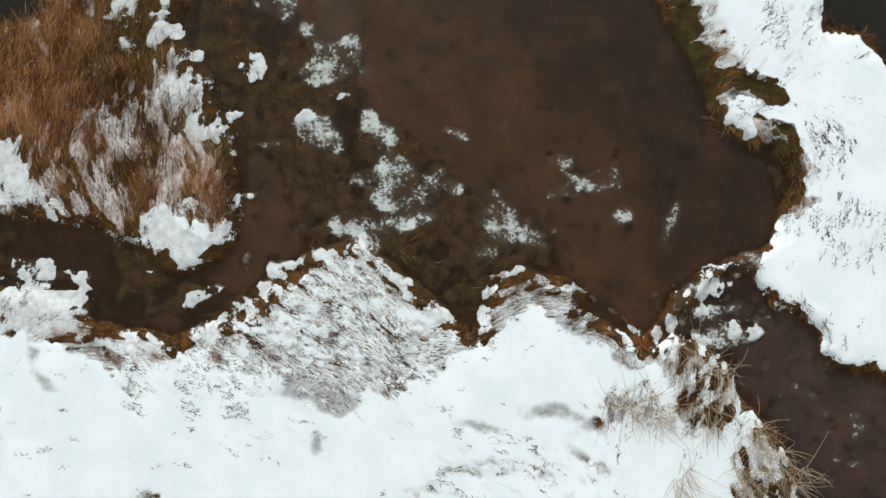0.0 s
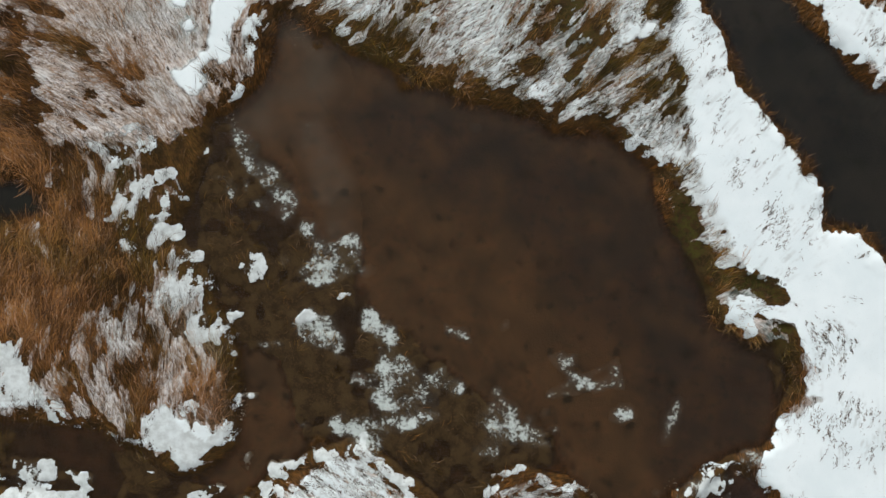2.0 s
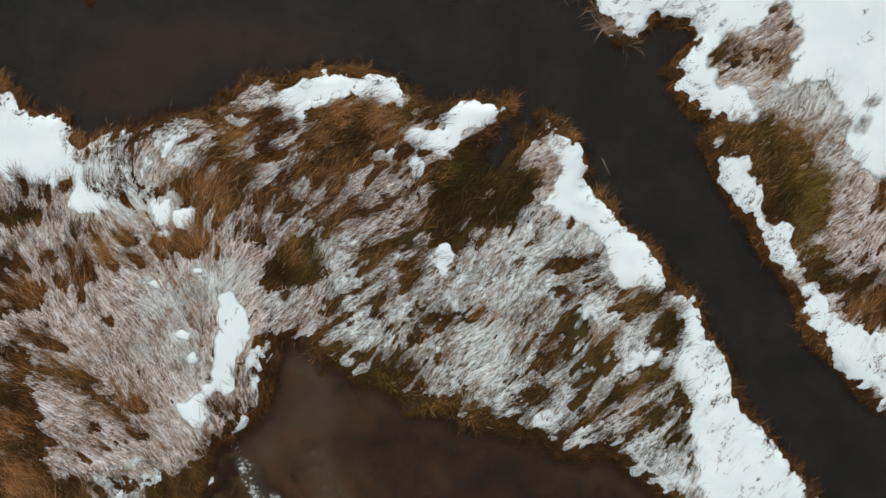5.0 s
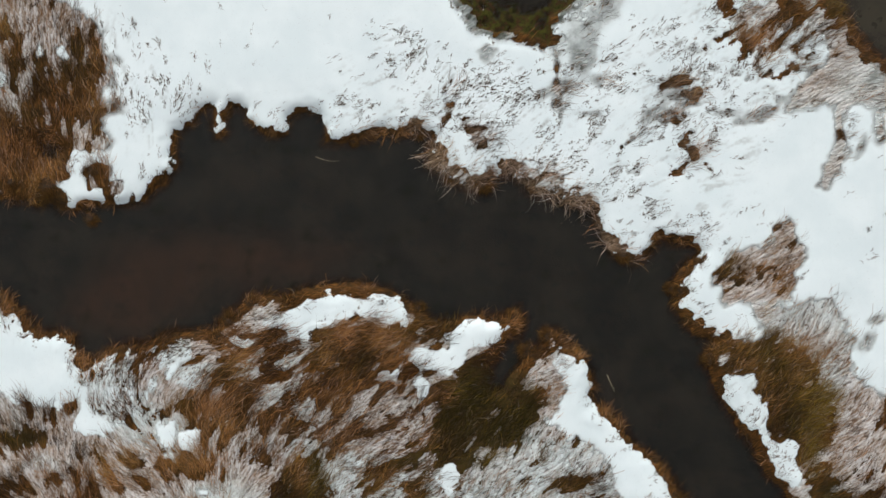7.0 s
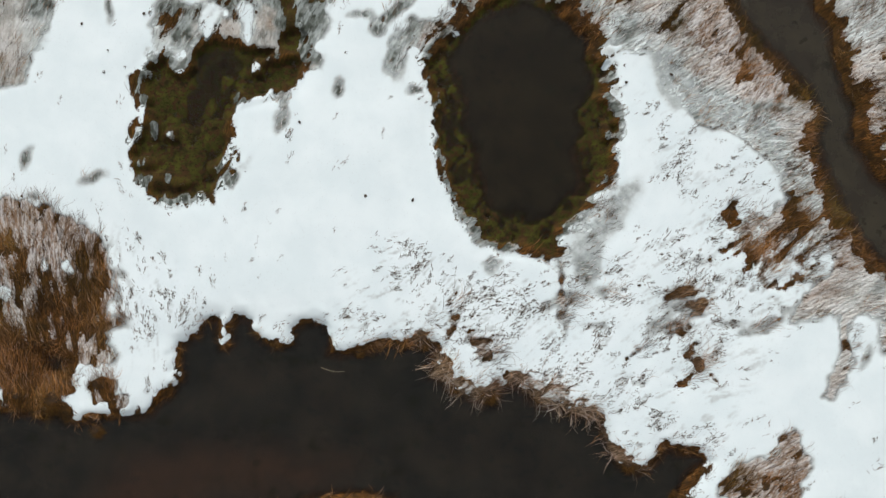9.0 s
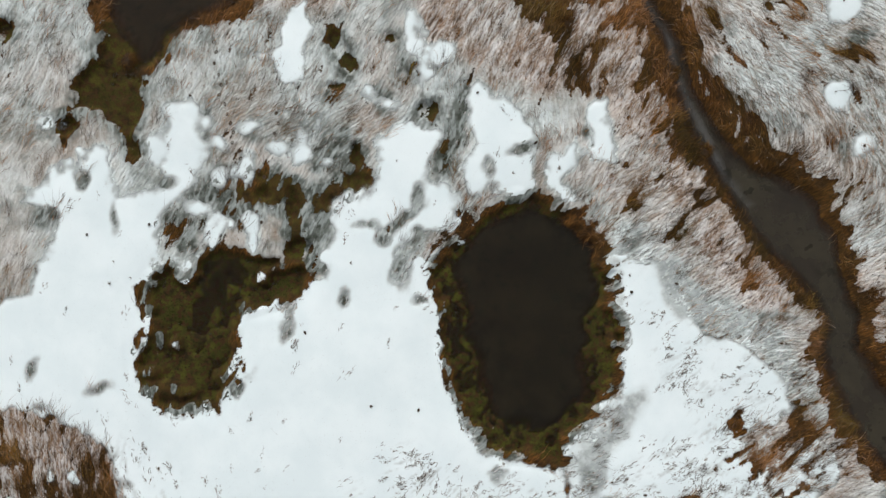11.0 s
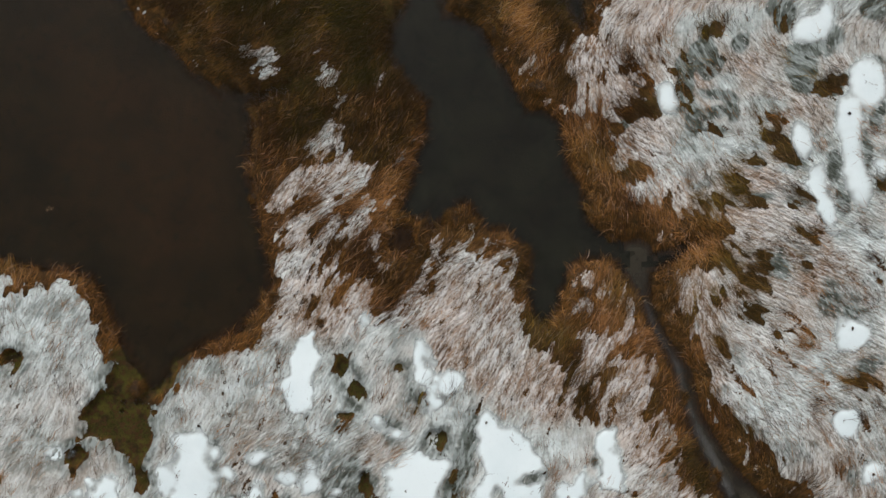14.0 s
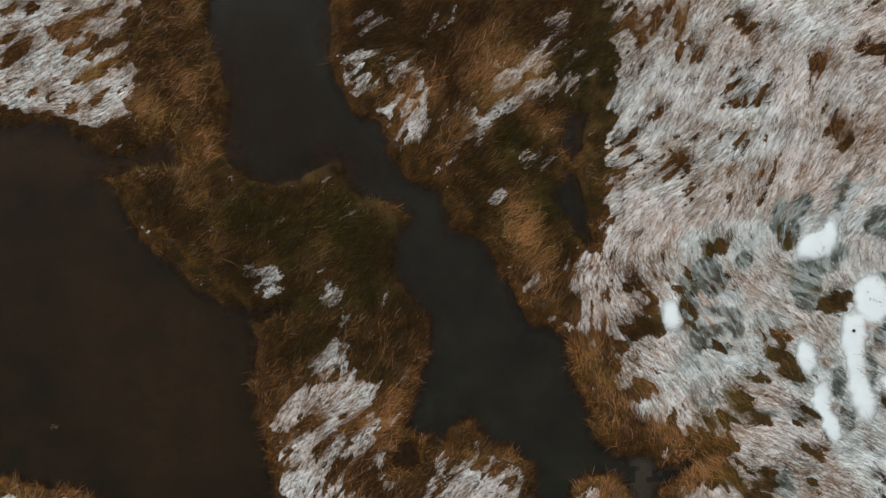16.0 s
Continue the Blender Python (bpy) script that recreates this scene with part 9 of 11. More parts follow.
blobs("slush film", [(-1.69, 2.83, 0.54, 0.63, 0), (-1.89, 1.83, 0.76, 0.45, 20), (-1.29, 1.03, 0.94, 0.36, 10), (-2.69, 0.73, 0.4, 0.49, 0), (-2.09, 3.43, 0.36, 0.27, 0), (-4.8, 4.44, 0.54, 0.36, 20), (-0.29, 2.43, 0.63, 0.2, -30), (2.22, 1.22, 0.49, 0.36, 20), (3.12, 0.32, 0.72, 0.2, -20), (-4.29, 6.24, 0.81, 0.45, 0), (-2.49, 4.43, 0.27, 0.36, 0)], film=1.02, soft=0.2)
blobs("closed rime", [(10.81, 66.86, 0.88, 0.6, 0), (14.31, 64.67, 0.72, 0.72, 0), (10.85, 68.96, 0.6, 0.48, 0), (12.29, 61.29, 0.48, 0.48, 0)], frost=0.84, soft=0.25)

# where dead stems stick out of the snow
zone("stems", [(-3.74, 32.47), (-1.69, 34.42), (0.28, 33.37), (3.88, 33.29), (4.24, 31.48), (5.37, 28.26), (2.19, 29.33), (-0.18, 30.78), (-2.98, 30.85)], stems=0.9,soft=0.6)
zone("stems", [(4.28, 33.08), (8.31, 34.59), (13.31, 34.28), (12.86, 32.09), (10.17, 28.55), (10.54, 26.94), (8.14, 26.99), (5.77, 28.25)], stems=0.8,soft=0.6)
zone("stems", [(-11.88, 35.06), (-9.71, 33.8), (-8.75, 31.98), (-9.38, 31), (-9.8, 29.81), (-11.98, 30.66)], stems=0.6,soft=0.4)
zone("stems", [(6.93, 39.45), (11.3, 38.14), (11.83, 35.32), (9.21, 34.79), (7.27, 36.84)], stems=0.5,soft=0.5)
zone("stems", [(8.94, 16.17), (10.32, 13.76), (12.3, 10.75), (13.29, 8.94), (10.3, 9.76), (8.92, 12.57)], stems=0.5,soft=0.5)
zone("stems", [(10.12, 7.62), (12.32, 7.02), (11.92, 6.02), (14.32, 2.22), (13.32, 2.22), (12.72, 3.82), (10.12, 4.62)], stems=0.55,soft=0.4)
zone("stems", [(-11.68, -3.98), (-9.08, -3.58), (-6.08, -4.78), (-7.08, -6.38), (-9.68, -5.58), (-11.28, -5.58)], stems=0.6,soft=0.4)
zone("stems", [(-0.08, -6.78), (3.92, -6.78), (6.32, -7.18), (6.32, -9.78), (-1.68, -9.78)], stems=0.5,soft=0.4)
zone("stems", [(5.32, -4.78), (7.32, -4.38), (9.12, -5.18), (9.12, -6.38), (6.32, -6.38)], stems=0.9,soft=0.3)
zone("stems", [(-8.08, -5.58), (-6.08, -5.18), (-4.48, -5.98), (-4.08, -7.18), (-7.28, -7.18)], stems=0.5,soft=0.4)
# sky glint painted down the middle of the creek, as paler water
ribbon("painted creek glint", [(7.06, 51.01, 0.1), (7.58, 49.79, 0.14), (8.15, 48.73, 0.16), (8.46, 47.46, 0.2), (8.82, 46.31, 0.2), (9.45, 45.13, 0.24), (10.01, 43.82, 0.2), (10.88, 42.79, 0.16)], alt=0.7,soft=0.14)

# lacy ice and slush films on the shallows
blobs("slush film", [(-4.78, 4.52, 0.64, 0.56, 0), (-3.88, 3.82, 0.36, 0.44, 0), (-2.68, 4.56, 0.28, 0.4, 0), (-2.02, 4.02, 0.44, 0.52, 0), (-1.68, 2.82, 0.76, 0.52, 0), (-1.28, 1.92, 1.16, 0.64, -10), (-2.48, 0.82, 0.84, 0.44, -20), (-2.88, 0.22, 0.5, 0.32, 0), (-0.78, 1.12, 0.52, 0.28, 0), (-2.88, 2.42, 0.36, 0.28, 0), (-0.08, 2.32, 0.52, 0.24, 20), (-3.68, 1.12, 0.32, 0.28, 0)], film=0.82,soft=0.35)
blobs("slush film", [(0.62, 4.02, 0.48, 0.18, 20), (1.92, 1.32, 0.56, 0.4, 0), (2.42, 0.72, 0.84, 0.28, 20), (3.32, 0.22, 0.52, 0.24, 0), (1.72, 0.02, 0.44, 0.44, 0), (4.32, 3.02, 0.44, 0.24, 0), (4.92, 2.32, 0.76, 0.24, 0), (6.02, 2.52, 0.4, 0.28, 0), (4.12, 1.92, 0.32, 0.2, 0), (6.32, 1.12, 0.36, 0.2, 0), (1.92, 3.02, 0.32, 0.12, 0), (2.22, 4.32, 0.2, 0.16, 0)], film=0.76,soft=0.3)
blobs("slush film", [(-4.81, 7.86, 0.4, 0.28, 0), (-3.92, 7.06, 0.64, 0.4, -20), (-4.13, 6.22, 0.92, 0.36, 0), (-2.92, 6.35, 0.44, 0.2, -20), (-7.39, 11.38, 0.18, 0.28, 0), (-6.9, 10.58, 0.24, 0.4, -40), (-6.1, 9.67, 0.36, 0.36, 0), (-5.51, 8.67, 0.32, 0.4, 0), (-6.31, 8.67, 0.4, 0.28, 0), (-5.52, 6.77, 0.2, 0.28, 0), (-4.82, 7.66, 0.28, 0.2, 0)], film=0.76,soft=0.3)
zone("frost veil", [(-6.06, 15.47), (-5.07, 15.36), (-3.87, 14.06), (-3.68, 13.05), (-4.49, 11.86), (-4.89, 11.06), (-5.69, 10.87), (-6.89, 11.28), (-7.29, 11.88), (-6.28, 13.27), (-5.87, 14.07)], veil=1,soft=0.8)
blobs("frost film", [(1.31, 11.42, 0.4, 0.24, 0), (-7.09, 10.88, 0.6, 0.4, 0)], film=0.62)
blobs("outlet film", [(9.12, -1.38, 0.72, 0.32, 0), (8.32, -2.08, 0.4, 0.24, 0), (9.32, -2.42, 0.52, 0.3, 0), (10.12, -3.02, 1.2, 0.36, 0), (10.52, -2.08, 0.44, 0.2, 0), (8.52, -2.78, 0.44, 0.32, 0), (9.92, -1.18, 0.36, 0.28, 0), (13.12, -5.18, 0.5, 0.16, -20), (13.72, -5.98, 0.24, 0.2, 0), (15.02, -6.38, 0.28, 0.2, 0), (14.72, -5.18, 0.36, 0.12, 0)], film=0.85,soft=0.3)
blobs("shore film", [(-14.48, -1.98, 1.2, 0.44, 0), (-13.48, -2.08, 0.72, 0.4, 0), (-14.88, -0.78, 0.56, 0.4, 0), (-12.88, -0.98, 0.44, 0.24, 0), (12.32, 0.92, 0.52, 0.44, 0), (10.92, -0.38, 0.52, 0.4, 0), (11.32, -0.78, 0.4, 0.4, 0)], film=0.7)
ribbon("slush web", [(3.79, 3.22, 0.16), (4.29, 2.82, 0.16), (4.89, 2.47, 0.24), (5.49, 2.11, 0.16), (6.29, 2.07, 0.2)], film=0.85,soft=0.12)
ribbon("slush web", [(4.89, 2.47, 0.16), (5.49, 2.81, 0.12), (6.13, 3.11, 0.16)], film=0.85,soft=0.12)
ribbon("slush web", [(3.69, 1.92, 0.12), (4.29, 2.12, 0.16), (4.89, 2.47, 0.12)], film=0.8,soft=0.12)
ribbon("slush web", [(8.39, 1.9, 0.16), (8.18, 1.1, 0.32), (7.88, 0.4, 0.2)], film=0.72,soft=0.12)
ribbon("slush web", [(1.28, 1.23, 0.28), (2.08, 1.52, 0.36), (2.38, 0.82, 0.28), (3.48, 0.52, 0.32)], film=0.82,soft=0.14)
ribbon("slush web", [(-7.48, 11.46, 0.24), (-7.18, 10.56, 0.32), (-6.78, 9.96, 0.28), (-5.89, 9.16, 0.36), (-5.69, 8.35, 0.24)], film=0.8,soft=0.14)
blobs("slush web", [(6.38, 1.21, 0.36, 0.24, 0), (1.28, 0.03, 0.28, 0.18, 0), (1.89, 1.92, 0.28, 0.24, 0), (0.29, 4.13, 0.36, 0.18, -30), (0.69, 3.93, 0.2, 0.14, 0)], film=0.84,soft=0.16)

# loose things
TUSSOCKS = [(-6.95, 24.81), (-7.76, 24.22), (-8.17, 23.63), (2.34, 24.13), (2.81, 22.83), (3.52, 23.41), (-0.96, 24.5), (9.31, 22.4), (8.25, 24.92), (7.91, 17.33), (-12.65, 27.91), (-3.19, 30.45), (-0.88, 30.7), (0.18, 29.08), (1.38, 28.85), (6.32, 26.23), (7.99, 25), (-14.63, 28.62), (-12.53, 29.55), (-14.04, 29.08), (-15.34, 29.22), (4.93, 51.47), (5.99, 53.44), (1.98, 53.16), (0.41, 54.2), (-6.76, 55.21), (-4.5, 50.64), (9.18, 52.95), (-6.07, 51.59), (-11.16, 48.54), (9.34, 44.74), (8.22, 47.57), (-3.76, 63.85), (-2.42, 62.2), (-8.83, 67.82), (-8.71, 65.62), (-6, 62.72)]
MORE_TUSSOCKS = [(-3.04, 67.42), (1.94, 60.85), (3.47, 58.79), (1.59, 62.46), (5.55, 61.12), (-10.81, 62.49), (-9.65, 61.45), (-2.69, 66.01), (-1.54, 64.57), (5.37, 51.75), (4.5, 49.38), (2.81, 53.03), (0.25, 54.32), (8.2, 9.38), (9.47, 5.97), (7.95, 17.58), (-4.47, 14.46), (-1.28, 13.14), (-5.65, 17.27), (14.29, 7.74), (12.35, 17.35), (-4.48, 0.12), (4.72, -1.78), (-6.88, -1.58), (1.92, -1.18)]
REEDS = [(9.42, -4.18), (9.82, -4.98), (10.92, -6.38), (11.32, -7.18), (12.02, -7.78), (10.62, -8.08), (8.92, -5.38), (8.42, -8.18), (6.52, -5.58), (7.62, -5.88), (8.32, -3.38), (12.52, -8.38)]
MORE_REEDS = [(8.98, -3.6), (8.68, -4.01), (9.58, -4.41), (10.18, -4.41), (7.57, -5.92), (8.17, -5.52), (6.76, -5.62), (7.37, -5.21), (9.38, -5.62), (9.78, -6.02), (11.19, -6.62), (11.59, -7.02), (12.0, -7.23), (11.39, -7.83), (10.99, -8.23), (12.2, -8.23), (10.59, -8.43), (10.39, -7.83), (12.8, -7.83), (8.57, -7.83), (8.47, -8.43), (5.96, -5.31), (10.99, -6.12)]
LEAVES = [(-3.29, 41.11), (6.56, 40.4), (8.05, 40.08), (6.54, 39.76), (-14.95, 36.31), (-12.56, 36.15), (-2.76, 35.96), (-1.16, 35.76), (-12.7, 42.35), (-11.72, 41.39), (-11.94, 40.69), (-11.24, 40.72), (-5.09, 38.76), (-8.9, 47.13), (-0.27, 45.88), (-1.57, 44.65), (2.52, 44.18), (3.21, 45.12), (-10.43, 42.61), (1.3, 46.97), (-4.86, 48.59), (13.99, 46.6), (14.29, 50), (14.84, 44.78), (13.47, 61.2), (15, 58.95), (14.36, 57.57), (6.87, 32.62)]
PRINTS = [(-8.0, 49.05), (-7.93, 48.69), (-8.01, 48.29), (-7.88, 47.89), (-7.79, 47.52), (-7.86, 47.17), (-7.67, 46.84), (-7.6, 46.48), (-7.49, 46.15), (-7.4, 45.83), (-7.45, 45.47), (-7.24, 45.16), (-7.18, 44.9), (-5.87, 46.47), (-5.8, 46.1), (-5.94, 45.75), (-5.79, 45.22), (-7.02, 44.25), (-6.91, 43.93), (-6.53, 44.44), (-6.38, 44.23), (-6.56, 43.44), (-6.66, 43.0), (-6.51, 42.63), (-7.19, 42.45)]
WEED = (-14.08, 54.99)
FLOATERS = [(5.79, 21.71), (-4.46, 29.72), (5.83, 21.67)]

# ---- heights ----
NAMES = list(WATERS)
ALL_D = np.stack([WATERS[n] for n in NAMES])
WET = ALL_D.min(0)
OWNER = ALL_D.argmin(0)
F = FIELD
mossy = F["moss"].copy()
for axis in (0, 1):
    mossy = np.maximum.reduce([np.roll(mossy, k, axis) for k in range(-6, 7)])
F["lace"] = np.maximum(np.maximum(F["lace"], 0.55 * mossy), smooth(1.1, 0.5, WET))
# a sodden seam of thawing snow round the bare moss
around = F["moss"].copy()
for axis in (0, 1):
    around = sum(np.roll(around, k, axis) for k in range(-4, 5)) / 9
seam = np.clip(4.5 * around * (1 - around), 0, 1) * smooth(0.8, 0.3, F["moss"]) * np.clip(0.3 + 1.6 * (fbm(PX, PY, 1.2, 55, 3) - 0.25), 0, 1)
F["snow"] = F["snow"] - 0.11 * seam
F["frost"] = np.maximum(F["frost"], 0.95 * seam)
F["wet"] = np.maximum(F["wet"], 0.75 * seam)
F["cool"] = F["cool"] + (1 - F["cool"]) * seam
F["dens"] = F["dens"] * (1 - smooth(0.01, 0.2, around))
ROUGH = fbm(PX, PY, 1.6, 51) - 0.5
FINE = fbm(PX, PY, 0.5, 61) - 0.5
LAND = 0.26 * (1 - np.exp(-np.maximum(WET, 0) / 0.22)) + (0.10 * ROUGH + 0.08 * FINE) * smooth(0.0, 0.8, WET)
BED = -np.maximum(DEPTH, 0.1) * smooth(0.0, 1.1, -WET) - 0.012
SHALLOW = 0.012 + 0.16 * ROUGH + 0.12 * FINE
k = F["shoal"] * smooth(0.0, 0.4, -WET)
BED = BED * (1 - k) + SHALLOW * k
GROUND = np.where(WET > 0, LAND, BED)
GROUND = np.maximum(GROUND, np.where(F["island"] > 0.02, 0.035 * F["island"] + 0.05 * FINE * F["island"] + GROUND * (1 - F["island"]), -9))
bog = smooth(0.3, 0.9, F["moss"]) * (WET > 0) * smooth(-0.05, 0.15, WET)
GROUND = GROUND * (1 - bog) + bog * (0.012 + 0.12 * FINE + 0.12 * ROUGH + 0.10 * (fbm(PX, PY, 0.22, 65, 2) - 0.5))


def sample(f, x, y):
    """Bilinear value of a field at places."""
    u = np.clip((x - GX[0]) / STEP, 0, NX - 1.001)
    v = np.clip((y - GY[0]) / STEP, 0, NY - 1.001)
    i, j = u.astype(int), v.astype(int)
    a, b = u - i, v - j
    return (f[j, i] * (1 - a) + f[j, i + 1] * a) * (1 - b) + (f[j + 1, i] * (1 - a) + f[j + 1, i + 1] * a) * b


LAY = [(-13.7, 5.8, 75), (-10.7, 2.8, 110), (-3.7, -2.6, -30), (-9, -4, -25), (3.1, -1.2, 15), (10, -4, 250), (12, -7, 290), (-11.7, 15.8, 120), (-13, 12.5, 165),
       (-13, 8, 80), (-2.7, 16.8, 42), (2.3, 13.8, 40), (7, 13, 45), (-6, 26, 15), (0, 27, 30), (-13, 32, 100), (11, 29, 30), (13, 24, 45), (9.3, 41, 35), (12, 35, 30),
       (-8.7, 48.2, 60), (-13, 46, 70), (0.7, 52, 55), (-4, 50, 60), (-4, 55, 50), (6, 50, 70), (13, 50, 150), (11, 57, 140), (10, 66, 50), (14, 64, 50), (3, 66, 35), (-6, 61, 40), (-13, 67, 30)]


def lay_of(x, y):
    cx = cy = 0.0
    for ax, ay, angle in LAY:
        w = 1 / ((x - ax) ** 2 + (y - ay) ** 2 + 1.5) ** 2
        cx, cy = cx + w * math.cos(radians(angle)), cy + w * math.sin(radians(angle))
    return np.arctan2(cy, cx) + 1.25 * (fbm(x, y, 2.2, 91, 3) - 0.5)


# the lay of the grass, and streaks that run along it
LAID = lay_of(PX, PY)
CX, CY = np.cos(LAID), np.sin(LAID)
LAY_C, LAY_S = np.cos(2 * LAID), np.sin(2 * LAID)


def combed(f, reach, steps):
    total = f.copy()
    for way in (1, -1):
        x, y = PX.copy(), PY.copy()
        for s in range(steps):
            x, y = x + way * sample(CX, x, y) * reach / steps, y + way * sample(CY, x, y) * reach / steps
            total += sample(f, x, y)
    return total


def ranked(f):
    """The same pattern with all values from 0 to 1 equally common."""
    order = np.empty(f.size)
    order[np.argsort(f.ravel())] = np.linspace(0, 1, f.size)
    return order.reshape(f.shape)


PATCH = ranked(combed(fbm(PX, PY, 0.55, 111, 2), 0.45, 5) / 11 + 0.35 * fbm(PX, PY, 1.6, 115, 2))
EDGE = WET + 0.5 * (fbm(PX, PY, 0.9, 119, 3) - 0.5)
RIME = smooth(-0.10, 0.10, F["frost"] * 1.06 - 0.03 - PATCH) * smooth(0.25, 0.75, EDGE)


def mesh_from(name, verts, faces, material, attributes=(), soft=True):
    """A mesh from arrays: verts n x 3, faces m x 3 or m x 4, and point attributes."""
    me = bpy.data.meshes.new(name)
    n, (m, sides) = len(verts), faces.shape
    me.vertices.add(n)
    me.vertices.foreach_set("co", np.ascontiguousarray(verts, np.float32).ravel())
    me.loops.add(m * sides)
    me.loops.foreach_set("vertex_index", np.ascontiguousarray(faces, np.int32).ravel())
    me.polygons.add(m)
    me.polygons.foreach_set("loop_start", np.arange(0, m * sides, sides, dtype=np.int32))
    me.polygons.foreach_set("loop_total", np.full(m, sides, np.int32))
    me.polygons.foreach_set("use_smooth", np.full(m, soft, bool))
    for key, values in dict(attributes).items():
        me.attributes.new(key, "FLOAT", "POINT").data.foreach_set("value", np.ascontiguousarray(values, np.float32).ravel())
    me.update(calc_edges=True)
    me.materials.append(material)
    return me


def net(nx, ny):
    i = np.arange(ny * nx).reshape(ny, nx)
    return np.stack([i[:-1, :-1], i[:-1, 1:], i[1:, 1:], i[1:, :-1]], -1).reshape(-1, 4)


# ---- ground: one sheet, fine along the flight and coarse out to the horizon ----
grow = np.cumsum(0.3 * 1.38 ** np.arange(26))
AX = np.concatenate([GX[0] - grow[::-1], GX, GX[-1] + grow])
AY = np.concatenate([GY[0] - grow[::-1], GY, GY[-1] + grow])
QX, QY = np.meshgrid(AX, AY)
QZ = np.pad(GROUND, 26, mode="edge")
away = np.maximum(np.maximum(GX[0] - QX, QX - GX[-1]), np.maximum(GY[0] - QY, QY - GY[-1]))
WET_FAR, OWNER_FAR = np.pad(WET, 26, mode="edge"), np.pad(OWNER, 26, mode="edge")
# past the flown strip the streams wind on and the ponds come to an end
flowing = np.isin(OWNER_FAR, [NAMES.index(n) for n in ("river", "creek", "pond_outlet")])
REACH = np.where(flowing, 60.0, 2.0 + 5.0 * fbm(QX, QY, 3.0, 191, 3))
QZ = np.where(away > 0, QZ + (0.25 - QZ) * np.where(WET_FAR > 0.4, smooth(2, 12, away), smooth(0.35, 1.0, away / REACH)), QZ)
west, east = np.maximum(GX[0] - QX, 0), np.maximum(QX - GX[-1], 0)
QY = QY + 5 * np.sin(west / 8) * smooth(0, 20, west) - 0.25 * west * smooth(0, 12, west) - 0.55 * east * smooth(0, 8, east) + 4 * np.sin(east / 7) * smooth(0, 20, east)
north = np.maximum(QY - GY[-1] - 12, 0)
QX = QX + 3 * np.sin(north / 9)
bed = np.pad(smooth(0.0, -0.12, GROUND), 26, mode="edge")
ground = new("ground", mesh_from("ground", np.stack([QX, QY, QZ], -1).reshape(-1, 3), net(len(AX), len(AY)), M_GROUND, dict(
    lay_c=np.pad(LAY_C, 26, mode="edge"), lay_s=np.pad(LAY_S, 26, mode="edge"), olive=np.pad(F["olive"], 26, mode="edge"), moss=np.pad(F["moss"], 26, mode="edge"), straw=np.pad(smooth(0.55, 0.78, F["pale"]) * (PX > -9.5), 26, mode="edge"), mud=np.pad(F["shoal"] * smooth(0.3, -0.1, WET), 26, mode="edge"), bed=bed * (away <= 0), away=smooth(-0.5, 0.3, away + 2.4 * (fbm(QX, QY, 1.3, 193, 4) - 0.35)) * np.where(away < 0, smooth(-0.1, 0.5, WET_FAR), smooth(0.0, 0.06, QZ)))))
tagged(ground, "dark peaty marsh ground with moss and brown thatch", "ground", kind="structure")

# ---- water: a level sheet for each body ----
LABEL = dict(pond_main="shallow dark brown pond with silty bed", pond_outlet="brown shallow outlet of the pond", river="dark slow river winding between snowy banks",
             oval_pond="small oval black pond with a mossy rim", moss_pool="shallow mossy pool in the snow", upper_pond="wide still dark brown pond",
             upper_channel="dark channel between brown grass banks", creek="narrow grey-brown creek between tussocks", inlet_pool="small dark inlet among grass", bank_gap="small dark pool among tussocks")
MURK = dict(pond_outlet=M_OUTLET, river=M_BLACK, oval_pond=M_OVAL, upper_channel=M_CHANNEL, creek=M_GREY, upper_pond=M_DARK_BROWN, moss_pool=M_DARK_BROWN, inlet_pool=M_DARK_BROWN, bank_gap=M_CHANNEL)
for number, name in enumerate(NAMES):
    skip = 1 if name == "creek" else 2
    near = np.where((OWNER_FAR == number) & (WET_FAR < (0.5 if skip == 1 else 1.8)) & (away < REACH), 1, 0)[::skip, ::skip]
    if skip == 1:
        for axis in (0, 1):
            near = np.maximum.reduce([near] + [np.roll(near, k, axis) for k in (-2, -1, 1, 2)])
    cells = net(near.shape[1], near.shape[0])
    faces = cells[near.ravel()[cells[:, 0]] > 0]
    used, inverse = np.unique(faces, return_inverse=True)
    v = np.stack([QX[::skip, ::skip].ravel()[used], QY[::skip, ::skip].ravel()[used], np.full(len(used), -0.003 if skip == 1 else 0.0)], -1)
    alt, deep = (np.pad(f, 26, mode="edge")[::skip, ::skip].ravel()[used] for f in (F["alt"], np.clip((-GROUND - 0.01) / 0.11, 0, 1)))
    tagged(new("water_" + name, mesh_from(name, v, inverse.reshape(-1, 4), MURK.get(name, M_BROWN), dict(alt=alt, deep=deep))), LABEL[name], "water", kind="structure")

# ---- snow and slush on finer nets, each drift an object of its own ----
THICK = F["snow"] + 0.07 * (fbm(PX, PY, 1.4, 81) - 0.5)
border = np.minimum(PX - GX[0], GX[-1] - PX) + 1.8 * (fbm(PX, PY, 1.1, 85, 4) - 0.5)
THICK = THICK - 0.4 * smooth(1.0, 0.2, border)
FRINGE = 0.04 + 0.8 * F["fringe"] * np.clip(fbm(PX, PY, 1.7, 83, 3) - 0.46, 0, 0.4)
THICK = np.where(F["island"] < 0.4, np.minimum(THICK, (WET - FRINGE) * 0.9), THICK)


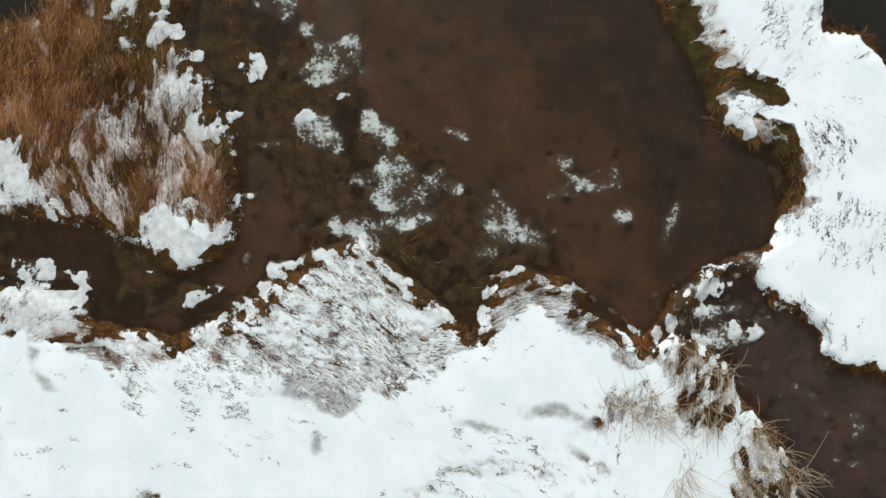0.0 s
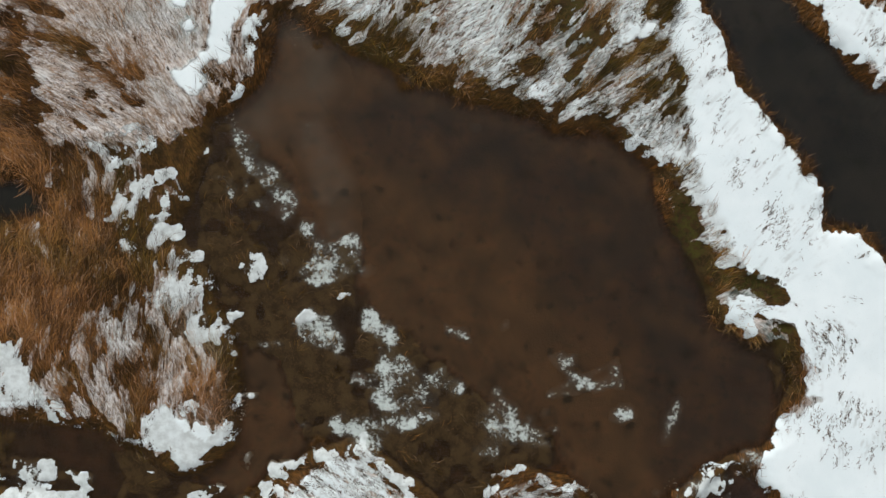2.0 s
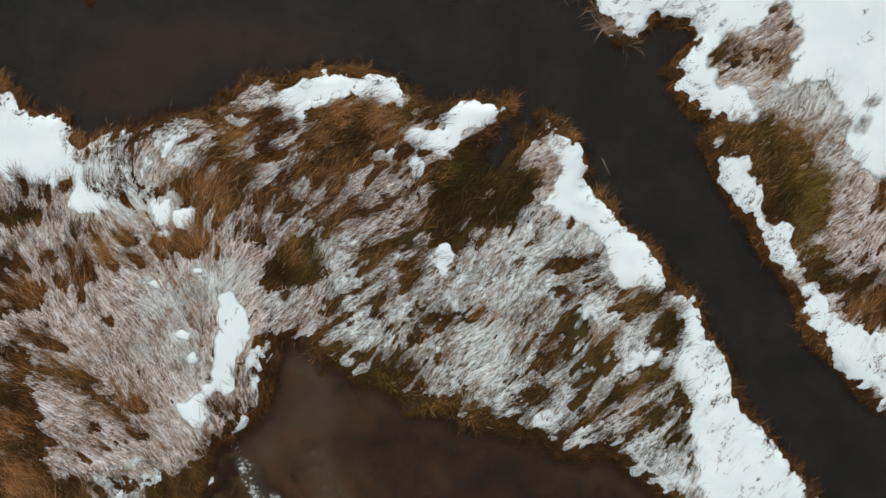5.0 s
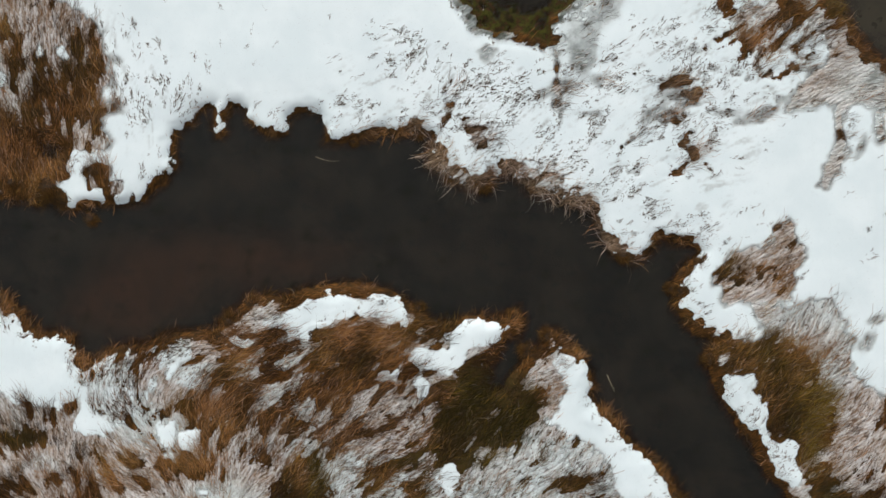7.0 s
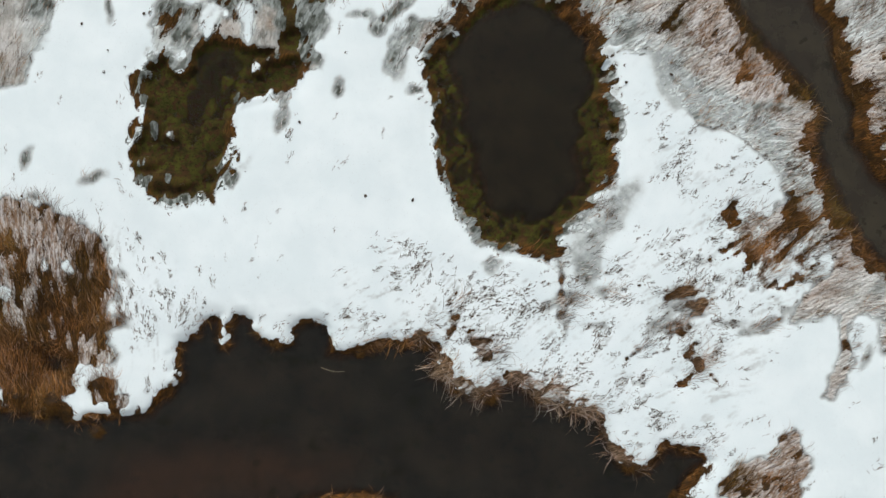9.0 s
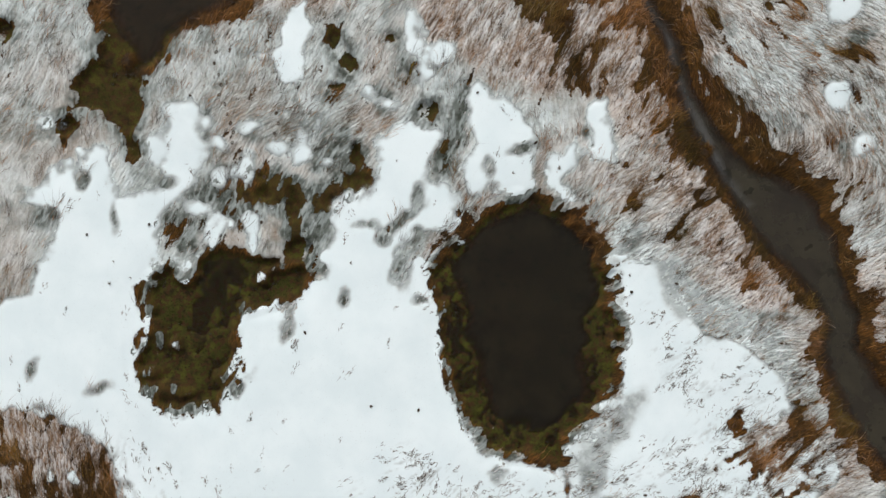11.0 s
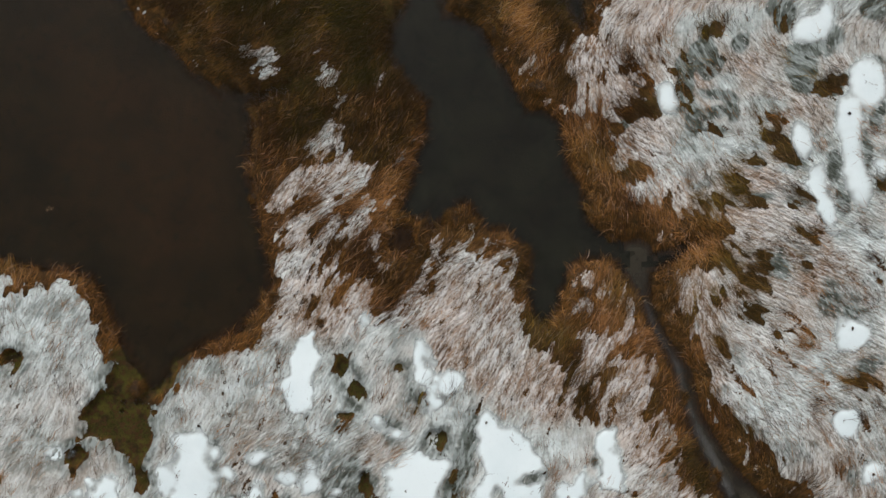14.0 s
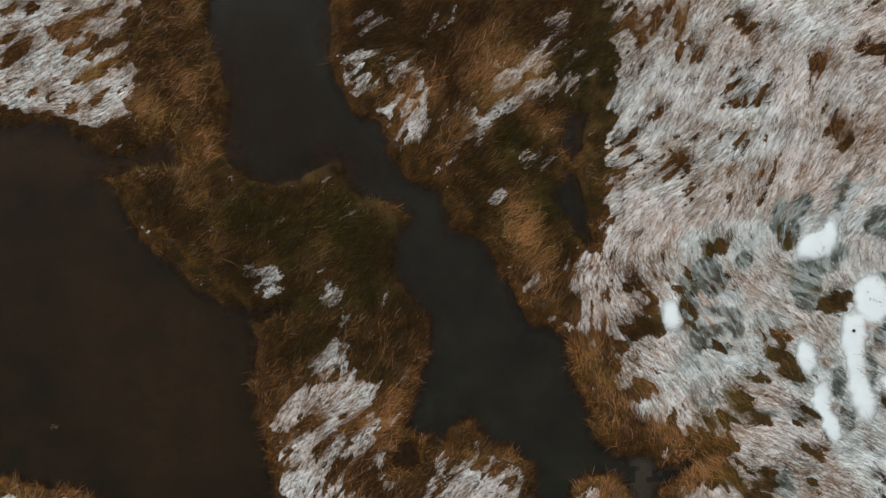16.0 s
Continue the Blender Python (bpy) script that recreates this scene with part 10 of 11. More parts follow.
def pieces(step, thickness, brim=0.0):
    """Places of a finer net, its thickness there, and its cells with the number of the connected patch that each belongs to."""
    x, y = np.meshgrid(np.arange(GX[0] + 0.3, GX[-1] - 0.3, step), np.arange(GY[0] + 0.3, GY[-1] - 0.3, step))
    d = thickness(x, y)
    ny, nx = x.shape
    grown = d > -brim
    for axis in (0, 1):
        grown = grown | np.roll(grown, 1, axis) | np.roll(grown, -1, axis)
    grown[[0, -1], :] = False
    grown[:, [0, -1]] = False
    tag = np.where(grown, np.arange(nx * ny).reshape(ny, nx) + 1, 0)
    for sweep in range(600):
        before = tag
        for axis in (0, 1):
            for way in (1, -1):
                tag = np.where(grown, np.maximum(tag, np.roll(tag, way, axis)), 0)
        tag = np.where(grown, np.maximum(tag, tag.ravel()[np.maximum(tag - 1, 0)]), 0)
        if np.array_equal(before, tag):
            break
    cells = net(nx, ny)
    ct = tag.ravel()[cells]
    ok = (ct > 0).all(1)
    return x.ravel(), y.ravel(), d.ravel(), cells[ok], ct[ok].max(1)


FINE_STEP = 0.06
HX, HY = np.meshgrid(np.arange(GX[0], GX[-1], FINE_STEP), np.arange(GY[0], GY[-1], FINE_STEP))


def fine_combed(f, reach, steps):
    ny, nx = f.shape
    total = f.copy()
    for way in (1, -1):
        x, y = HX.copy(), HY.copy()
        for s in range(steps):
            a, c = sample(CX, x, y), sample(CY, x, y)
            x, y = x + way * a * reach / steps, y + way * c * reach / steps
            i = np.clip(((x - GX[0]) / FINE_STEP).round().astype(int), 0, nx - 1)
            j = np.clip(((y - GY[0]) / FINE_STEP).round().astype(int), 0, ny - 1)
            total += f[j, i]
    return total / (2 * steps + 1)


HAIR = ranked(fine_combed(np.random.RandomState(8).rand(*HX.shape), 0.24, 4) + 0.03 * fbm(HX, HY, 0.5, 161, 2))
LOCK = ranked(fine_combed(fbm(HX, HY, 0.2, 163, 2), 0.28, 4) + 0.10 * fbm(HX, HY, 1.1, 167, 2))


def fine_sample(f, x, y):
    ny, nx = f.shape
    u, v = np.clip((x - GX[0]) / FINE_STEP, 0, nx - 1.001), np.clip((y - GY[0]) / FINE_STEP, 0, ny - 1.001)
    i, j = u.astype(int), v.astype(int)
    a, c = u - i, v - j
    return (f[j, i] * (1 - a) + f[j, i + 1] * a) * (1 - c) + (f[j + 1, i] * (1 - a) + f[j + 1, i + 1] * a) * c


def snow_depth(x, y):
    d = sample(THICK, x, y)
    lace = 0.45 * (fbm(x, y, 0.19, 71, 2) - 0.5) + 0.42 * (0.5 - fine_sample(LOCK, x, y))
    crumbly = sample(F["crumbs"], x, y)
    crumb = crumbly * 1.3 * (0.6 * fbm(x, y, 0.32, 75, 3) + 0.4 * fbm(x, y, 1.3, 77, 2) - 0.64)
    d = d + (0.60 * lace + 0.06 * (0.5 - sample(PATCH, x, y))) * smooth(0.14, 0.02, d) * smooth(-0.09, -0.03, d) * sample(F["lace"], x, y) + 0.02 * lace
    d = d + 0.22 * (fbm(x, y, 0.24, 87, 3) - 0.5) * np.clip(sample(F["island"], x, y), 0, 1)
    return np.where(crumbly > 0.1, np.maximum(d, np.minimum(crumb, 0.05)), d)


sx, sy, sd, cells, ct = pieces(0.065, snow_depth, 0.085)
level = GROUND.copy()
for axis in (0, 1):
    level = sum(np.roll(level, k, axis) for k in range(-6, 7)) / 13
filled = smooth(0.03, 0.10, sd) * smooth(0.5, 1.0, sample(WET, sx, sy))
sz = sample(GROUND, sx, sy)
sz = sz + (np.maximum(sample(level, sx, sy), sz - 0.03) - sz) * filled + 0.026 + np.where(sd > 0, 0.12 * sd, 0.12 * sd)
bare = (0.1 + 0.9 * sample(RIME, sx, sy)) * (1 - 0.8 * sample(F["island"], sx, sy))
ss = np.clip(sample(F["slush"], sx, sy) * (0.35 + 0.9 * fbm(sx, sy, 0.6, 73, 3)) + smooth(0.07, 0.0, sd) * bare + (0.30 + 0.9 * fbm(sx, sy, 0.35, 79, 3)) * (sample(F["island"], sx, sy) > 0.3) + 0.4 * sample(F["crumbs"], sx, sy), 0, 1)
sl = np.clip(sample(F["lace"], sx, sy), 0.25, 1)
ss = np.clip(ss + smooth(0.6, 0.3, sl) * smooth(0.11, 0.02, sd) * 0.7, 0, 1)
# shade of snow ridges over lying grass, painted as grey combed lines in the slush tone
shade_lines = sample(F["stems"], sx, sy) * smooth(0.5, 0.85, fine_sample(HAIR, sx, sy)) * smooth(0.45, 0.7, fine_sample(LOCK, sx, sy))
ss = np.clip(ss + 0.9 * shade_lines, 0, 1)


def cut(name, faces, x, y, z, material, **attributes):
    used, inverse = np.unique(faces, return_inverse=True)
    return mesh_from(name, np.stack([x[used], y[used], z[used]], -1), inverse.reshape(-1, 4), material, {k: v[used] for k, v in attributes.items()})


order = np.argsort(ct, kind="stable")
numbers, starts, counts = np.unique(ct[order], return_index=True, return_counts=True)
small = []
for k in np.argsort(-counts):
    faces = cells[order[starts[k]:starts[k] + counts[k]]]
    if counts[k] < 90:
        small.append(faces)
        continue
    area = counts[k] * 0.065 ** 2
    cx, cy = sx[faces[:, 0]].mean(), sy[faces[:, 0]].mean()
    wet = sample(WET, np.array([cx]), np.array([cy]))[0] < 0.1
    label = ("broad sheet of white snow with dark stems sticking through" if area > 40 else "lump of old wet snow on a mossy shoal" if wet
             else "long drift of white snow among flattened grass" if area > 4 else "small white snow patch on flattened rimed grass")
    tagged(new("snow_sheet" if area > 40 else "snow_patch", cut("snow", faces, sx, sy, sz, M_SNOW, slush=ss, depth=sd, lace=sl)), label, "snow", "snow patches")
tagged(new("snow_crumbs", cut("snow_crumbs", np.concatenate(small), sx, sy, sz, M_SNOW, slush=ss, depth=sd, lace=sl)), "scattered crumbs of old snow on moss and grass", "snow", kind="stuff")


# ---- the frozen crust on flattened grass, ragged along the lay ----
def crust_depth(x, y):
    frost = sample(F["frost"], x, y) * (1 - sample(F["moss"], x, y))
    pattern = 0.56 * fine_sample(LOCK, x, y) + 0.28 * sample(PATCH, x, y) + 0.16 * fine_sample(HAIR, x, y)
    pattern = 0.5 + (pattern - 0.5) * 1.35
    d = frost * 1.06 - 0.03 - pattern
    d = np.minimum(d, (sample(EDGE, x, y) + 0.5 * (0.5 - pattern) - 0.42) * 1.5)
    d = np.where((snow_depth(x, y) > 0.09) | (sample(WET, x, y) < 0.1), -0.4, d)
    return np.clip(np.minimum(d, 0.5 * (sample(border, x, y) - 0.5)), -0.4, 0.4)


kx, ky, kd, cells, ct = pieces(FINE_STEP, crust_depth, 0.1)
hair = fine_sample(HAIR, kx, ky)
kz = sample(GROUND, kx, ky) + 0.016 + np.where(kd > 0, 0.03 * np.minimum(kd, 0.25), 0.03 * kd) + 0.012 * (hair - 0.5)
streak = -0.02 + 0.62 * hair + 0.5 * (fine_sample(LOCK, kx, ky) - 0.5) + 0.35 * smooth(0.0, 0.2, kd) + 0.9 * (fbm(kx, ky, 1.5, 171, 3) - 0.5) - 0.12
calm = sample(F["calm"], kx, ky)
kl = np.ones(len(kx))
k_wet = np.clip(sample(F["wet"], kx, ky) * (0.45 + 1.1 * fbm(kx, ky, 0.45, 181, 3)), 0, 1)
k_c, k_s = sample(LAY_C, kx, ky), sample(LAY_S, kx, ky)
streak = streak + (0.44 + 0.5 * (fbm(kx, ky, 1.5, 171, 3) - 0.5) - streak) * calm * 0.75
cool = np.clip(1.6 * (fbm(kx, ky, 2.2, 173, 3) - 0.5) + sample(F["cool"], kx, ky) + 0.7 * sample(F["slush"], kx, ky) + smooth(-0.08, 0.0, sample(THICK, kx, ky)) * 0.6, 0, 1)
order = np.argsort(ct, kind="stable")
numbers, starts, counts = np.unique(ct[order], return_index=True, return_counts=True)
small = []
for k in np.argsort(-counts):
    faces = cells[order[starts[k]:starts[k] + counts[k]]]
    if counts[k] < 400:
        small.append(faces)
        continue
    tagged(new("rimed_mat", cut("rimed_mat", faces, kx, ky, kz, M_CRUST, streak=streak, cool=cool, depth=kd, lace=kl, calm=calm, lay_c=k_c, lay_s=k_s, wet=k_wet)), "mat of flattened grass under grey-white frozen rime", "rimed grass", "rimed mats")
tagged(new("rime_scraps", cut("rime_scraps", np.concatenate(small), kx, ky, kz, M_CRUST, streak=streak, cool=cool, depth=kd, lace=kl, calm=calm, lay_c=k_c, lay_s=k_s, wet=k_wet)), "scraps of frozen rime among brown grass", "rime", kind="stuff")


def in_outlet(x, y):
    return smooth(-0.2, -0.6, sample(WATERS["pond_outlet"], x, y))


def film_depth(x, y):
    flecks = 0.62 * smooth(0.62, 0.74, fbm(x, y, 0.35, 133, 3)) * in_outlet(x, y)
    return np.maximum(np.maximum(sample(F["film"], x, y), flecks) - 0.85 * fbm(x, y, 0.7, 131, 5), 0.1 * (sample(F["veil"], x, y) - 0.08))


fx, fy, fd, cells, ct = pieces(0.07, film_depth)
fz = np.maximum(sample(GROUND, fx, fy), 0.0) + 0.012 + 0.03 * np.clip(fd, -0.2, 0.4)
fs = np.clip(fd / 0.6, 0, 1)
fv = sample(F["veil"], fx, fy) * smooth(0.25, 0.6, fbm(fx, fy, 1.4, 135, 3)) * smooth(0.0, 0.1, fd + 0.03)
order = np.argsort(ct, kind="stable")
numbers, starts, counts = np.unique(ct[order], return_index=True, return_counts=True)
small = []
for k in np.argsort(-counts):
    faces = cells[order[starts[k]:starts[k] + counts[k]]]
    if counts[k] < 60:
        small.append(faces)
        continue
    tagged(new("slush_patch", cut("slush", faces, fx, fy, fz, M_FILM, film=fs, veil=fv)), "lacy grey-white slush frozen on the shallow pond", "slush", "slush patches")
if small:
    tagged(new("slush_crumbs", cut("slush_crumbs", np.concatenate(small), fx, fy, fz, M_FILM, film=fs, veil=fv)), "scattered crumbs of frozen slush on the pond", "slush", kind="stuff")

# ---- grass ----
def blades(x, y, z, angle, length, lift, width, tips_drop=0.7, bend=0.0):
    """Bent blades as kites of two triangles."""
    dx, dy = np.cos(angle), np.sin(angle)
    mx, my, mz = x + dx * length * 0.5, y + dy * length * 0.5, z + lift
    tx, ty, tz = mx + np.cos(angle + bend) * length * 0.5, my + np.sin(angle + bend) * length * 0.5, z + lift * (1 - tips_drop)
    ox, oy = -dy * width / 2, dx * width / 2
    v = np.stack([np.stack([x, y, z], -1), np.stack([mx + ox, my + oy, mz], -1), np.stack([mx - ox, my - oy, mz], -1), np.stack([tx, ty, tz], -1)], 1)
    base = np.arange(len(x))[:, None] * 4
    f = np.concatenate([base + [[0, 2, 1]], base + [[1, 2, 3]]], 1).reshape(-1, 3)
    return v.reshape(-1, 3), f


rng = np.random.RandomState(7)


def strew(count, chance, x0=-17.5, x1=17.5, y0=-11, y1=72.5):
    x, y = rng.uniform(x0, x1, count), rng.uniform(y0, y1, count)
    keep = rng.rand(count) < sample(chance, x, y)
    return x[keep], y[keep]


def meadow(name, label, x, y, frost, olive, lay, per, spread, size, width, rise, fan, shade=0.0):
    """Tufts at x, y: a dark heart with some pale strands across it."""
    n = len(x)
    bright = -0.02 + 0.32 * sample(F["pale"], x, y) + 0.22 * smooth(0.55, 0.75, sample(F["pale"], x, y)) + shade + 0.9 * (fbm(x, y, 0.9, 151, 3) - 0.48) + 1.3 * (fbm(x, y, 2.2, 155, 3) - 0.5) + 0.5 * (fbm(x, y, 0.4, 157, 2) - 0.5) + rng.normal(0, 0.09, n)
    ix = np.repeat(np.arange(n), per)
    m = len(ix)
    bx, by = x[ix] + rng.normal(0, spread, m), y[ix] + rng.normal(0, spread, m)
    angle = lay[ix] + rng.normal(0, fan, m)
    length = size * rng.uniform(0.4, 1.9, m) * (1 + 0.7 * smooth(0.5, 0.75, sample(F["pale"], bx, by)))
    bz = sample(GROUND, bx, by)
    keep = bz > -0.02
    bx, by, ix, angle, length, bz = (a[keep] for a in (bx, by, ix, angle, length, bz))
    m = len(ix)
    lift = rise * rng.uniform(0.1, 1.2, m)
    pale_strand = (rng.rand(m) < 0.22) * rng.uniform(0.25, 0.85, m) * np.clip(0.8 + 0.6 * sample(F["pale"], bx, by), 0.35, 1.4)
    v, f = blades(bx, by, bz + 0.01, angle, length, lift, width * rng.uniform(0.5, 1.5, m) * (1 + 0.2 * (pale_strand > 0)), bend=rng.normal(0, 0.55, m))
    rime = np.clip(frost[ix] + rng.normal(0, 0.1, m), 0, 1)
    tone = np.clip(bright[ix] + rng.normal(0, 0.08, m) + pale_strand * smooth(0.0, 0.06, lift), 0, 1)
    me = mesh_from(name, v, f, M_GRASS, dict(frost=each(rime), tone=each(tone), olive=each(np.clip(olive[ix] + rng.normal(0, 0.12, m), 0, 1))), False)
    return tagged(new(name, me), label, "grass", kind="stuff")


def each(a):
    return np.repeat(a, 4)


COVER = smooth(0.03, -0.02, THICK) * smooth(-0.01, 0.02, GROUND)
COVER = np.clip(COVER * F["dens"] * np.clip(1 - 1.25 * F["moss"], 0, 1), 0, 1.2) / 1.2
x, y = strew(110000, COVER)
under = crust_depth(x, y)
keep = (under < 0.0) | (rng.rand(len(x)) < 0.10)
x, y, under = x[keep], y[keep], under[keep]
rim = sample(EDGE, x, y) < 0.5
narrow = (sample(WATERS["creek"], x, y) < 0.16) & (rng.rand(len(x)) < 0.75)
x, y, under, rim = x[~narrow], y[~narrow], under[~narrow], rim[~narrow]
olive_here = np.clip(sample(F["olive"], x, y) + 1.3 * (fbm(x, y, 1.6, 141, 3) - 0.5), 0, 1)
lay = lay_of(x, y)
gy, gx = np.gradient(WET)
out = np.arctan2(-sample(gy, x, y), -sample(gx, x, y))
lay_rim = np.where(rng.rand(len(x)) < 0.25, out + rng.normal(0, 0.5, len(x)), lay + rng.normal(0, 0.5, len(x)))
straw = 0.3 * smooth(0.55, 0.75, sample(F["pale"], x, y)) * (x > -9.5)
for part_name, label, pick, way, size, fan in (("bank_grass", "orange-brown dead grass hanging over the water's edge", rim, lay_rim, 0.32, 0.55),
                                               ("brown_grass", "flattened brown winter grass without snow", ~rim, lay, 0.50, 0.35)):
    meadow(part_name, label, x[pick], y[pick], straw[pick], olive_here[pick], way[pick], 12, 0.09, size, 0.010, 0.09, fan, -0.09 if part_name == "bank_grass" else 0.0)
# single strands across the rimed mats, white ones and brown ones
x, y = strew(300000, COVER)
keep = (crust_depth(x, y) > 0.03) & (rng.rand(len(x)) > np.maximum(sample(F["calm"], x, y), sample(F["wet"], x, y)))
x, y = x[keep], y[keep]
n = len(x)
v, f = blades(x, y, sample(GROUND, x, y) + 0.025, lay_of(x, y) + rng.normal(0, 0.18, n), rng.uniform(0.06, 0.26, n), rng.uniform(0.01, 0.05, n), rng.uniform(0.010, 0.030, n), bend=rng.normal(0, 0.4, n))
white = (rng.rand(n) < 0.72) * rng.uniform(0.75, 1.0, n)
tagged(new("rimed_strands", mesh_from("rimed_strands", v, f, M_GRASS, dict(frost=each(white), tone=each(np.where(white > 0, rng.uniform(0.35, 0.95, n), rng.uniform(0.0, 0.4, n))), olive=each(rng.rand(n) * 0.4)), False)),
       "single grass strands, white with rime or brown", "grass", kind="stuff")

# stems that stick out of the snow, in small crowds
CROWD = fbm(PX, PY, 0.9, 121, 3)
STEMS = (THICK > -0.04) * F["stems"] * smooth(0.42, 0.62, CROWD + 0.14 * (F["stems"] > 0.8)) * (WET > 0.05)
STEMS = STEMS + 0.5 * smooth(0.9, 0.25, WET) * (WET > 0.05) * (THICK > -0.05) * smooth(0.40, 0.6, CROWD)
x, y = strew(100000, np.clip(STEMS * np.where(F["stems"] > 0.95, 1, 0.55) + 0.014 * (THICK > 0), 0, 1))
ix = np.repeat(np.arange(len(x)), rng.randint(4, 18, len(x)))
n = len(ix)
big = (rng.rand(len(x)) ** 2)[ix]
heart = lay_of(x, y)[ix] + rng.normal(0, 0.25, len(x))[ix]
along, across = rng.normal(0, 0.16, n) * (0.4 + big), rng.normal(0, 0.05, n) * (0.5 + big)
x, y = x[ix] + along * np.cos(heart) - across * np.sin(heart), y[ix] + along * np.sin(heart) + across * np.cos(heart)
turn = heart + np.where(rng.rand(n) < 0.15, rng.normal(0, 1.2, n), rng.normal(0, 0.25, n))
v, f = blades(x, y, sample(GROUND, x, y) + np.maximum(snow_depth(x, y), 0) * 0.12 + 0.026, turn, (0.5 + 1.0 * big) * rng.uniform(0.04, 0.22, n), rng.uniform(0.005, 0.03, n), rng.uniform(0.010, 0.026, n), bend=rng.normal(0, 0.5, n))
tagged(new("snow_stems", mesh_from("snow_stems", v, f, M_GRASS, dict(frost=each(np.clip(rng.normal(0.05, 0.15, n), 0, 0.5)), tone=each(rng.rand(n) ** 2 * 0.3), olive=each(rng.rand(n) * 0.5)), False)),
       "thin dark dead stems sticking out of snow", "grass", kind="stuff")


# ---- loose things ----
def part(name, me, parent, label=""):
    ob = new(name, me)
    ob.parent = parent
    return tagged(ob, label)


def height_at(x, y):
    return float(sample(GROUND, np.array([x]), np.array([y]))[0])


def mound_mesh(seed):
    """A low uneven dome of peat and roots."""
    bm = bmesh.new()
    bmesh.ops.create_icosphere(bm, subdivisions=3, radius=0.26)
    for v in bm.verts:
        v.co.z *= 0.4
        v.co *= 1 + 0.35 * noise.noise(v.co * 7 + Vector((seed, 0, 0)))
    me = bpy.data.meshes.new("mound")
    bm.to_mesh(me)
    bm.free()
    me.materials.append(M_PEAT)
    return me


def tuft_mesh(seed, bright=0.12, rime=0.0, count=None):
    """Blades that arch out of the middle of a tussock, more to one side."""
    r = np.random.RandomState(seed)
    n = count or 340
    a = np.concatenate([r.uniform(0, 2 * np.pi, n // 2), r.normal(0, 0.7, n - n // 2)]) if count is None else r.choice([0.3, 1.6, 3.0], n) + r.normal(0, 0.25, n)
    d = r.uniform(0, 0.17, n)
    v, f = blades(np.cos(a) * d, np.sin(a) * d, 0.07 - 0.2 * d, a + r.normal(0, 0.3, n), r.uniform(0.10, 0.40, n), r.uniform(0.02, 0.12, n), r.uniform(0.004, 0.009, n), 1.2, r.normal(0, 0.6, n))
    tone = np.clip(r.normal(bright, 0.08, n) + (r.rand(n) < 0.15) * r.uniform(0.1, 0.45, n), 0, 1)
    return mesh_from("tuft", v, f, M_GRASS, dict(frost=np.full(4 * n, rime), tone=np.repeat(tone, 4), olive=np.repeat(np.clip(r.normal(0.3, 0.2, n), 0, 1), 4)), False)


def tussock(seed):
    ob = tagged(new("grass_tussock"), "rounded brown sedge tussock at the water's edge", "tussock", "tussocks along the banks")
    part("mound", mound_mesh(seed), ob, "dark peaty root mound")
    part("tuft", tuft_mesh(seed), ob)
    return ob


kinds = [tussock(200 + s) for s in range(5)]
for k, (x, y) in enumerate(TUSSOCKS + MORE_TUSSOCKS):
    turn = math.degrees(float(np.arctan2(-sample(gy, np.array([x]), np.array([y]))[0], -sample(gx, np.array([x]), np.array([y]))[0]))) + rng.uniform(-40, 40)
    m = pose(x, y, max(height_at(x, y), -0.02) - 0.02, 0, 0, turn) @ Matrix.Scale(rng.uniform(0.7, 1.15), 4)
    if k < len(kinds):
        kinds[k].matrix_basis = m
    else:
        copy_thing(kinds[k % len(kinds)], m)


def stalk_mesh(length, thick, seed):
    """A dry reed stalk: a thin tapered tube with a slight bow and a kink."""
    r = random.Random(seed)
    bm = bmesh.new()
    bow, kink, rings = r.uniform(-0.08, 0.08), r.uniform(-0.05, 0.05), []
    for s in range(6):
        k = s / 5
        c = Vector((k * length, bow * math.sin(k * math.pi) + (kink * (k - 0.6) if k > 0.6 else 0), 0.03 * math.sin(k * math.pi)))
        rad = thick * (1 - 0.6 * k)
        rings.append([bm.verts.new(c + Vector((0, rad * math.cos(q * math.pi / 2.5), rad * math.sin(q * math.pi / 2.5)))) for q in range(5)])
    for p, q in zip(rings, rings[1:]):
        for i in range(5):
            bm.faces.new((p[i], p[(i + 1) % 5], q[(i + 1) % 5], q[i]))
    bm.faces.new(rings[0][::-1])
    bm.faces.new(rings[-1])
    me = bpy.data.meshes.new("stalk")
    bm.to_mesh(me)
    bm.free()
    me.materials.append(M_STICK)
    return me


stalks = [stalk_mesh(0.6 + 0.16 * s, 0.008 + 0.0012 * (s % 4), 300 + s) for s in range(7)]
for k, (x, y) in enumerate(REEDS + MORE_REEDS):
    clump = tagged(new("reed_clump"), "clump of bent pale dry reed stalks in snow", "reeds", "reed clumps by the outlet")
    clump.matrix_basis = pose(x, y, max(height_at(x, y), 0.0) + 0.03)
    lean = rng.uniform(-110, -20)
    for s in range(11):
        stalk = part("stalk", stalks[rng.randint(7)], clump)
        stalk.matrix_basis = pose(rng.normal(0, 0.14), rng.normal(0, 0.14), 0.02, 0, -rng.uniform(4, 24), lean + rng.normal(0, 38) + (180 if rng.rand() < 0.15 else 0))
for k, (x, y) in enumerate(FLOATERS):
    ob = tagged(new("floating_reed", stalks[1 + 2 * (k % 2)]), "single pale reed stalk floating on dark water", "reed stalk", "floating stalks")
    ob.matrix_basis = pose(x - 0.12, y + 0.24, 0.008, 0, 0, (-64, -12, -70)[k]) @ Matrix.Scale(0.8, 4)


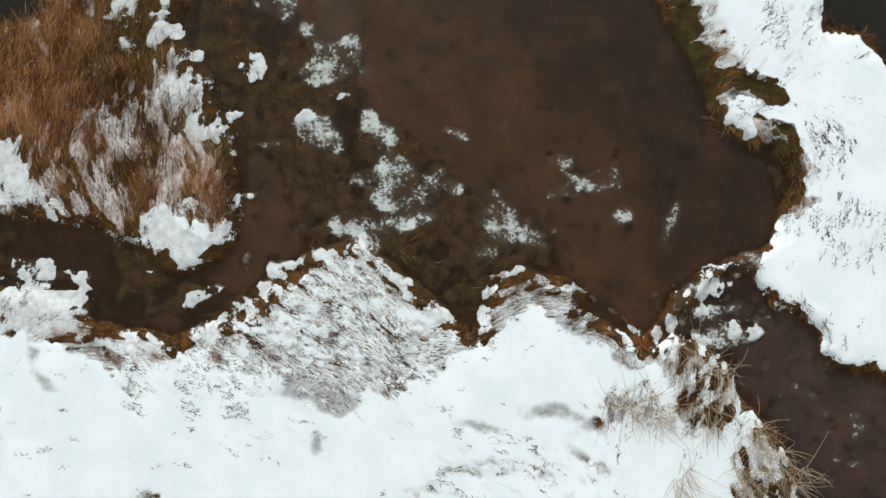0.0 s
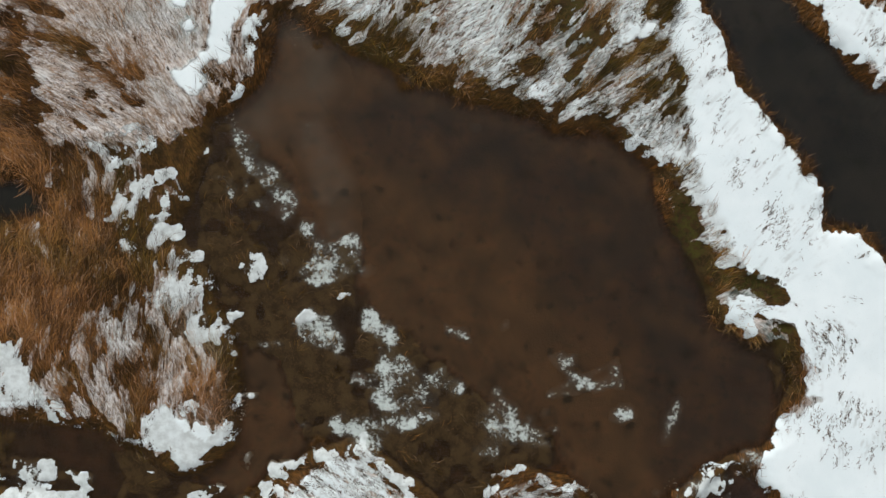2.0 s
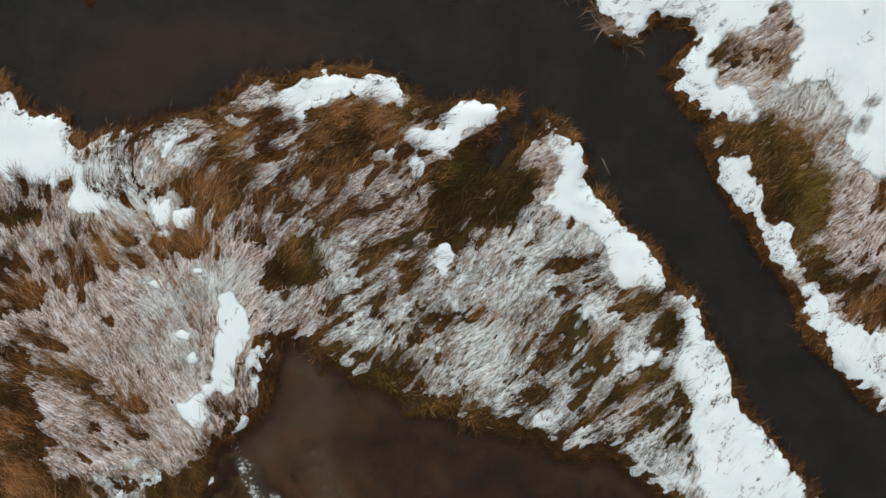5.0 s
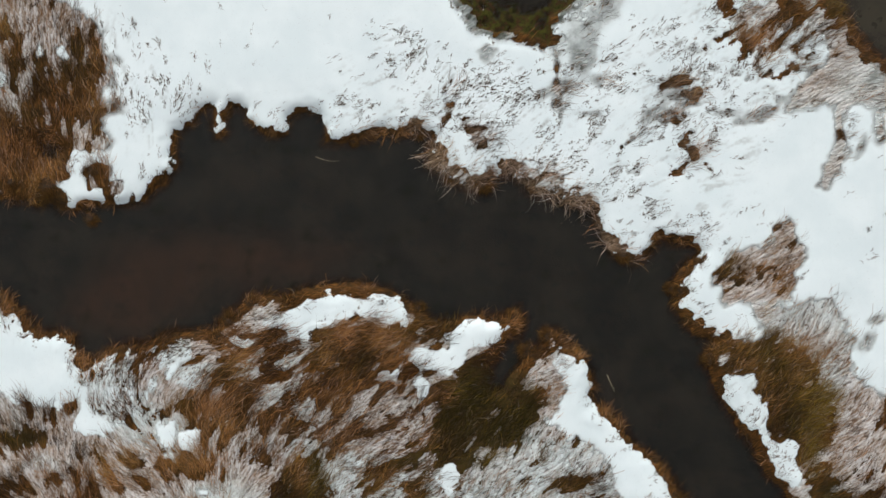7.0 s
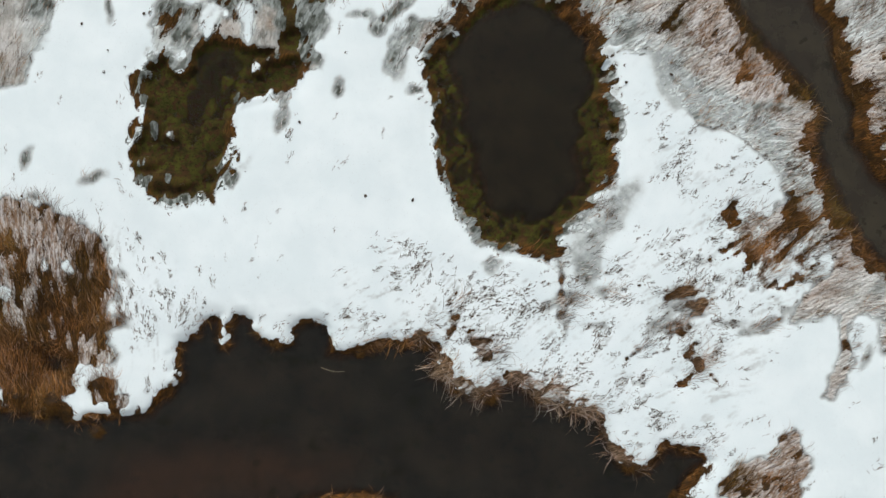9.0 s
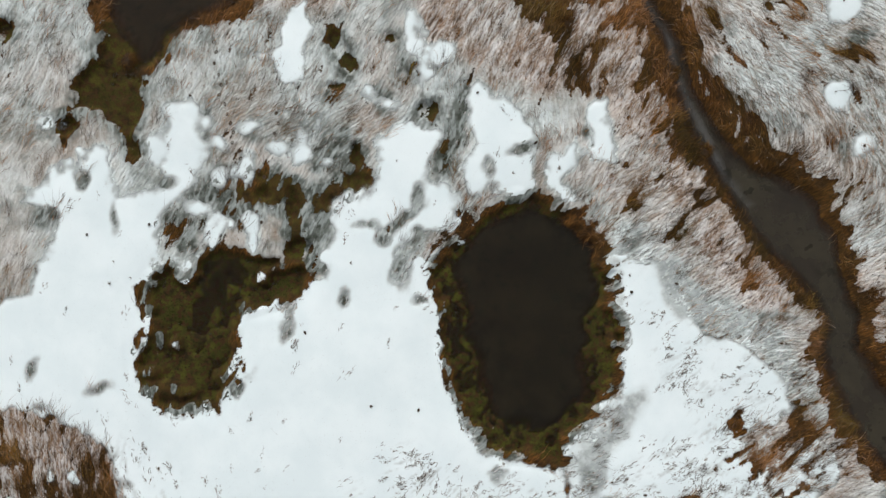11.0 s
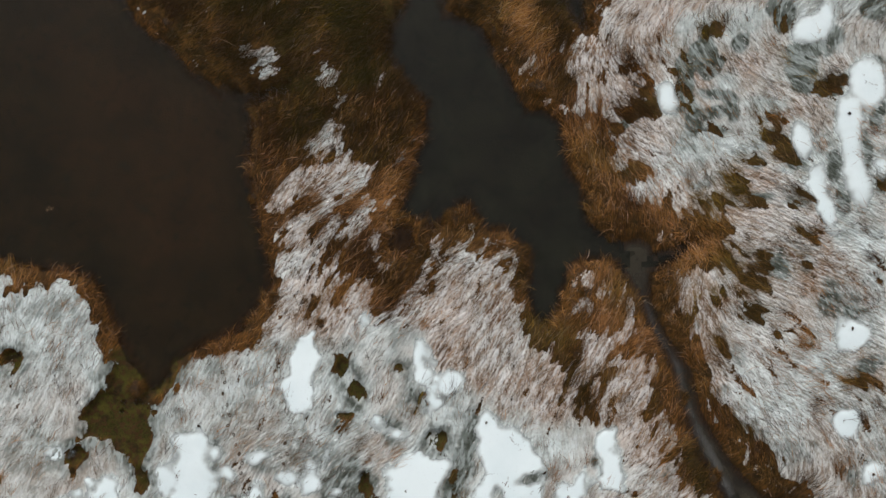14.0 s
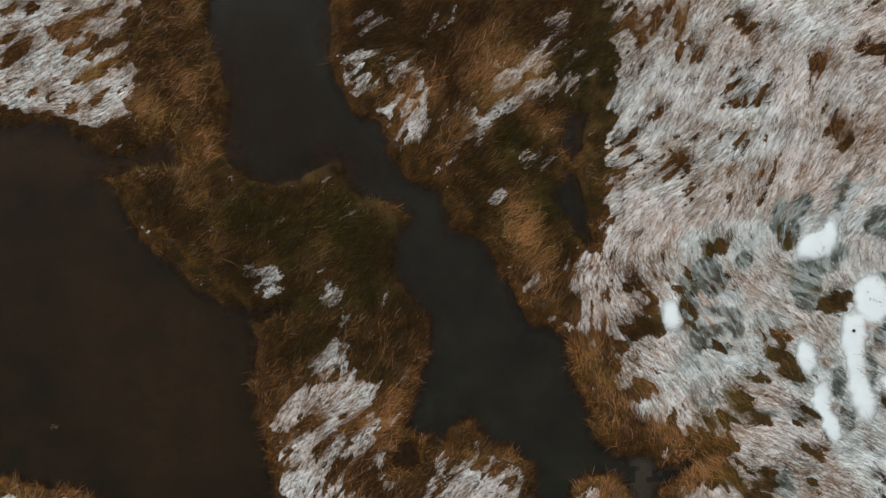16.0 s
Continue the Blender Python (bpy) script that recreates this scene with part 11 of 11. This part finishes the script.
def leaf_mesh(seed):
    """A dead curled leaf or scrap of bark."""
    r = random.Random(seed)
    bm = bmesh.new()
    length, width = r.uniform(0.09, 0.17), r.uniform(0.04, 0.07)
    rows = []
    for s in range(6):
        k = s / 5
        w = width * math.sin(math.pi * (0.12 + 0.8 * k)) * r.uniform(0.8, 1.2)
        rows.append([bm.verts.new((k * length, w * q, 0.022 * q * q + 0.02 * math.sin(k * 3 + seed))) for q in (-1, -0.4, 0.4, 1)])
    for p, q in zip(rows, rows[1:]):
        for i in range(3):
            bm.faces.new((p[i], p[i + 1], q[i + 1], q[i]))
    bmesh.ops.solidify(bm, geom=bm.faces[:], thickness=0.006)
    me = bpy.data.meshes.new("leaf")
    bm.to_mesh(me)
    bm.free()
    me.materials.append(M_DARK)
    return me


leaves = [leaf_mesh(400 + s) for s in range(5)]
for k, (x, y) in enumerate(LEAVES):
    ob = tagged(new("dead_leaf", leaves[k % 5]), "dark dead leaf lying on white snow", "leaf", "leaves on the snow")
    top = height_at(x, y) + 0.12 * max(float(snow_depth(np.array([x]), np.array([y]))[0]), 0) + 0.02
    ob.matrix_basis = pose(x, y, top, 0, 0, rng.uniform(0, 360))


def print_mesh(seed):
    """A small pit trodden into the rime, with a rim pushed up round it."""
    r = random.Random(seed)
    bm = bmesh.new()
    length, width = r.uniform(0.05, 0.07), r.uniform(0.035, 0.05)
    rings = []
    for size, z in ((1.25, 0.012), (1.0, 0.030), (0.75, 0.018), (0.35, 0.006)):
        rings.append([bm.verts.new((size * length * math.cos(k * math.pi / 5) * r.uniform(0.9, 1.1), size * width * math.sin(k * math.pi / 5) * r.uniform(0.9, 1.1), z)) for k in range(10)])
    for p, q in zip(rings, rings[1:]):
        for i in range(10):
            bm.faces.new((p[i], p[(i + 1) % 10], q[(i + 1) % 10], q[i]))
    bm.faces.new(rings[-1])
    me = bpy.data.meshes.new("print")
    bm.to_mesh(me)
    bm.free()
    me.materials.append(M_DARK)
    return me


pits = [print_mesh(500 + s) for s in range(4)]
for k, (x, y) in enumerate(PRINTS):
    ob = tagged(new("track_print", pits[k % 4]), "small dark pit trodden into flattened rimed grass", "track", "tracks across the hollow")
    ob.matrix_basis = pose(x, y, height_at(x, y) + 0.014, 0, 0, 70 + rng.uniform(-30, 30))
weed = tagged(new("water_weed", tuft_mesh(610, 0.75, 0.15, 60)), "small pale yellow clump of weed on dark pond", "weed")
weed.matrix_basis = pose(*WEED, 0.0) @ Matrix.Scale(0.42, 4)
